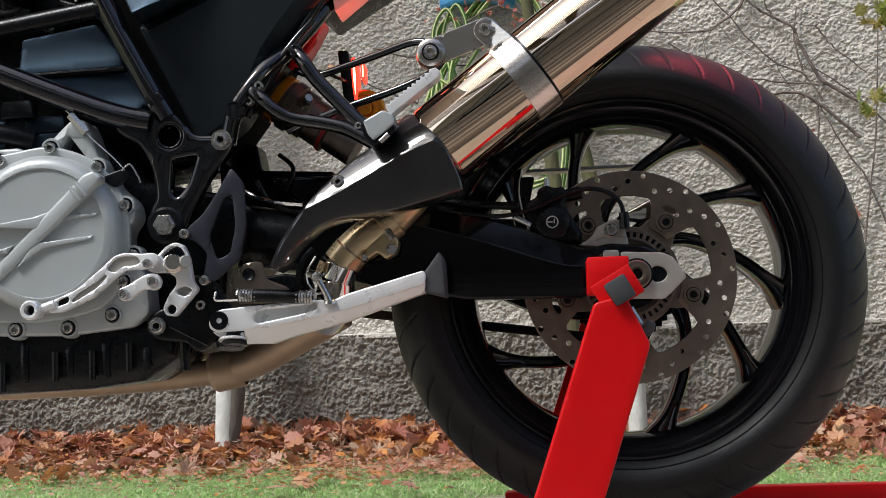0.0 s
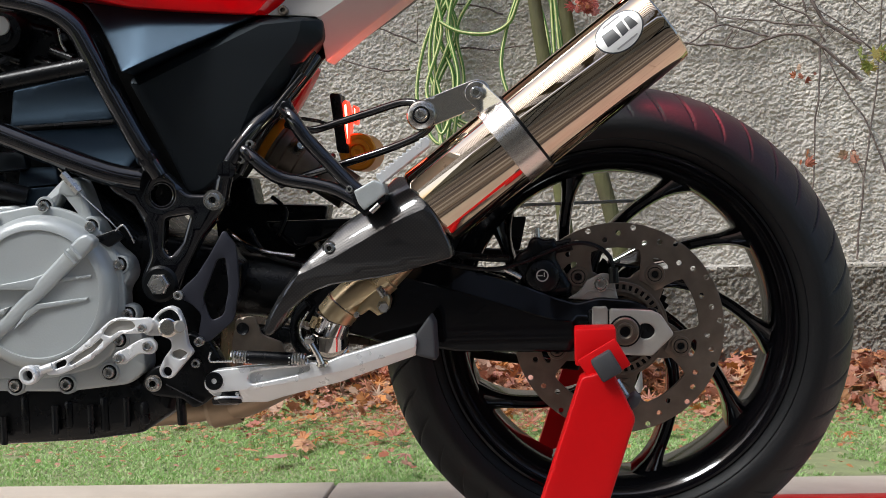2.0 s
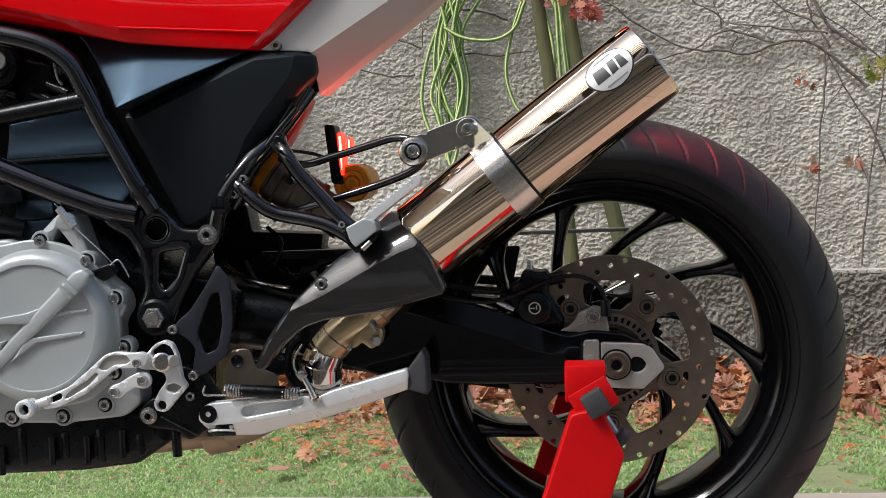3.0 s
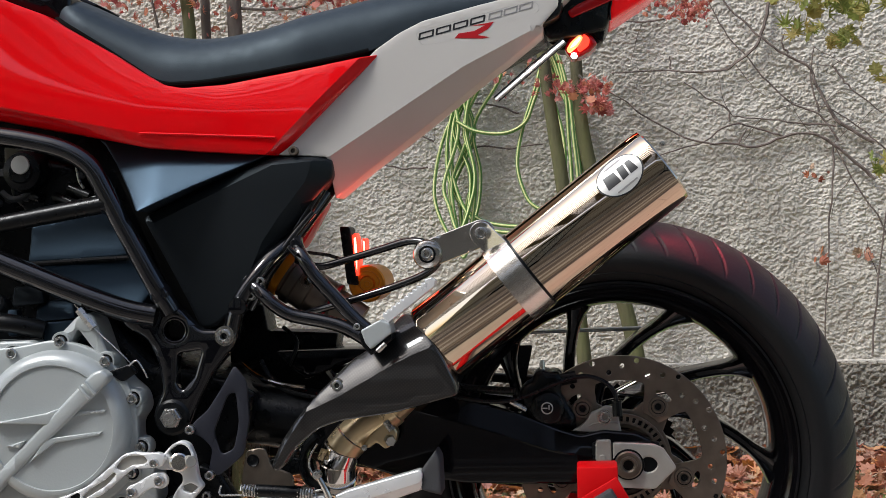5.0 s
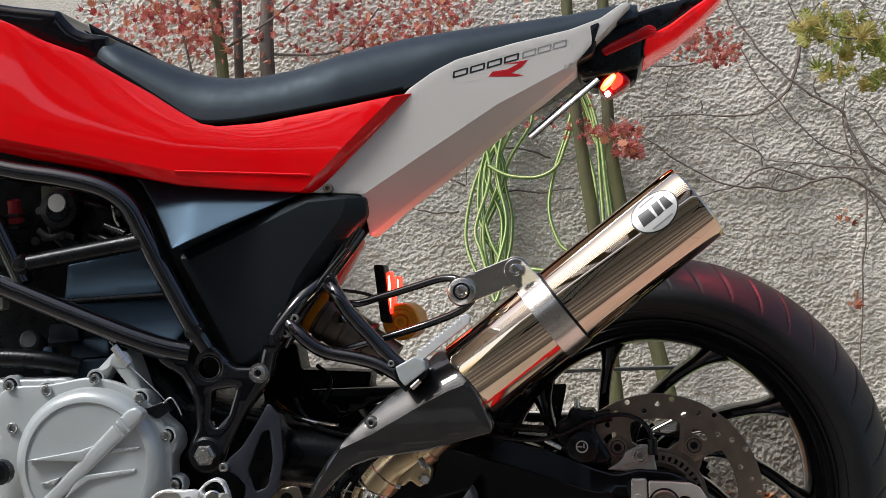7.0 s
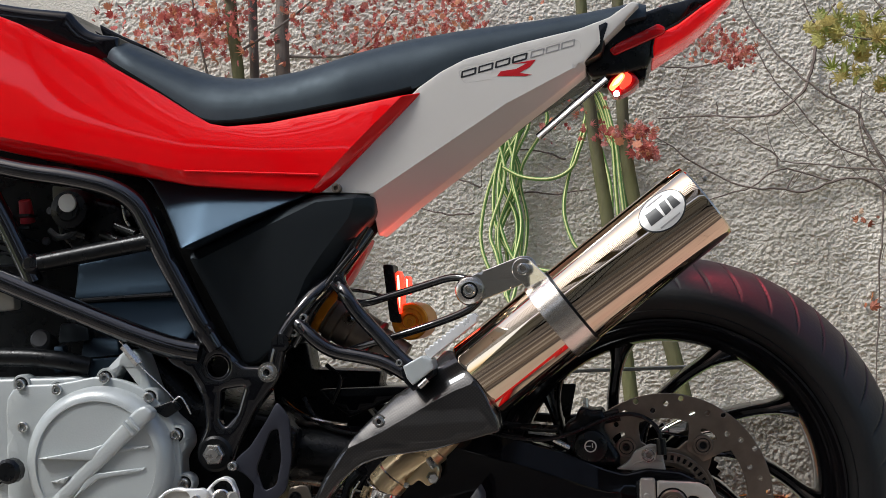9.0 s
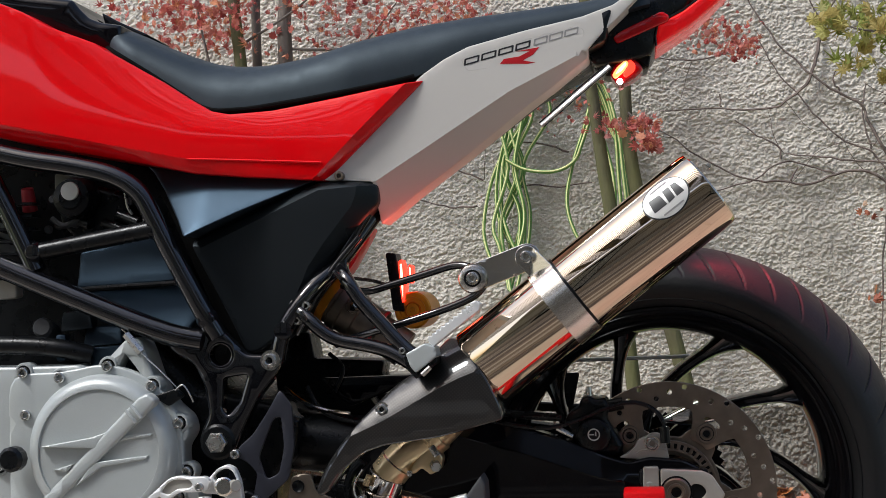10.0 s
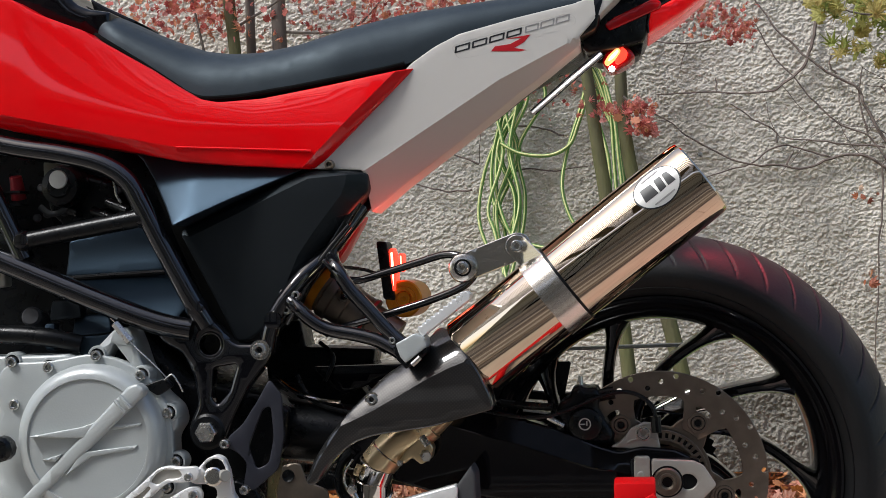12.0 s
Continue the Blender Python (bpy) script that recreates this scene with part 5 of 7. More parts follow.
    for x, z in ((-0.448, 0.575), (-0.46, 0.557)):
        screw(fr, x, -0.19, z, 0.0055)
    return fr


def footpeg():
    peg = part("pillion_peg", plate([(-0.3135, 0.5155), (-0.2905, 0.5275), (-0.2785, 0.5225), (-0.2765, 0.5115), (-0.302, 0.4925), (-0.3085, 0.5005)], -0.262, 0.04, r=0.0018, corner=0.0025), CAST, BIKE, "folded grey pillion footpeg with a serrated alloy tread")
    part("dark_edge", plate([(-0.3175, 0.511), (-0.3125, 0.515), (-0.3075, 0.5), (-0.302, 0.4915), (-0.2775, 0.5105), (-0.277, 0.5035), (-0.302, 0.4855), (-0.312, 0.496)], -0.259, 0.034, r=0.001, corner=0.001), BLACK, peg)
    a, b = Vector((-0.288, 0.5315)), Vector((-0.2315, 0.5735))
    u = (b - a).normalized()
    n = Vector((-u.y, u.x))
    step = (b - a).length / 11
    top = []
    for i in range(11):
        p = a + u * (step * i)
        top += [tuple(p - n * 0.0005), tuple(p + u * step * 0.45 + n * 0.0028)]
    out = [tuple(a - n * 0.0105)] + [tuple(b - n * 0.0105), tuple(b + u * 0.005 - n * 0.006), tuple(b + u * 0.004)] + top[::-1]
    part("tread", plate(out, -0.254, 0.028, r=0.0008, corner=0.0006, step=0.008), ALLOY, peg, "serrated bare alloy tread")
    part("pivot", tube([(-0.296, -0.25, 0.4955), (-0.286, -0.25, 0.5025)], 0.0062, 12, 1), BLACK, peg)
    part("spring", tube([(-0.294, -0.262, 0.4905), (-0.284, -0.262, 0.499)], 0.0032, 10, 1), BOLT, peg)


def tank_and_seat():
    def d(x, z):
        crease = lerp(x, [(-1.1, 0.87), (-0.939, 0.84), (-0.819, 0.813), (-0.671, 0.78), (-0.591, 0.763), (-0.411, 0.752)])
        return float(np.interp(x, [-0.7, -0.5], [0.55, 0.12])) * max(0.0, crease - z) + 0.06 * max(0.0, z - crease - 0.015) + float(np.interp(x, [-0.95, -0.8, -0.7, -0.5, -0.36], [0.0, 0.1, 0.4, 1.3, 0.6])) * max(0.0, z - crease - 0.03) ** 1.5 + 0.04 * max(0.0, x + 0.6) + 0.9 * max(0.0, 0.013 - ((-x - 0.42) + (z - 0.731)) * 0.7071)
    tank = part("tank_cover", plate([(-1.05, 1.04), (-0.935, 1.015), (-0.815, 0.964), (-0.779, 0.943), (-0.742, 0.928), (-0.719, 0.919), (-0.705, 0.909), (-0.632, 0.866), (-0.596, 0.842), (-0.566, 0.824), (-0.542, 0.819),
                                     (-0.488, 0.822), (-0.38, 0.84), (-0.296, 0.855), (-0.42, 0.731), (-0.454, 0.733), (-0.526, 0.739), (-0.591, 0.746), (-0.671, 0.764), (-0.745, 0.779), (-0.819, 0.795), (-0.939, 0.825), (-1.05, 0.86)],
                                    -0.195, 0.3, r=0.0025, depth=d, step=0.009, corner=0.004, both=True, creases=[[(-1.04, 0.861), (-0.939, 0.84), (-0.819, 0.813), (-0.671, 0.78), (-0.591, 0.763), (-0.411, 0.752)], [(-0.4384, 0.731), (-0.3144, 0.855)]]), RED, BIKE, "glossy red tank and side cover", sharp=17)
    # bead added along the fold only to draw a bright line there
    part("highlight_bead", tube([(-0.595, -0.1945, 0.7635), (-0.5, -0.191, 0.7577), (-0.425, -0.189, 0.753)], 0.0016, 6, 3), RED, tank)
    part("tank_top", plate([(-0.95, 1.02), (-0.844, 0.999), (-0.829, 0.996), (-0.767, 0.987), (-0.758, 0.975), (-0.745, 0.962), (-0.729, 0.955), (-0.7, 0.95), (-0.7, 0.912), (-0.745, 0.928), (-0.806, 0.95), (-0.86, 0.965), (-0.95, 0.99)],
                           -0.135, 0.27, r=0.01, both=True, step=0.02), GLOSS, tank, "gloss black tank-top console")
    part("tank_top_strip", plate([(-0.757, 0.985), (-0.735, 0.972), (-0.69, 0.95), (-0.7, 0.946), (-0.735, 0.955), (-0.752, 0.968)], -0.05, 0.1, r=0.003, both=True), GLOSS, tank)
    # seat: a long padded saddle, dished in the middle
    top = [(-0.735, 0.95), (-0.725, 0.956), (-0.702, 0.952), (-0.66, 0.931), (-0.621, 0.914), (-0.584, 0.901), (-0.546, 0.895), (-0.508, 0.895), (-0.455, 0.903), (-0.394, 0.921), (-0.319, 0.938), (-0.245, 0.947), (-0.171, 0.954), (-0.099, 0.962), (-0.012, 0.977)]
    low = [(-0.735, 0.93), (-0.72, 0.92), (-0.682, 0.896), (-0.645, 0.872), (-0.608, 0.847), (-0.586, 0.832), (-0.564, 0.825), (-0.519, 0.826), (-0.445, 0.835), (-0.387, 0.844), (-0.314, 0.858), (-0.267, 0.88), (-0.241, 0.888), (-0.169, 0.908), (-0.098, 0.924), (-0.012, 0.95)]
    half = [(-0.735, 0.11), (-0.7, 0.15), (-0.56, 0.165), (-0.4, 0.165), (-0.25, 0.14), (-0.1, 0.11), (-0.012, 0.09)]
    rings = []
    for i in range(49):
        x = -0.735 + 0.723 * i / 48
        zt, zb, w = lerp(x, top), lerp(x, low), lerp(x, half)
        if i in (0, 48):
            zt, w = zb + (zt - zb) * 0.8, w * 0.93
        ring = []
        for k in range(25):
            a = math.pi * k / 24
            c, s = math.cos(a), math.sin(a)
            ring.append((x, -w * math.copysign(abs(c) ** 0.5, c), zb + (zt - zb) * s ** 0.75))
        rings.append(ring)
    seat = part("seat", loft(rings), SEAT, BIKE, "long black padded vinyl seat", sharp=60)
    # near-black tube that stands in for the shaded gap between saddle and bodywork
    part("seat_gap_shade", tube([(x, -lerp(x, half) - 0.001 + 0.0, lerp(x, low) + 0.001) for x in np.linspace(-0.725, -0.31, 22)], 0.0034, 8, 3), GAP_SHADE, seat)


TAIL_FOLD = [(-0.372, 0.722), (-0.3602, 0.729), (-0.1922, 0.8376), (-0.1069, 0.881), (-0.09, 0.889)]


def tail_face(x, z):
    crease = lerp(x, TAIL_FOLD)
    return 0.16 * (x + 0.43) + 0.85 * max(0.0, crease - z) + 0.03 * max(0.0, z - crease)


def tail():
    t = part("tail_panel", plate([(-0.431, 0.732), (-0.301, 0.861), (-0.272, 0.881), (-0.242, 0.896), (-0.17, 0.915), (-0.098, 0.931), (-0.059, 0.945), (-0.03, 0.965), (-0.02, 0.962), (-0.045, 0.936), (-0.063, 0.919), (-0.093, 0.888), (-0.091, 0.88),
                                  (-0.136, 0.846), (-0.173, 0.82), (-0.246, 0.764), (-0.32, 0.71), (-0.362, 0.676), (-0.364, 0.728)], -0.178, 0.06, r=0.002, depth=tail_face, step=0.007, corner=0.004, creases=[TAIL_FOLD[1:-1]]), WHITE, BIKE, "off-white tail side panel with dark and red marks", sharp=18)
    screw(t, -0.404, -0.178, 0.736, 0.006, DISC)

    def decal(poly, material, label=""):
        part("print", plate(poly, -0.1784, 0.0008, r=0.0001, corner=0, depth=tail_face, step=0.006), material, t, label)
    # the model name stands here as plain slanted bars in its colours
    u = Vector((0.1465, 0.0385)).normalized()
    n = Vector((-u.y, u.x)) * 0.92 + u * 0.38
    o = Vector((-0.2475, 0.8715))

    def mark(p, material, w, wide):
        """A slanted hollow block."""
        lo, hi = u * wide, n * 0.0092
        k = w / 0.0092
        edge = [tuple(p), tuple(p + lo), tuple(p + lo + hi), tuple(p + hi)]
        gap = [tuple(p + u * w * 1.2 + hi * k), tuple(p + lo - u * w * 1.2 + hi * k), tuple(p + lo - u * w * 1.2 + hi * (1 - k)), tuple(p + u * w * 1.2 + hi * (1 - k))]
        part("print", plate(edge, -0.1784, 0.0008, r=0.0001, corner=0.0015, depth=tail_face, step=0.006, holes=[gap]), material, t)
    for i in range(4):
        mark(o + u * (0.0222 * i), INK, 0.0021, 0.0198)
    for i in range(3):
        mark(o + u * (0.0905 + 0.02 * i), GREY_INK, 0.0018, 0.0182)
    decal([(-0.2022, 0.873), (-0.1971, 0.8791), (-0.1781, 0.8817), (-0.1639, 0.8888), (-0.1821, 0.8883), (-0.1525, 0.8931), (-0.1605, 0.8837), (-0.1733, 0.8766), (-0.158, 0.8737), (-0.1672, 0.8721)], RED_INK)
    rim = [(-0.2517, 0.8807), (-0.2331, 0.8869), (-0.1072, 0.9186), (-0.0962, 0.9159), (-0.0951, 0.9053), (-0.1078, 0.9003), (-0.1627, 0.8841), (-0.2124, 0.8689), (-0.2437, 0.8647)]
    mid = Vector((-0.17, 0.888))
    part("sticker_edge", plate(rim, -0.1782, 0.0006, r=0.0001, corner=0.005, depth=tail_face, step=0.012, holes=[rounded([tuple(mid + (Vector(p) - mid) * 0.985) for p in rim], 0.005)]), STICKER, t, "faint outline of a clear sticker")
    # rear lamp pod
    lamp = part("tail_lamp", plate([(-0.0925, 0.8975), (-0.081, 0.9105), (-0.062, 0.931), (-0.047, 0.946), (-0.034, 0.953), (0.01, 0.968), (0.05, 0.978), (0.09, 0.99), (0.07, 0.968), (0.03, 0.945), (-0.002, 0.922), (-0.006, 0.9), (-0.012, 0.888), (-0.035, 0.882), (-0.06, 0.878), (-0.085, 0.876), (-0.091, 0.884)],
                                   -0.075, 0.15, r=0.006, both=True, step=0.02, depth=lambda x, z: 0.25 * max(0, x + 0.06)), BLACK, BIKE, "black tail unit with red lamp lenses")
    part("lens", plate([(-0.0611, 0.91), (-0.0485, 0.9189), (0.0029, 0.9433), (0.0128, 0.9377), (0.0111, 0.9305), (-0.0555, 0.9016)], -0.08, 0.01, r=0.002, depth=lambda x, z: 0.22 * max(0, x + 0.06)), LAMP_RED, lamp, "dark red side reflector")
    part("lens", plate([(-0.0065, 0.8985), (-0.0035, 0.9275), (0.011, 0.9345), (0.03, 0.944), (0.059, 0.9655), (0.09, 0.985), (0.104, 0.984), (0.08, 0.9605), (0.068, 0.9485), (0.04, 0.926)], -0.06, 0.12, r=0.004, both=True, depth=lambda x, z: 0.2 * max(0, x)), LENS_LIT, lamp, "bright red lit tail-lamp lens")
    part("lens_frame", tube([(-0.0055, -0.0615, 0.899), (-0.0025, -0.0615, 0.927), (0.03, -0.058, 0.9445), (0.06, -0.051, 0.9665)], 0.0014, 6, 2), BLACK, lamp)
    part("under_clutter", plate([(-0.088, 0.878), (-0.05, 0.884), (-0.012, 0.888), (-0.018, 0.874), (-0.04, 0.868), (-0.072, 0.866)], -0.04, 0.06, r=0.004), BLACK, lamp)
    ind = part("number_plate_lamp", plate([(-0.0664, 0.8651), (-0.0602, 0.8782), (-0.0423, 0.8884), (-0.0287, 0.8803), (-0.0225, 0.8704), (-0.0315, 0.8613), (-0.0448, 0.8545), (-0.0581, 0.8522)], -0.06, 0.05, r=0.006, step=0.01), LAMP_RED, BIKE, "lit red lamp under the tail")
    part("red_element", plate([(-0.041, 0.8837), (-0.0325, 0.8759), (-0.0342, 0.8672), (-0.0461, 0.8589), (-0.0503, 0.8635), (-0.0427, 0.8735)], -0.0665, 0.005, r=0.0015), LED_RED, ind, "glowing red lamp element")
    part("amber_element", plate([(-0.0635, 0.8625), (-0.0573, 0.8725), (-0.0454, 0.8823), (-0.0411, 0.8777), (-0.0488, 0.8662), (-0.0593, 0.8579)], -0.067, 0.006, r=0.002, corner=0.004), LED_AMBER, ind, "glowing orange light streak")
    part("pale_element", plate([(-0.0591, 0.8636), (-0.0545, 0.8707), (-0.0455, 0.8791), (-0.0441, 0.8761), (-0.0509, 0.8676)], -0.069, 0.004, r=0.001, corner=0.002), LED_CORE, ind, "pale middle of the light streak")
    part("white_element", lathe([(0, 0.004), (0.0032, 0.003), (0.0042, 0.0), (0.0032, -0.003), (0, -0.004)], 16, (-0.0535, -0.06, 0.855)), LED_WHITE, ind, "glowing white lamp element")
    turn = Matrix.Rotation(radians(-38.5), 4, "Y") @ Matrix.Rotation(radians(-35), 4, "X")
    holder = part("plate_holder", box((-0.1095, -0.12, 0.831), (0.114, 0.006, 0.0068), 0.001, turn), ALLOY, BIKE, "thin bright plate holder seen on edge")
    part("dark_edge", tube([(-0.066, -0.122, 0.871), (-0.111, -0.122, 0.836), (-0.156, -0.122, 0.7985)], 0.0009, 8, 1), BLACK, holder)
    part("dark_edge", tube([(-0.0615, -0.122, 0.8645), (-0.107, -0.122, 0.8285), (-0.15, -0.122, 0.7935)], 0.0006, 8, 1), BLACK, holder)
    part("lamp_bracket", plate([(-0.06, 0.882), (-0.03, 0.9), (-0.01, 0.9), (-0.016, 0.872), (-0.03, 0.884), (-0.045, 0.888)], -0.05, 0.03, r=0.002), BLACK, ind)
    # red paint stands in for lamp glow on this inner cover
    part("under_tail", plate([(-0.3787, 0.676), (-0.3838, 0.6636), (-0.3966, 0.6417), (-0.4091, 0.6214), (-0.4157, 0.613), (-0.4291, 0.614), (-0.4153, 0.6431), (-0.3986, 0.6721)], -0.1, 0.05, r=0.004, corner=0.006), RED, BIKE, "inner tail cover with the lamp's red glow painted in")
    part("tail_tray", plate([(-0.43, 0.74), (-0.3, 0.86), (-0.17, 0.912), (-0.06, 0.94), (-0.07, 0.9), (-0.17, 0.85), (-0.3, 0.755), (-0.39, 0.7)], -0.12, 0.24, r=0.004, step=0.03), BLACK, BIKE, "black tray inside the tail")


BEND = [(-0.384, 0.711), (-0.39, 0.697), (-0.426, 0.654), (-0.448, 0.624), (-0.467, 0.583), (-0.478, 0.556)]
RIM = [(-0.584, 0.652), (-0.508, 0.685), (-0.431, 0.719), (-0.37, 0.723)]


def side_panels():
    up = part("side_cover", plate([(-0.676, 0.765), (-0.593, 0.75), (-0.527, 0.745), (-0.434, 0.735), (-0.452, 0.726), (-0.528, 0.695), (-0.595, 0.664), (-0.609, 0.687), (-0.637, 0.727), (-0.662, 0.755)], -0.182, 0.1, r=0.003,
                                  depth=lambda x, z: 0.75 * max(0, z - 0.66) - 0.045 + 0.7 * max(0, -0.575 - x) ** 1.3, step=0.01), MATTE, BIKE, "matte black side cover under the tank")
    part("lower_cover", plate([(-0.6, 0.66), (-0.528, 0.69), (-0.453, 0.722), (-0.428, 0.73), (-0.358, 0.727), (-0.358, 0.702), (-0.379, 0.68), (-0.404, 0.652), (-0.46, 0.58), (-0.483, 0.542), (-0.515, 0.518), (-0.532, 0.516), (-0.543, 0.543), (-0.57, 0.6)], -0.184, 0.1,
                              r=0.004, corner=0.008, step=0.011, creases=[BEND, RIM],
                              depth=lambda x, z: 0.1 * max(0, 0.7 - z) + 0.75 * max(0, x - lerp(z, [(b, a) for a, b in BEND[::-1]])) + 0.9 * max(0, z - lerp(x, RIM))), SATIN, up, "satin black lower side cover", sharp=14)
    # black filler added for the dark inside of the machine
    part("interior_filler", plate([(-0.55, 0.54), (-0.494, 0.536), (-0.488, 0.501), (-0.39, 0.496), (-0.394, 0.476), (-0.422, 0.457), (-0.4, 0.43), (-0.42, 0.381), (-0.535, 0.37)], 0.03, 0.06, r=0.004), BLACK, up)
    # sheet added behind the covers, its near-black standing in for the shade inside
    part("dark_backing", plate([(-0.64, 0.72), (-0.44, 0.73), (-0.4, 0.725), (-0.432, 0.66), (-0.485, 0.57), (-0.53, 0.51), (-0.57, 0.56)], -0.16, 0.24, r=0.003), GAP_SHADE, up)


def engine():
    eng = part("engine", plate([(-0.97, 0.3), (-0.604, 0.3), (-0.549, 0.29), (-0.556, 0.25), (-0.598, 0.223), (-0.667, 0.215), (-0.772, 0.211), (-0.97, 0.2)], -0.19, 0.38, r=0.02, both=True, step=0.02), BLACK, BIKE, "black engine with a silver-grey side cover")
    part("crankcase", plate([(-1.0, 0.5), (-0.76, 0.5), (-0.67, 0.54), (-0.6, 0.47), (-0.5, 0.45), (-0.47, 0.43), (-0.475, 0.385), (-0.5, 0.36), (-0.505, 0.3), (-0.56, 0.27), (-1.0, 0.27)], -0.15, 0.3, r=0.01, both=True, step=0.04), BLACK, eng)
    part("cylinder_block", plate([(-1.0, 0.9), (-0.8, 0.85), (-0.62, 0.72), (-0.55, 0.6), (-0.52, 0.5), (-1.0, 0.45)], -0.08, 0.16, r=0.01, both=True, step=0.05), BLACK, eng)
    for x, h in ((-0.86, 0.05), (-0.79, 0.045), (-0.74, 0.05), (-0.685, 0.035), (-0.64, 0.045), (-0.59, 0.03)):
        part("sump_rib", box((x, -0.187, 0.25), (0.012, 0.012, h), 0.005), BLACK, eng)
    for x, z in ((-0.765, 0.25), (-0.70, 0.262), (-0.655, 0.262), (-0.61, 0.27)):
        part("sump_bolt", tube([(x, -0.197, z), (x, -0.197, z - 0.035)], 0.0042, 10, 1), BLACK, eng)
    cover = part("side_case", plate([(-1.0, 0.51), (-0.85, 0.508), (-0.764, 0.508), (-0.739, 0.509), (-0.729, 0.502), (-0.713, 0.504), (-0.675, 0.541), (-0.659, 0.541), (-0.652, 0.526), (-0.641, 0.492), (-0.622, 0.458), (-0.601, 0.44), (-0.597, 0.42), (-0.61, 0.402),
                                     (-0.608, 0.365), (-0.586, 0.355), (-0.582, 0.305), (-0.603, 0.288), (-0.682, 0.28), (-0.766, 0.282), (-0.85, 0.29), (-1.0, 0.3)], -0.206, 0.05, r=0.004, corner=0.008, step=0.02,
                                    holes=[rounded([(-0.678, 0.522), (-0.654, 0.49), (-0.69, 0.5)], 0.004)]), CAST, eng, "silver-grey painted clutch cover")
    cx, cz = -0.705, 0.402
    part("clutch_dome", lathe([(0, 0.0255), (0.06, 0.0255), (0.0765, 0.025), (0.0775, 0.0275), (0.083, 0.027), (0.09, 0.022), (0.0945, 0.012), (0.0955, -0.004)], 96, (cx, -0.206, cz)), CAST, cover)
    part("case_step", plate([(-0.83, 0.5), (-0.76, 0.5), (-0.7, 0.512), (-0.64, 0.49), (-0.605, 0.44), (-0.603, 0.36), (-0.63, 0.312), (-0.7, 0.296), (-0.83, 0.3)], -0.2095, 0.01, r=0.003, corner=0.03, step=0.02), CAST, cover)
    part("rib_bar", plate([(-0.83, 0.297)] + [(-0.7508, 0.3715), (-0.6718, 0.4478), (-0.6486, 0.4697), (-0.6373, 0.4735), (-0.6273, 0.4652), (-0.6311, 0.4571), (-0.6571, 0.4339), (-0.7519, 0.3475)] + [(-0.83, 0.275)], -0.242, 0.02, r=0.004, step=0.02, depth=lambda x, z: -0.06 * (x + 0.64)), CAST, cover, "raised diagonal rib")
    wedge = lambda pts, y, slope: part("rib_wedge", plate(pts, y, 0.02, r=0.0012, corner=0.001, step=0.006, depth=lambda x, z: slope * (x + 0.7)), CAST, cover)
    wedge([(-0.7773, 0.4101), (-0.7123, 0.4203), (-0.6708, 0.4335), (-0.6819, 0.4219), (-0.7075, 0.4071)], -0.2375, 0.08)
    wedge([(-0.7633, 0.3807), (-0.7369, 0.388), (-0.7444, 0.3784)], -0.2365, 0.0)
    wedge([(-0.6788, 0.4156), (-0.6708, 0.4223), (-0.6352, 0.4236), (-0.6381, 0.4202), (-0.6689, 0.4168)], -0.235, 0.02)
    wedge([(-0.7328, 0.3606), (-0.7111, 0.3897), (-0.6409, 0.3972), (-0.6445, 0.3925), (-0.7008, 0.384)], -0.236, 0.04)
    for p, q in ([(-0.6649, 0.4535), (-0.6524, 0.4383)], [(-0.6578, 0.4587), (-0.6452, 0.4435)]):
        part("rib_band", tube([(p[0], -0.2425, p[1]), ((p[0] + q[0]) / 2, -0.2435, (p[1] + q[1]) / 2), (q[0], -0.2425, q[1])], 0.0026, 8, 3), CAST, cover)
    for x, z in [(-0.7616, 0.4934), (-0.6991, 0.5066), (-0.6423, 0.481), (-0.609, 0.4341), (-0.6003, 0.3738), (-0.6265, 0.3034), (-0.6803, 0.2896), (-0.7445, 0.2892), (-0.6128, 0.3428), (-0.8098, 0.5008), (-0.8072, 0.4474), (-0.8435, 0.3841)]:
        part("boss", lathe([(0.0092, 0.0025), (0.0112, 0.0025), (0.0125, 0.0), (0.0125, -0.02)], 22, (x, -0.206, z)), CAST, cover)
        part("bolt_seat", lathe([(0.006, 0.0012), (0.0092, 0.0012), (0.0092, -0.002)], 22, (x, -0.206, z)), BLACK, cover)
        screw(cover, x, -0.2085, z, 0.0068, BOLT)
    # clutch cable and arm
    part("cable_end", tube([(-0.69, -0.2, 0.56), (-0.668, -0.208, 0.54), (-0.655, -0.21, 0.523), (-0.62, -0.212, 0.49), (-0.607, -0.212, 0.475)], 0.0009, 6, 3), BOLT, eng)
    part("cable_adjuster", tube([(-0.675, -0.207, 0.546), (-0.655, -0.209, 0.523)], 0.0055, 6, 1), BOLT, eng)
    part("clutch_arm", plate([(-0.64, 0.468), (-0.61, 0.478), (-0.6, 0.468), (-0.62, 0.455)], -0.214, 0.008), BLACK, eng)
    part("cable_hook", tube([(-0.61, -0.216, 0.475), (-0.6, -0.218, 0.482), (-0.592, -0.216, 0.47), (-0.588, -0.214, 0.46)], 0.0011, 6, 4), BOLT, eng)
    # what shows through the frame
    air = part("airbox", plate([(-0.752, 0.652), (-0.66, 0.67), (-0.628, 0.63), (-0.622, 0.612), (-0.755, 0.606)], -0.165, 0.1, r=0.003, depth=lambda x, z: (z - 0.606) * (0.52 + 1.6 * (x + 0.63)) - 3.6 * max(0, z - 0.606) ** 2), MATTE, eng, "black moulded airbox, sky blue put into its surface colour")
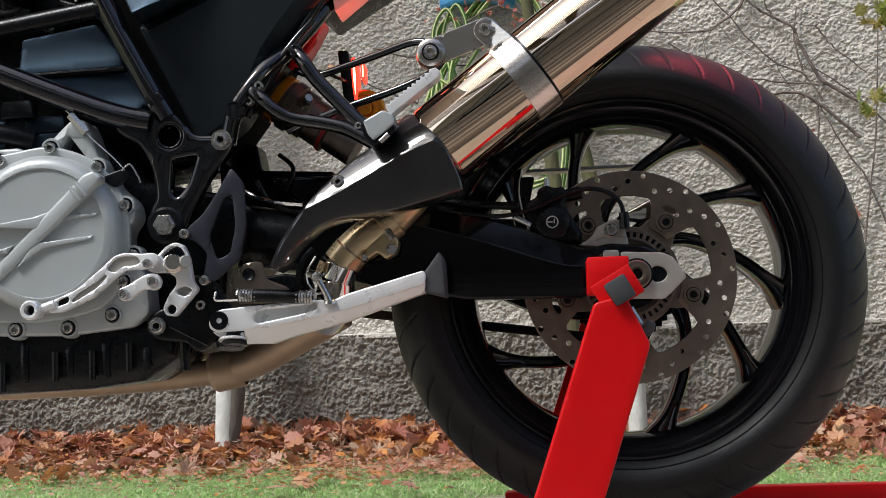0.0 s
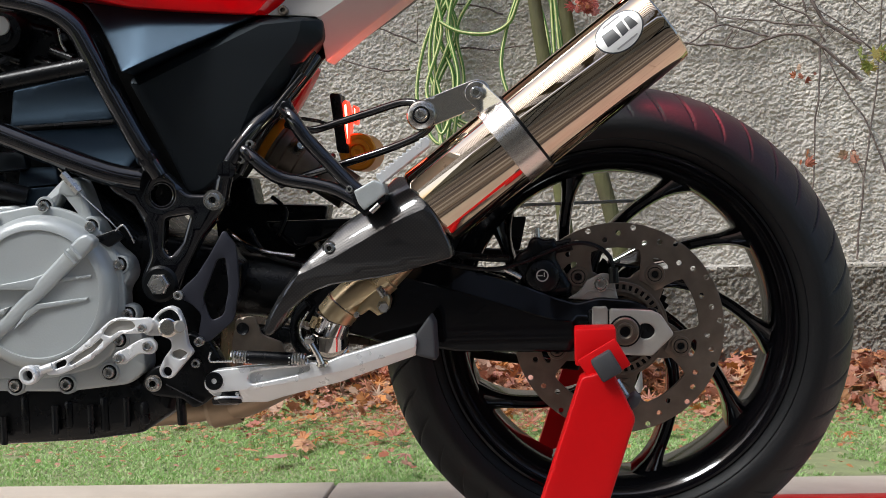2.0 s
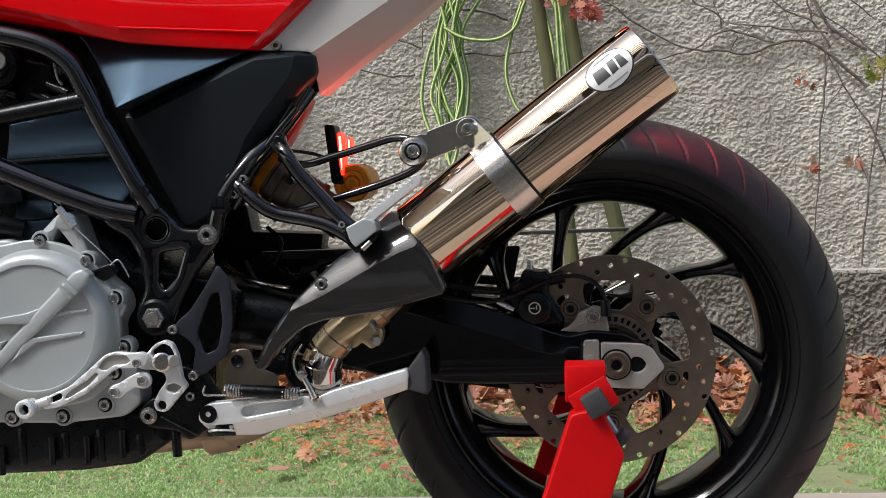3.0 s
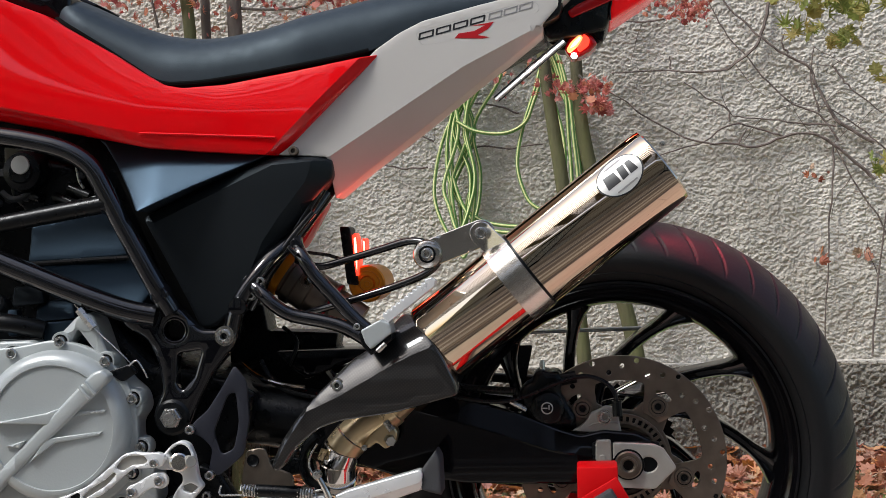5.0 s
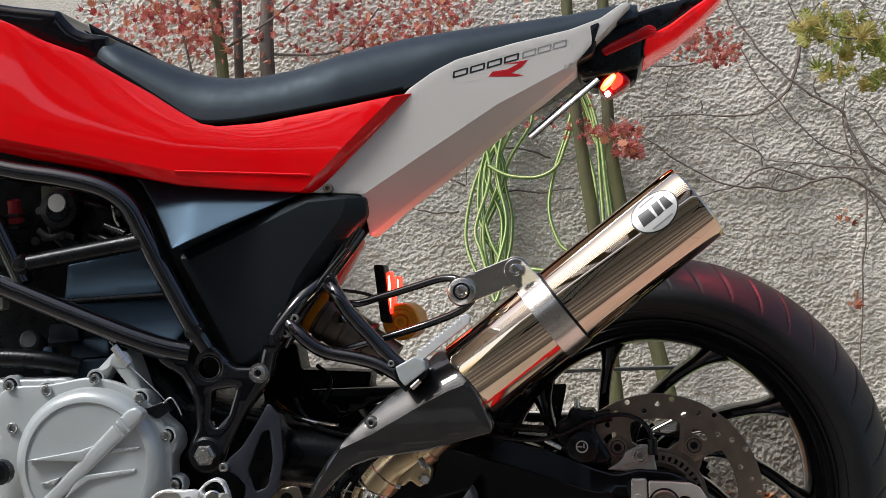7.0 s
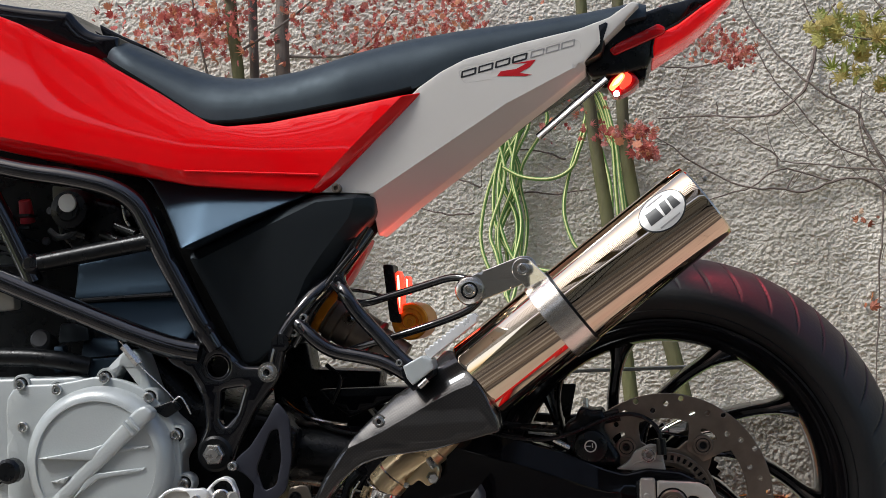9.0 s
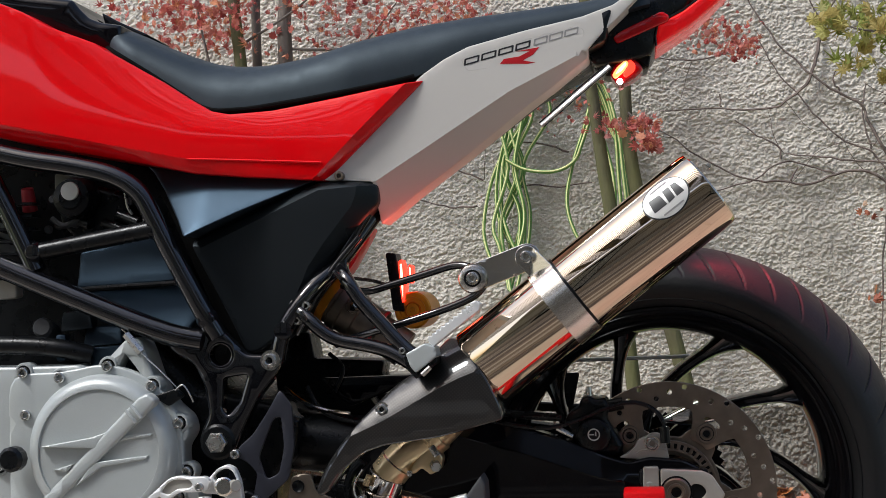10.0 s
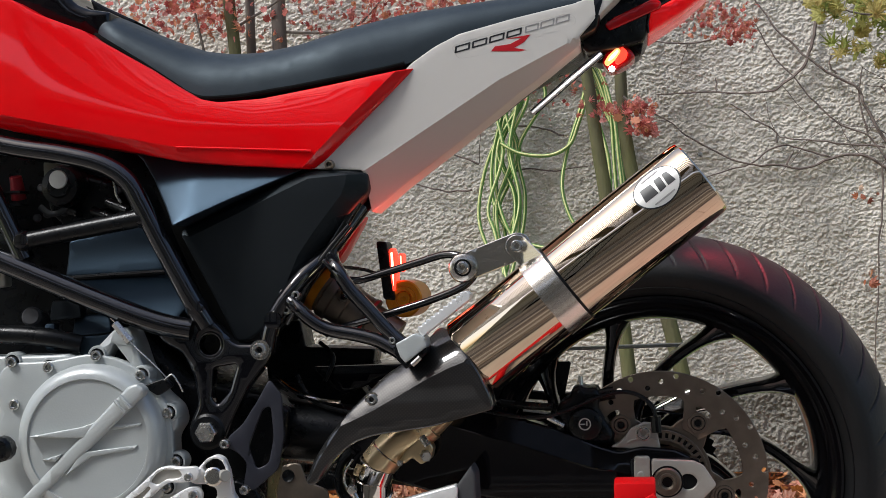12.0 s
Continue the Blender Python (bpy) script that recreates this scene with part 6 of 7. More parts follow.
    part("airbox_panel", plate([(-0.755, 0.602), (-0.62, 0.608), (-0.59, 0.57), (-0.615, 0.54), (-0.7, 0.572), (-0.755, 0.598)], -0.17, 0.1, r=0.003, depth=lambda x, z: (z - 0.545) * (0.46 + 1.4 * (x + 0.6)) - 2.2 * max(0, z - 0.545) ** 2), MATTE, air)
    part("airbox_rib", tube([(-0.755, -0.163, 0.604), (-0.62, -0.163, 0.609)], 0.0035, 8, 1), BLACK, air)
    part("relay_box", plate([(-0.748, 0.556), (-0.702, 0.556), (-0.693, 0.534), (-0.744, 0.53)], -0.175, 0.06, r=0.002, depth=lambda x, z: 0.9 * (z - 0.53)), MATTE, eng)
    part("relay_front", plate([(-0.744, 0.529), (-0.693, 0.532), (-0.66, 0.512), (-0.69, 0.497), (-0.73, 0.5)], -0.176, 0.06, r=0.002), MATTE, eng)
    part("connector", box((-0.772, -0.17, 0.53), (0.014, 0.02, 0.035), 0.004), MATTE, eng)
    part("throttle_body", lathe([(0, 0.05), (0.014, 0.05), (0.016, 0.047), (0.024, 0.045), (0.027, 0.035), (0.027, 0)], 28, (-0.756, -0.13, 0.722)), BLACK, eng)
    part("throttle_cap", lathe([(0, 0.002), (0.0115, 0.001), (0.012, -0.002)], 24, (-0.755, -0.182, 0.73)), SILVER_INK, eng, "white cap of the throttle sensor")
    part("throttle_casting", plate([(-0.79, 0.72), (-0.76, 0.745), (-0.7, 0.73), (-0.69, 0.71), (-0.72, 0.67), (-0.76, 0.665), (-0.785, 0.69)], -0.14, 0.06, r=0.008, corner=0.01), BLACK, eng)
    for x, z in ((-0.74, 0.675), (-0.725, 0.69), (-0.705, 0.7), (-0.77, 0.7)):
        part("hose_stub", tube([(x, -0.14, z), (x + 0.03, -0.15, z - 0.012)], 0.007, 12, 1), BLACK, eng)
    part("bright_rail", tube([(-0.69, -0.15, 0.682), (-0.65, -0.15, 0.69)], 0.0035, 8, 1), BOLT, eng)
    part("injector", lathe([(0, 0.03), (0.008, 0.03), (0.01, 0.0)], 16, (-0.83, -0.13, 0.71), (0, -0.3, 1)), mat("red_plastic", (0.35, 0.02, 0.03), 0.4), eng)
    part("pale_block", box((-0.785, -0.1, 0.745), (0.04, 0.02, 0.03), 0.004), mat("pale_green_cast", (0.12, 0.13, 0.09), 0.6), eng)
    # radiator fins and hoses forward
    for k in range(7):
        part("radiator_fin", box((-0.85, -0.17, 0.62 + 0.016 * k), (0.09, 0.03, 0.003), 0.0), BLACK, eng)
    part("radiator_shroud", plate([(-0.912, 0.7502), (-0.864, 0.7335), (-0.8375, 0.6601), (-0.8438, 0.6514), (-0.9138, 0.6536)], -0.15, 0.02, r=0.003), CAST, eng, "pale radiator side with louvres")
    for k in range(4):
        part("louvre", box((-0.865 + 0.006 * k, -0.156, 0.71 - 0.014 * k), (0.07, 0.012, 0.004), 0.001, Matrix.Rotation(radians(20), 4, "Y")), BLACK, eng)
    part("relay_face", plate([(-0.7777, 0.5756), (-0.7423, 0.5768), (-0.7345, 0.5536), (-0.7767, 0.5503)], -0.178, 0.02, r=0.0015, depth=lambda x, z: 0.5 * (z - 0.53)), SATIN, eng, "grey-blue face of a moulded box")
    part("regulator", plate([(-0.8632, 0.6224), (-0.8386, 0.618), (-0.8375, 0.5959), (-0.8637, 0.593)], -0.16, 0.02, r=0.002), BARE, eng)
    part("sensor_can", lathe([(0, 0.012), (0.01, 0.012), (0.013, 0.008), (0.013, -0.03)], 20, (-0.7989, -0.165, 0.5549), (0.1, -1, 0.2)), SOFT, eng)
    for px, pz in [(-0.7925, 0.7226), (-0.7345, 0.7294), (-0.7426, 0.7112), (-0.7854, 0.6883), (-0.7623, 0.6897), (-0.7995, 0.6836), (-0.6889, 0.7167)]:
        part("throttle_screw", lathe([(0, 0.006), (0.004, 0.006), (0.0055, 0.004), (0.0055, 0)], 12, (px, -0.142, pz)), SOFT, eng)
    part("throttle_link", tube([(-0.7928, -0.15, 0.6977), (-0.7776, -0.15, 0.6876), (-0.7583, -0.15, 0.6943), (-0.7504, -0.15, 0.7073), (-0.7388, -0.15, 0.7128)], 0.004, 10, 4), SOFT, eng)
    part("throttle_link", tube([(-0.6928, -0.15, 0.7273), (-0.6894, -0.15, 0.7088), (-0.6835, -0.15, 0.6991)], 0.002, 8, 4), BOLT, eng)
    part("water_pipe", tube([(-0.93, -0.19, 0.535), (-0.83, -0.19, 0.535), (-0.77, -0.19, 0.53), (-0.73, -0.18, 0.52)], 0.012, 14, 5), BLACK, eng)
    part("filler_cap", lathe([(0, 0.02), (0.012, 0.02), (0.016, 0.015), (0.016, 0)], 12, (-0.815, -0.225, 0.395)), BLACK, eng)
    return eng


def footrest_controls():
    g = part("heel_guard", plate([(-0.478, 0.474), (-0.463, 0.454), (-0.461, 0.404), (-0.469, 0.364), (-0.501, 0.338), (-0.514, 0.343), (-0.508, 0.372), (-0.52, 0.385), (-0.536, 0.393), (-0.531, 0.404), (-0.513, 0.419), (-0.495, 0.445)], -0.217, 0.004, r=0.0012,
                                 holes=[rounded([(-0.477, 0.441), (-0.474, 0.404), (-0.481, 0.371), (-0.497, 0.364), (-0.506, 0.392), (-0.487, 0.438)], 0.006)], corner=0.006), ANOD, BIKE, "dark grey anodised heel guard")
    screw(g, -0.534, -0.222, 0.396, 0.0058)
    screw(g, -0.511, -0.222, 0.34, 0.0058)
    lever = part("gear_lever", plate([(-0.6886, 0.3189), (-0.6568, 0.332), (-0.6317, 0.3519), (-0.6102, 0.3705), (-0.5984, 0.3737), (-0.5758, 0.3719), (-0.5641, 0.373), (-0.5574, 0.3675), (-0.562, 0.3554), (-0.58, 0.3537), (-0.5971, 0.354), (-0.6078, 0.3468), (-0.6364, 0.3228), (-0.6717, 0.3071), (-0.6891, 0.306)], -0.252, 0.01, r=0.0014, corner=0.004,
                                     holes=[rounded([(-0.6199, 0.3544), (-0.6125, 0.3645), (-0.602, 0.3697), (-0.5841, 0.3693), (-0.5789, 0.3625), (-0.5853, 0.3585), (-0.599, 0.3581), (-0.611, 0.3509)], 0.003),
                                            rounded([(-0.6621, 0.3205), (-0.6541, 0.3286), (-0.6329, 0.3404), (-0.6221, 0.3497), (-0.6188, 0.347), (-0.6318, 0.3336), (-0.6531, 0.3211), (-0.6601, 0.3178)], 0.003),
                                            rounded([(-0.6788, 0.3201), (-0.6674, 0.3254), (-0.6641, 0.3226), (-0.6657, 0.3179), (-0.6784, 0.3133)], 0.002)]), ALLOY, BIKE, "milled bare-alloy gear lever")
    part("lever_web", plate([(-0.6626, 0.32), (-0.634, 0.3413), (-0.6225, 0.352), (-0.6136, 0.3661), (-0.603, 0.3707), (-0.5804, 0.3689), (-0.5787, 0.3594), (-0.6002, 0.3557), (-0.6337, 0.3305), (-0.6614, 0.3166)], -0.2485, 0.003, r=0.0005, corner=0), BARE, lever)
    # black sheet behind the slot, for the dark within it
    part("slot_floor", plate([(-0.6821, 0.3194), (-0.6693, 0.326), (-0.6646, 0.3225), (-0.667, 0.3157), (-0.6818, 0.3112)], -0.2465, 0.003, r=0.0004, corner=0), BLACK, lever)
    part("toe_peg", lathe([(0.0, 0.002), (0.0062, 0.002), (0.0062, 0.018), (0.0092, 0.0185), (0.0114, 0.016), (0.0114, 0.004), (0.0092, 0.003), (0.0092, -0.012), (0.0, -0.012)], 28, (-0.7035, -0.258, 0.3095)), ALLOY, lever)
    # shade inside the hollow peg, put in as black
    part("toe_bore", lathe([(0.0, 0.0035), (0.0061, 0.0035), (0.0061, 0.001)], 20, (-0.7035, -0.258, 0.3095)), BLACK, lever)
    part("peg_collar", tube([(-0.696, -0.25, 0.3125), (-0.682, -0.25, 0.317)], 0.0052, 12, 1), ALLOY, lever)
    screw(lever, -0.571, -0.2525, 0.3605, 0.0052, BOLT)
    link = part("gear_link", plate([(-0.6079, 0.3278), (-0.6035, 0.3331), (-0.5945, 0.3357), (-0.5803, 0.3443), (-0.5699, 0.3488), (-0.5609, 0.3486), (-0.555, 0.3418), (-0.5561, 0.3323), (-0.5638, 0.3284), (-0.574, 0.3313), (-0.5867, 0.324), (-0.5938, 0.3174), (-0.6041, 0.3182)], -0.252, 0.008, r=0.0015, corner=0.005), ALLOY, BIKE, "short bare-alloy gear linkage")
    screw(link, -0.5997, -0.2535, 0.3256, 0.0062)
    screw(link, -0.5648, -0.2535, 0.3392, 0.0062)
    brk = part("peg_bracket", plate([(-0.5752, 0.3542), (-0.5664, 0.3663), (-0.552, 0.381), (-0.5408, 0.3855), (-0.5307, 0.3812), (-0.5244, 0.3655), (-0.5206, 0.3383), (-0.5141, 0.3293), (-0.5285, 0.3132), (-0.5422, 0.2978), (-0.5539, 0.3), (-0.557, 0.3089), (-0.5487, 0.3252), (-0.54, 0.3352), (-0.541, 0.3448), (-0.5526, 0.3497), (-0.5684, 0.35)], -0.24, 0.012, r=0.002, corner=0.004,
                                    holes=[rounded([(-0.5586, 0.3709), (-0.5494, 0.3782), (-0.541, 0.3814), (-0.5329, 0.3772), (-0.5285, 0.3669), (-0.5302, 0.3575), (-0.5446, 0.3591), (-0.5527, 0.3633)], 0.004), rounded([(-0.5409, 0.3298), (-0.5305, 0.3337), (-0.521, 0.3288), (-0.5303, 0.3208), (-0.5398, 0.3243)], 0.003), circle(-0.5467, 0.3067, 0.0056, 16)]), ALLOY, BIKE, "milled bare-alloy footrest bracket")
    part("pocket_floor", plate([(-0.5451, 0.3308), (-0.5325, 0.3347), (-0.5204, 0.3277), (-0.5325, 0.317), (-0.5441, 0.3212)], -0.2325, 0.003, r=0.0004, corner=0), BARE, brk)
    part("hole_floor", lathe([(0, 0.0), (0.0075, 0.0), (0.0075, -0.003)], 18, (-0.5467, -0.232, 0.3067)), BLACK, brk)
    part("hole_backing", plate([(-0.5675, 0.3681), (-0.5447, 0.3835), (-0.5288, 0.3654), (-0.5321, 0.3517), (-0.5598, 0.3536)], -0.226, 0.01, r=0.001), BLACK, brk)
    part("peg_stub", lathe([(0.0, 0.016), (0.0085, 0.016), (0.01, 0.014), (0.01, 0.006), (0.0115, 0.005), (0.0115, -0.02)], 24, (-0.544, -0.24, 0.359), (0.25, -1, 0.1)), BRUSHED, brk)
    part("peg_stub_cap", lathe([(0.0, 0.012), (0.0062, 0.012), (0.0072, 0.01), (0.0072, 0)], 20, (-0.5315, -0.242, 0.3605), (0.6, -1, 0.1)), BARE, brk)
    low = part("stand_bracket", plate([(-0.59, 0.285), (-0.585, 0.3), (-0.57, 0.31), (-0.555, 0.31), (-0.53, 0.35), (-0.505, 0.34), (-0.492, 0.32), (-0.48, 0.3), (-0.49, 0.28), (-0.515, 0.26), (-0.527, 0.256), (-0.54, 0.268), (-0.575, 0.272)], -0.2, 0.02, r=0.004, corner=0.006), BLACK, BIKE, "black side-stand mounting bracket")
    part("bracket_lip", tube([(-0.558, -0.205, 0.287), (-0.535, -0.206, 0.275), (-0.512, -0.206, 0.263)], 0.0008, 6, 3), SOFT, low)
    screw(low, -0.573, -0.205, 0.2885, 0.0082, flange=0.0105)
    screw(low, -0.52, -0.205, 0.312, 0.0055)
    part("drain_tube", tube([(-0.545, -0.19, 0.28), (-0.543, -0.19, 0.235)], 0.006, 10, 1), BLACK, low)
    part("rear_tab", plate([(-0.47, 0.345), (-0.43, 0.35), (-0.4, 0.345), (-0.395, 0.33), (-0.43, 0.325), (-0.47, 0.32)], -0.14, 0.02, r=0.003), BLACK, low)


def side_stand():
    st = part("side_stand", plate([(-0.5069, 0.2917), (-0.5024, 0.3006), (-0.4932, 0.3053), (-0.4585, 0.3082), (-0.4101, 0.3108), (-0.377, 0.313), (-0.3606, 0.3114), (-0.3412, 0.3192), (-0.252, 0.3435), (-0.2488, 0.338), (-0.2505, 0.3272), (-0.3418, 0.3002), (-0.411, 0.2862), (-0.4595, 0.28), (-0.4977, 0.2778), (-0.5065, 0.2835)], -0.222, 0.02, r=0.0018, corner=0.005,
                                  holes=[rounded([(-0.4533, 0.2992), (-0.4448, 0.3031), (-0.3965, 0.3072), (-0.3772, 0.3089), (-0.3781, 0.3021), (-0.3968, 0.2969), (-0.4489, 0.2874), (-0.4536, 0.2909)], 0.004)]), ALLOY, BIKE, "folded bare-alloy side stand with a rubber-tipped foot")
    fold = [(-0.51, 0.279), (-0.4595, 0.281), (-0.411, 0.287), (-0.3418, 0.301), (-0.2505, 0.328)]
    part("lower_flange", plate([(-0.466, 0.282), (-0.4609, 0.283), (-0.4122, 0.289), (-0.3428, 0.303), (-0.2498, 0.3305), (-0.2507, 0.3176), (-0.3432, 0.287), (-0.4127, 0.2701), (-0.4337, 0.2635), (-0.4649, 0.264)], -0.2205, 0.02, r=0.0015, corner=0.002,
                               depth=lambda x, z: 0.7 * max(0, lerp(x, fold) - z)), ALLOY, st)
    part("lower_cheek", plate([(-0.504, 0.2795), (-0.466, 0.2775), (-0.466, 0.2725), (-0.497, 0.2735)], -0.217, 0.012, r=0.001, corner=0.002), ALLOY, st)
    part("recess_floor", plate([(-0.4569, 0.2977), (-0.447, 0.3031), (-0.3782, 0.3089), (-0.3792, 0.2993), (-0.4511, 0.2838), (-0.4572, 0.2888)], -0.2115, 0.002, r=0.0003), ALLOY, st)
    part("pivot_yoke", lathe([(0.0, 0.004), (0.013, 0.004), (0.016, 0.001), (0.016, -0.012)], 24, (-0.479, -0.205, 0.2665), (0, -0.2, -1)), BLACK, st)
    part("yoke_washer", lathe([(0.0, 0.001), (0.0185, 0.001), (0.0185, -0.0015)], 28, (-0.48, -0.207, 0.2685), (0, -0.25, -1)), ALLOY, st)
    part("pivot_cap", lathe([(0, -0.001), (0.003, -0.001), (0.0035, 0.0012), (0.0105, 0.0012), (0.011, 0.0)], 24, (-0.4945, -0.222, 0.2922)), BLACK, st)
    part("foot_pad", plate([(-0.2515, 0.3415), (-0.2335, 0.3655), (-0.228, 0.355), (-0.2265, 0.311), (-0.2515, 0.318)], -0.218, 0.045, r=0.003, corner=0.003), SOFT, st, "dark rubber foot pad")
    turns = []
    for i in range(16 * 15):
        u = i / (16 * 15)
        if 0.26 < u < 0.76:
            continue
        turns.append((-0.4715 + 0.091 * u, -0.222 - 0.0066 * math.cos(2 * math.pi * 26 * u), 0.3215 - 0.0055 * u + 0.0066 * math.sin(2 * math.pi * 26 * u)))
    half = [p for p in turns if p[0] < -0.44], [p for p in turns if p[0] >= -0.44]
    for h in half:
        part("spring_coil", tube(h, 0.0015, 6, 1), BOLT, st)
    part("spring_sleeve", tube([(-0.4535, -0.222, 0.3205), (-0.3985, -0.222, 0.3173)], 0.0078, 16, 1), BLACK, st)
    part("spring_hook", tube([(-0.4985, -0.218, 0.3265), (-0.499, -0.222, 0.3165), (-0.486, -0.222, 0.3155), (-0.4715, -0.222, 0.3155)], 0.0014, 6, 4), BOLT, st)
    part("spring_hook", tube([(-0.383, -0.222, 0.3185), (-0.37, -0.222, 0.3205), (-0.366, -0.224, 0.315)], 0.0014, 6, 4), BOLT, st)
    part("lug_pin", tube([(-0.3625, -0.224, 0.309), (-0.3675, -0.226, 0.322), (-0.3765, -0.226, 0.3385)], 0.0042, 10, 3, taper=0.0034), BRUSHED, st)
    part("lug_ball", lathe([(0, 0.0065), (0.0045, 0.005), (0.0065, 0), (0.0045, -0.005), (0, -0.0065)], 16, (-0.377, -0.226, 0.34)), BOLT, st)
    part("lug_foot", lathe([(0, 0.004), (0.007, 0.003), (0.008, 0)], 16, (-0.3625, -0.222, 0.3095), (0, -0.3, 1)), BRUSHED, st)
    part("stand_boss", lathe([(0.0, 0.004), (0.016, 0.003), (0.018, -0.004)], 24, (-0.488, -0.19, 0.262), (0, -0.2, -1)), BLACK, st)


def shock_and_lights():
    top, way = (-0.462, -0.05, 0.594), Vector((0.085, 0.0, -0.06))
    sh = part("rear_shock", lathe([(0, 0), (0.031, 0.0), (0.031, 0.03), (0.034, 0.032), (0.034, 0.044), (0.031, 0.046), (0.031, 0.064), (0.0285, 0.066), (0.0285, 0.09), (0.03, 0.092), (0.03, 0.098), (0.025, 0.1), (0.025, 0.14), (0, 0.14)], 40, top, way), DISC, BIKE, "rear shock absorber with gold fittings")
    part("gold_collar", lathe([(0.0312, 0.014), (0.0335, 0.015), (0.0335, 0.025), (0.0312, 0.026)], 40, top, way), AMBER, sh, "gold anodised collar")
    part("dark_cap", lathe([(0.0, -0.02), (0.032, -0.018), (0.034, -0.01), (0.034, 0.002), (0.031, 0.004)], 40, top, way), BLACK, sh)
    part("red_band", lathe([(0.0302, 0.0935), (0.0307, 0.0945), (0.0307, 0.0965), (0.0302, 0.0975)], 40, top, way), RED_INK, sh)
    part("valve", lathe([(0, 0.03), (0.005, 0.03), (0.008, 0.02), (0.01, 0.0)], 14, (-0.415, -0.07, 0.57), Vector((0.5, -1, 0.2))), BOLT, sh)
    part("shock_reservoir", lathe([(0, 0.027), (0.0035, 0.027), (0.004, 0.029), (0.0085, 0.029), (0.0095, 0.0265), (0.0105, 0.0285), (0.0115, 0.0265), (0.0165, 0.026), (0.0175, 0.0285), (0.0225, 0.0285), (0.0245, 0.026), (0.025, 0.0), (0.025, -0.06), (0, -0.06)], 40, (-0.3345, -0.03, 0.565)), AMBER, BIKE, "amber-gold anodised shock reservoir")
    lamp = part("side_marker_lamp", plate([(-0.369, 0.642), (-0.355, 0.641), (-0.345, 0.563), (-0.361, 0.565)], -0.06, 0.04, r=0.002), BLACK, BIKE, "black lamp housing with a lit red strip")
    part("lit_strip", plate([(-0.352, 0.63), (-0.347, 0.633), (-0.3445, 0.624), (-0.3425, 0.602), (-0.3445, 0.577), (-0.348, 0.575), (-0.3505, 0.595)], -0.062, 0.03, r=0.002), LED_RED, lamp, "glowing red light strip")
    part("lit_core", plate([(-0.3495, 0.626), (-0.347, 0.627), (-0.3455, 0.604), (-0.3465, 0.582), (-0.3485, 0.6)], -0.0635, 0.002, r=0.0005, corner=0.001), LED_CORE, lamp, "white-hot middle of the strip")
    part("lit_strip", plate([(-0.339, 0.626), (-0.3345, 0.624), (-0.3345, 0.603), (-0.3375, 0.6), (-0.34, 0.609)], -0.058, 0.03, r=0.002), LED_RED, lamp, "glowing red light strip")
    part("lit_core", plate([(-0.3375, 0.622), (-0.336, 0.621), (-0.336, 0.606), (-0.3375, 0.606)], -0.0595, 0.002, r=0.0005, corner=0.0005), LED_CORE, lamp)
    # inner mudguard and hoses
    guard = part("mudguard", plate([(-0.46, 0.478), (-0.3, 0.48), (-0.3, 0.472), (-0.36, 0.462), (-0.42, 0.44), (-0.44, 0.455)], -0.06, 0.12, r=0.002, both=True), GLOSS, BIKE, "black inner chain and mud guard")
    # pale strip added in place of light along the guard's top edge
    part("guard_lit_edge", plate([(-0.3, 0.489), (0.04, 0.493), (0.04, 0.489), (-0.3, 0.4845)], 0.05, 0.03, r=0.001), ALLOY, guard, "thin pale strip for the lit top edge of the guard")
    part("guard_stay", plate([(-0.16, 0.474), (-0.12, 0.475), (-0.13, 0.43), (-0.15, 0.43)], 0.0, 0.01, r=0.001), BLACK, guard)
    part("brake_line", tube([(-0.47, -0.1, 0.47), (-0.45, -0.11, 0.44), (-0.41, -0.12, 0.425), (-0.35, -0.12, 0.42), (-0.3, -0.12, 0.435)], 0.003, 8, 5), BLACK, BIKE)
    part("brake_line", tube([(-0.45, -0.05, 0.51), (-0.43, -0.06, 0.49), (-0.44, -0.07, 0.46)], 0.003, 8, 5), BLACK, BIKE)
    part("brake_pipe", tube([(-0.5, -0.1, 0.47), (-0.475, -0.11, 0.452), (-0.445, -0.115, 0.441), (-0.41, -0.12, 0.436)], 0.0026, 8, 5), CHROME, BIKE)
    part("loom_tube", tube([(-0.26, -0.1, 0.44), (-0.2, -0.11, 0.43), (-0.14, -0.115, 0.425)], 0.005, 8, 5), BLACK, BIKE)


rear_wheel()
chain()
swingarm()
rear_caliper()
silencer()
carbon_guard()
exhaust()
frame_tubes()
footpeg()
tank_and_seat()
tail()
side_panels()
engine()
footrest_controls()
side_stand()
shock_and_lights()


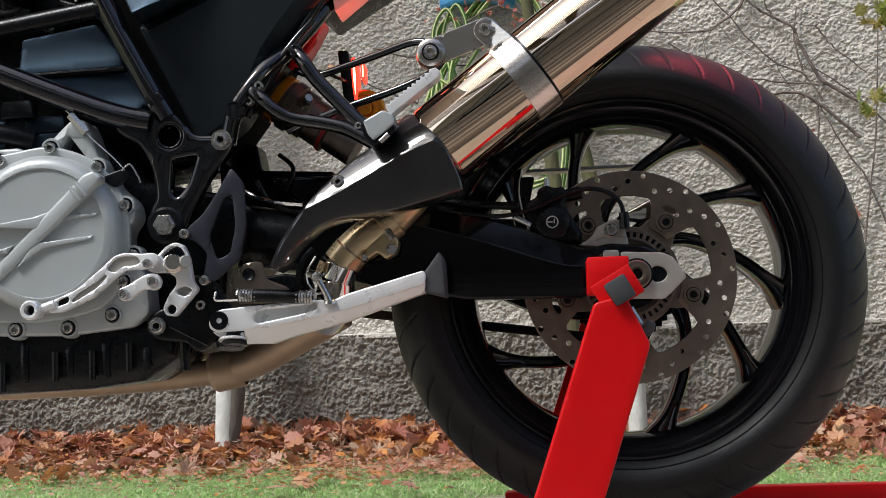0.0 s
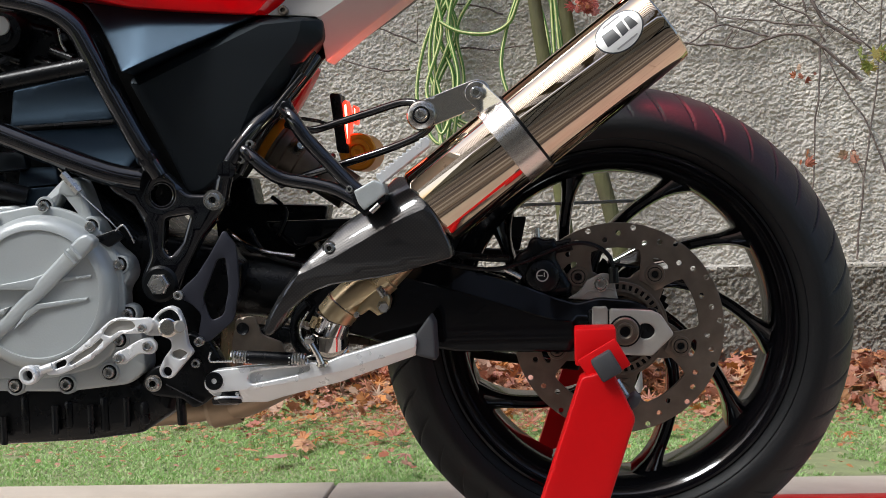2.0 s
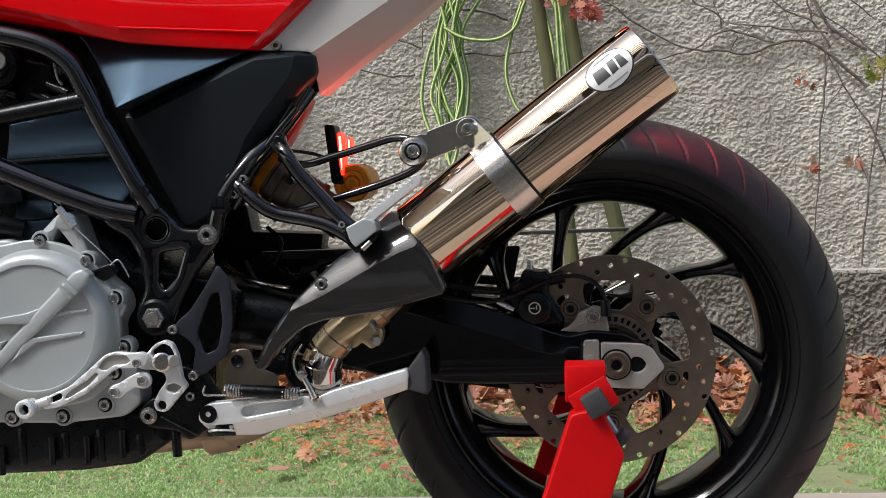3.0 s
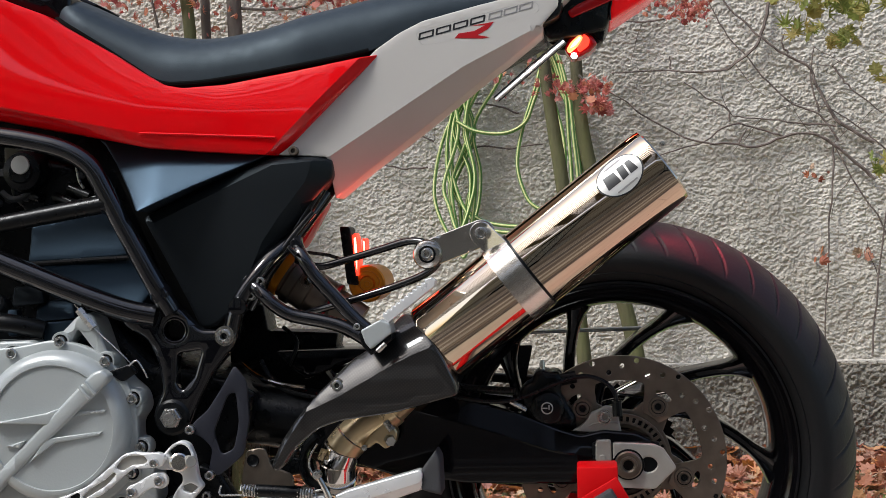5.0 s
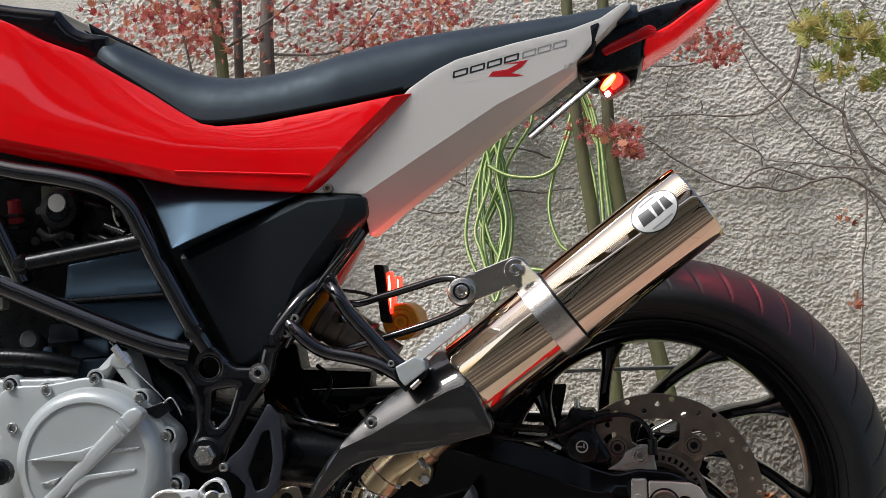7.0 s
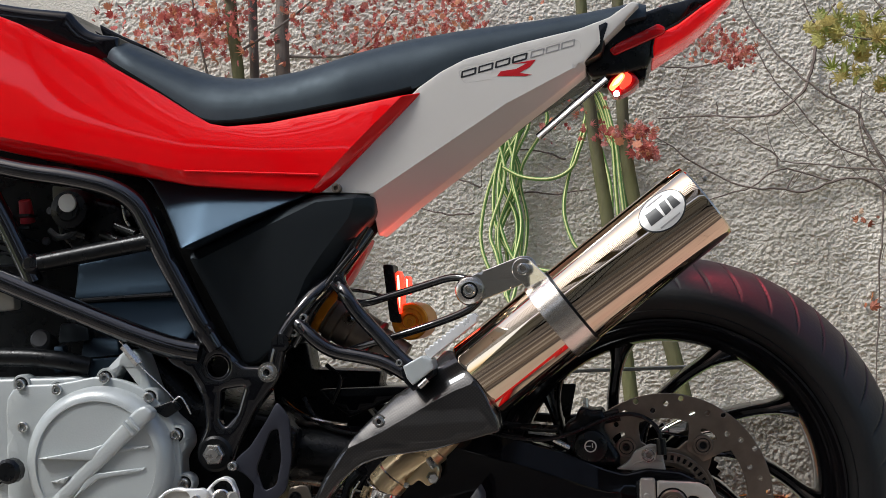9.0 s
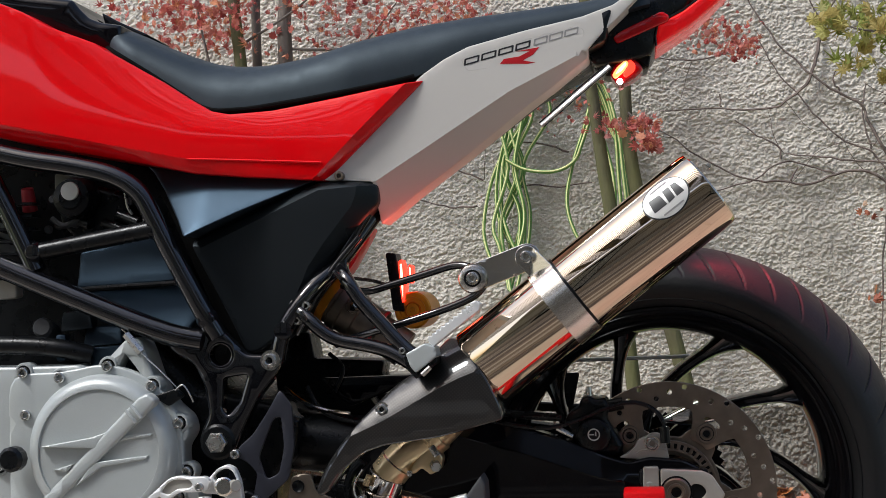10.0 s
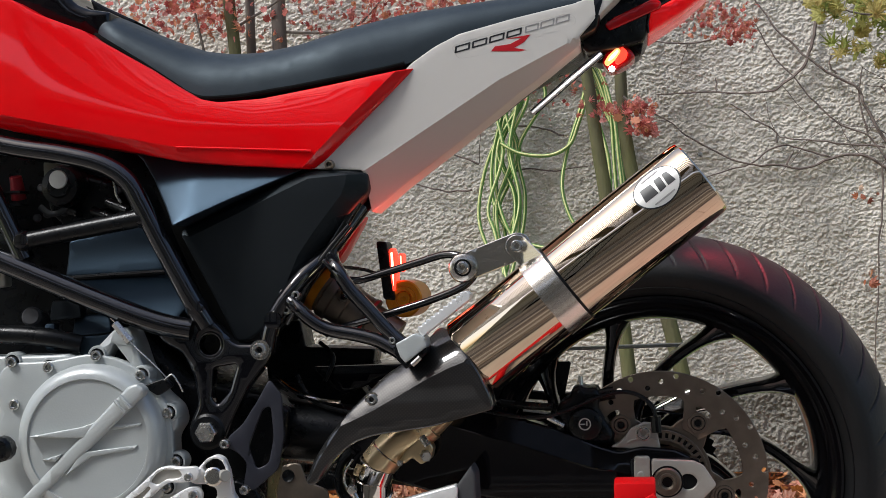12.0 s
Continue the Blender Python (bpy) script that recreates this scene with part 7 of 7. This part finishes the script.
# ---- the paddock stand ----
def paddock_stand():
    st = thing("paddock_stand", (-0.05, 0, 0), "red powder-coated paddock stand holding the rear axle up", "paddock stand")

    def arm(s, name):
        y = s * 0.27
        bm = plate([(-0.057, 0.297), (-0.022, 0.305), (0.004, 0.249), (-0.053, 0.08), (-0.07, 0.02), (-0.155, 0.02), (-0.131, 0.081)], -0.285, 0.04, r=0.003, corner=0.005)
        if s > 0:
            bmesh.ops.transform(bm, matrix=Matrix.Diagonal((1, -1, 1, 1)), verts=bm.verts[:])
        a = part("arm", bm, STAND_RED, st)
        part("cradle", box((-0.039, s * 0.235, 0.3285), (0.048, 0.05, 0.043), 0.003), STAND_RED, a)
        part("hook_plate", box((-0.03, s * 0.272, 0.312), (0.05, 0.004, 0.036), 0.002, Matrix.Rotation(radians(-30), 4, "Y")), STAND_RED, a)
        part("rubber_pad", box((-0.028, s * 0.285, 0.31), (0.026, 0.022, 0.028), 0.003, Matrix.Rotation(radians(-30), 4, "Y")), SOFT, a, "dark rubber support pad")
        part("clamp_bolt", tube([(-0.017, s * 0.262, 0.29), (0.0, s * 0.262, 0.262)], 0.005, 10, 1), BOLT, a)
        part("wing_knob", plate([(-0.016, 0.258), (0.004, 0.278), (0.012, 0.272), (0.008, 0.262), (-0.008, 0.25)], -0.275, 0.02, r=0.004), SOFT, a) if s < 0 else None
        part("base_rail", box((0.17, 0.25, 0.03), (0.7, 0.035, 0.026), 0.003), STAND_RED, a) if s > 0 else None
    arm(-1, "near")
    arm(1, "far")
    part("cross_bar", tube([(-0.11, -0.27, 0.04), (-0.11, 0.27, 0.04)], 0.016, 16, 1), STAND_RED, st)
    for s in (-1, 1):
        part("foot", box((-0.15, s * 0.25, 0.013), (0.04, 0.04, 0.026), 0.004), SOFT, st)


paddock_stand()


# ---- small lamps that the machine carries ----
def beam(name, at, to, energy, color, size, wide):
    l = new(name, bpy.data.lights.new(name, "SPOT"))
    l.data.energy, l.data.color, l.data.shadow_soft_size = energy, color, size
    l.data.spot_size, l.data.spot_blend = radians(wide), 0.8
    l.matrix_world = look(at, to)


beam("brake_light", (-0.05, -0.1, 0.855), (-0.2, -0.12, 0.84), 0.03, (1.0, 0.06, 0.04), 0.012, 80)
beam("tail_light", (0.13, -0.01, 0.95), (0.3, -0.04, 0.5), 8.0, (1.0, 0.08, 0.12), 0.05, 76)
beam("marker_light", (-0.325, -0.085, 0.605), (-0.27, -0.16, 0.8), 0.3, (1.0, 0.1, 0.07), 0.015, 130)


# ---- terrace tiles, each a piece ----
def tiles():
    bm = box((0, 0, -0.006), (1.194, 0.39, 0.012), 0.003)
    me = bpy.data.meshes.new("tile")
    for f in bm.faces:
        f.smooth = False
    bm.to_mesh(me)
    bm.free()
    me.materials.append(TILE)
    rng = random.Random(4)
    for i in range(-3, 3):
        for j in range(3):
            ob = linked("tile", me, terrace)
            ob.location = (0.121 + 1.2 * i + 0.6 * (j % 2), EDGE - 0.2 - 0.396 * j, rng.uniform(-0.0008, 0.0008))
            ob.rotation_euler = (rng.uniform(-.0015, .0015), rng.uniform(-.0015, .0015), 0)


tiles()
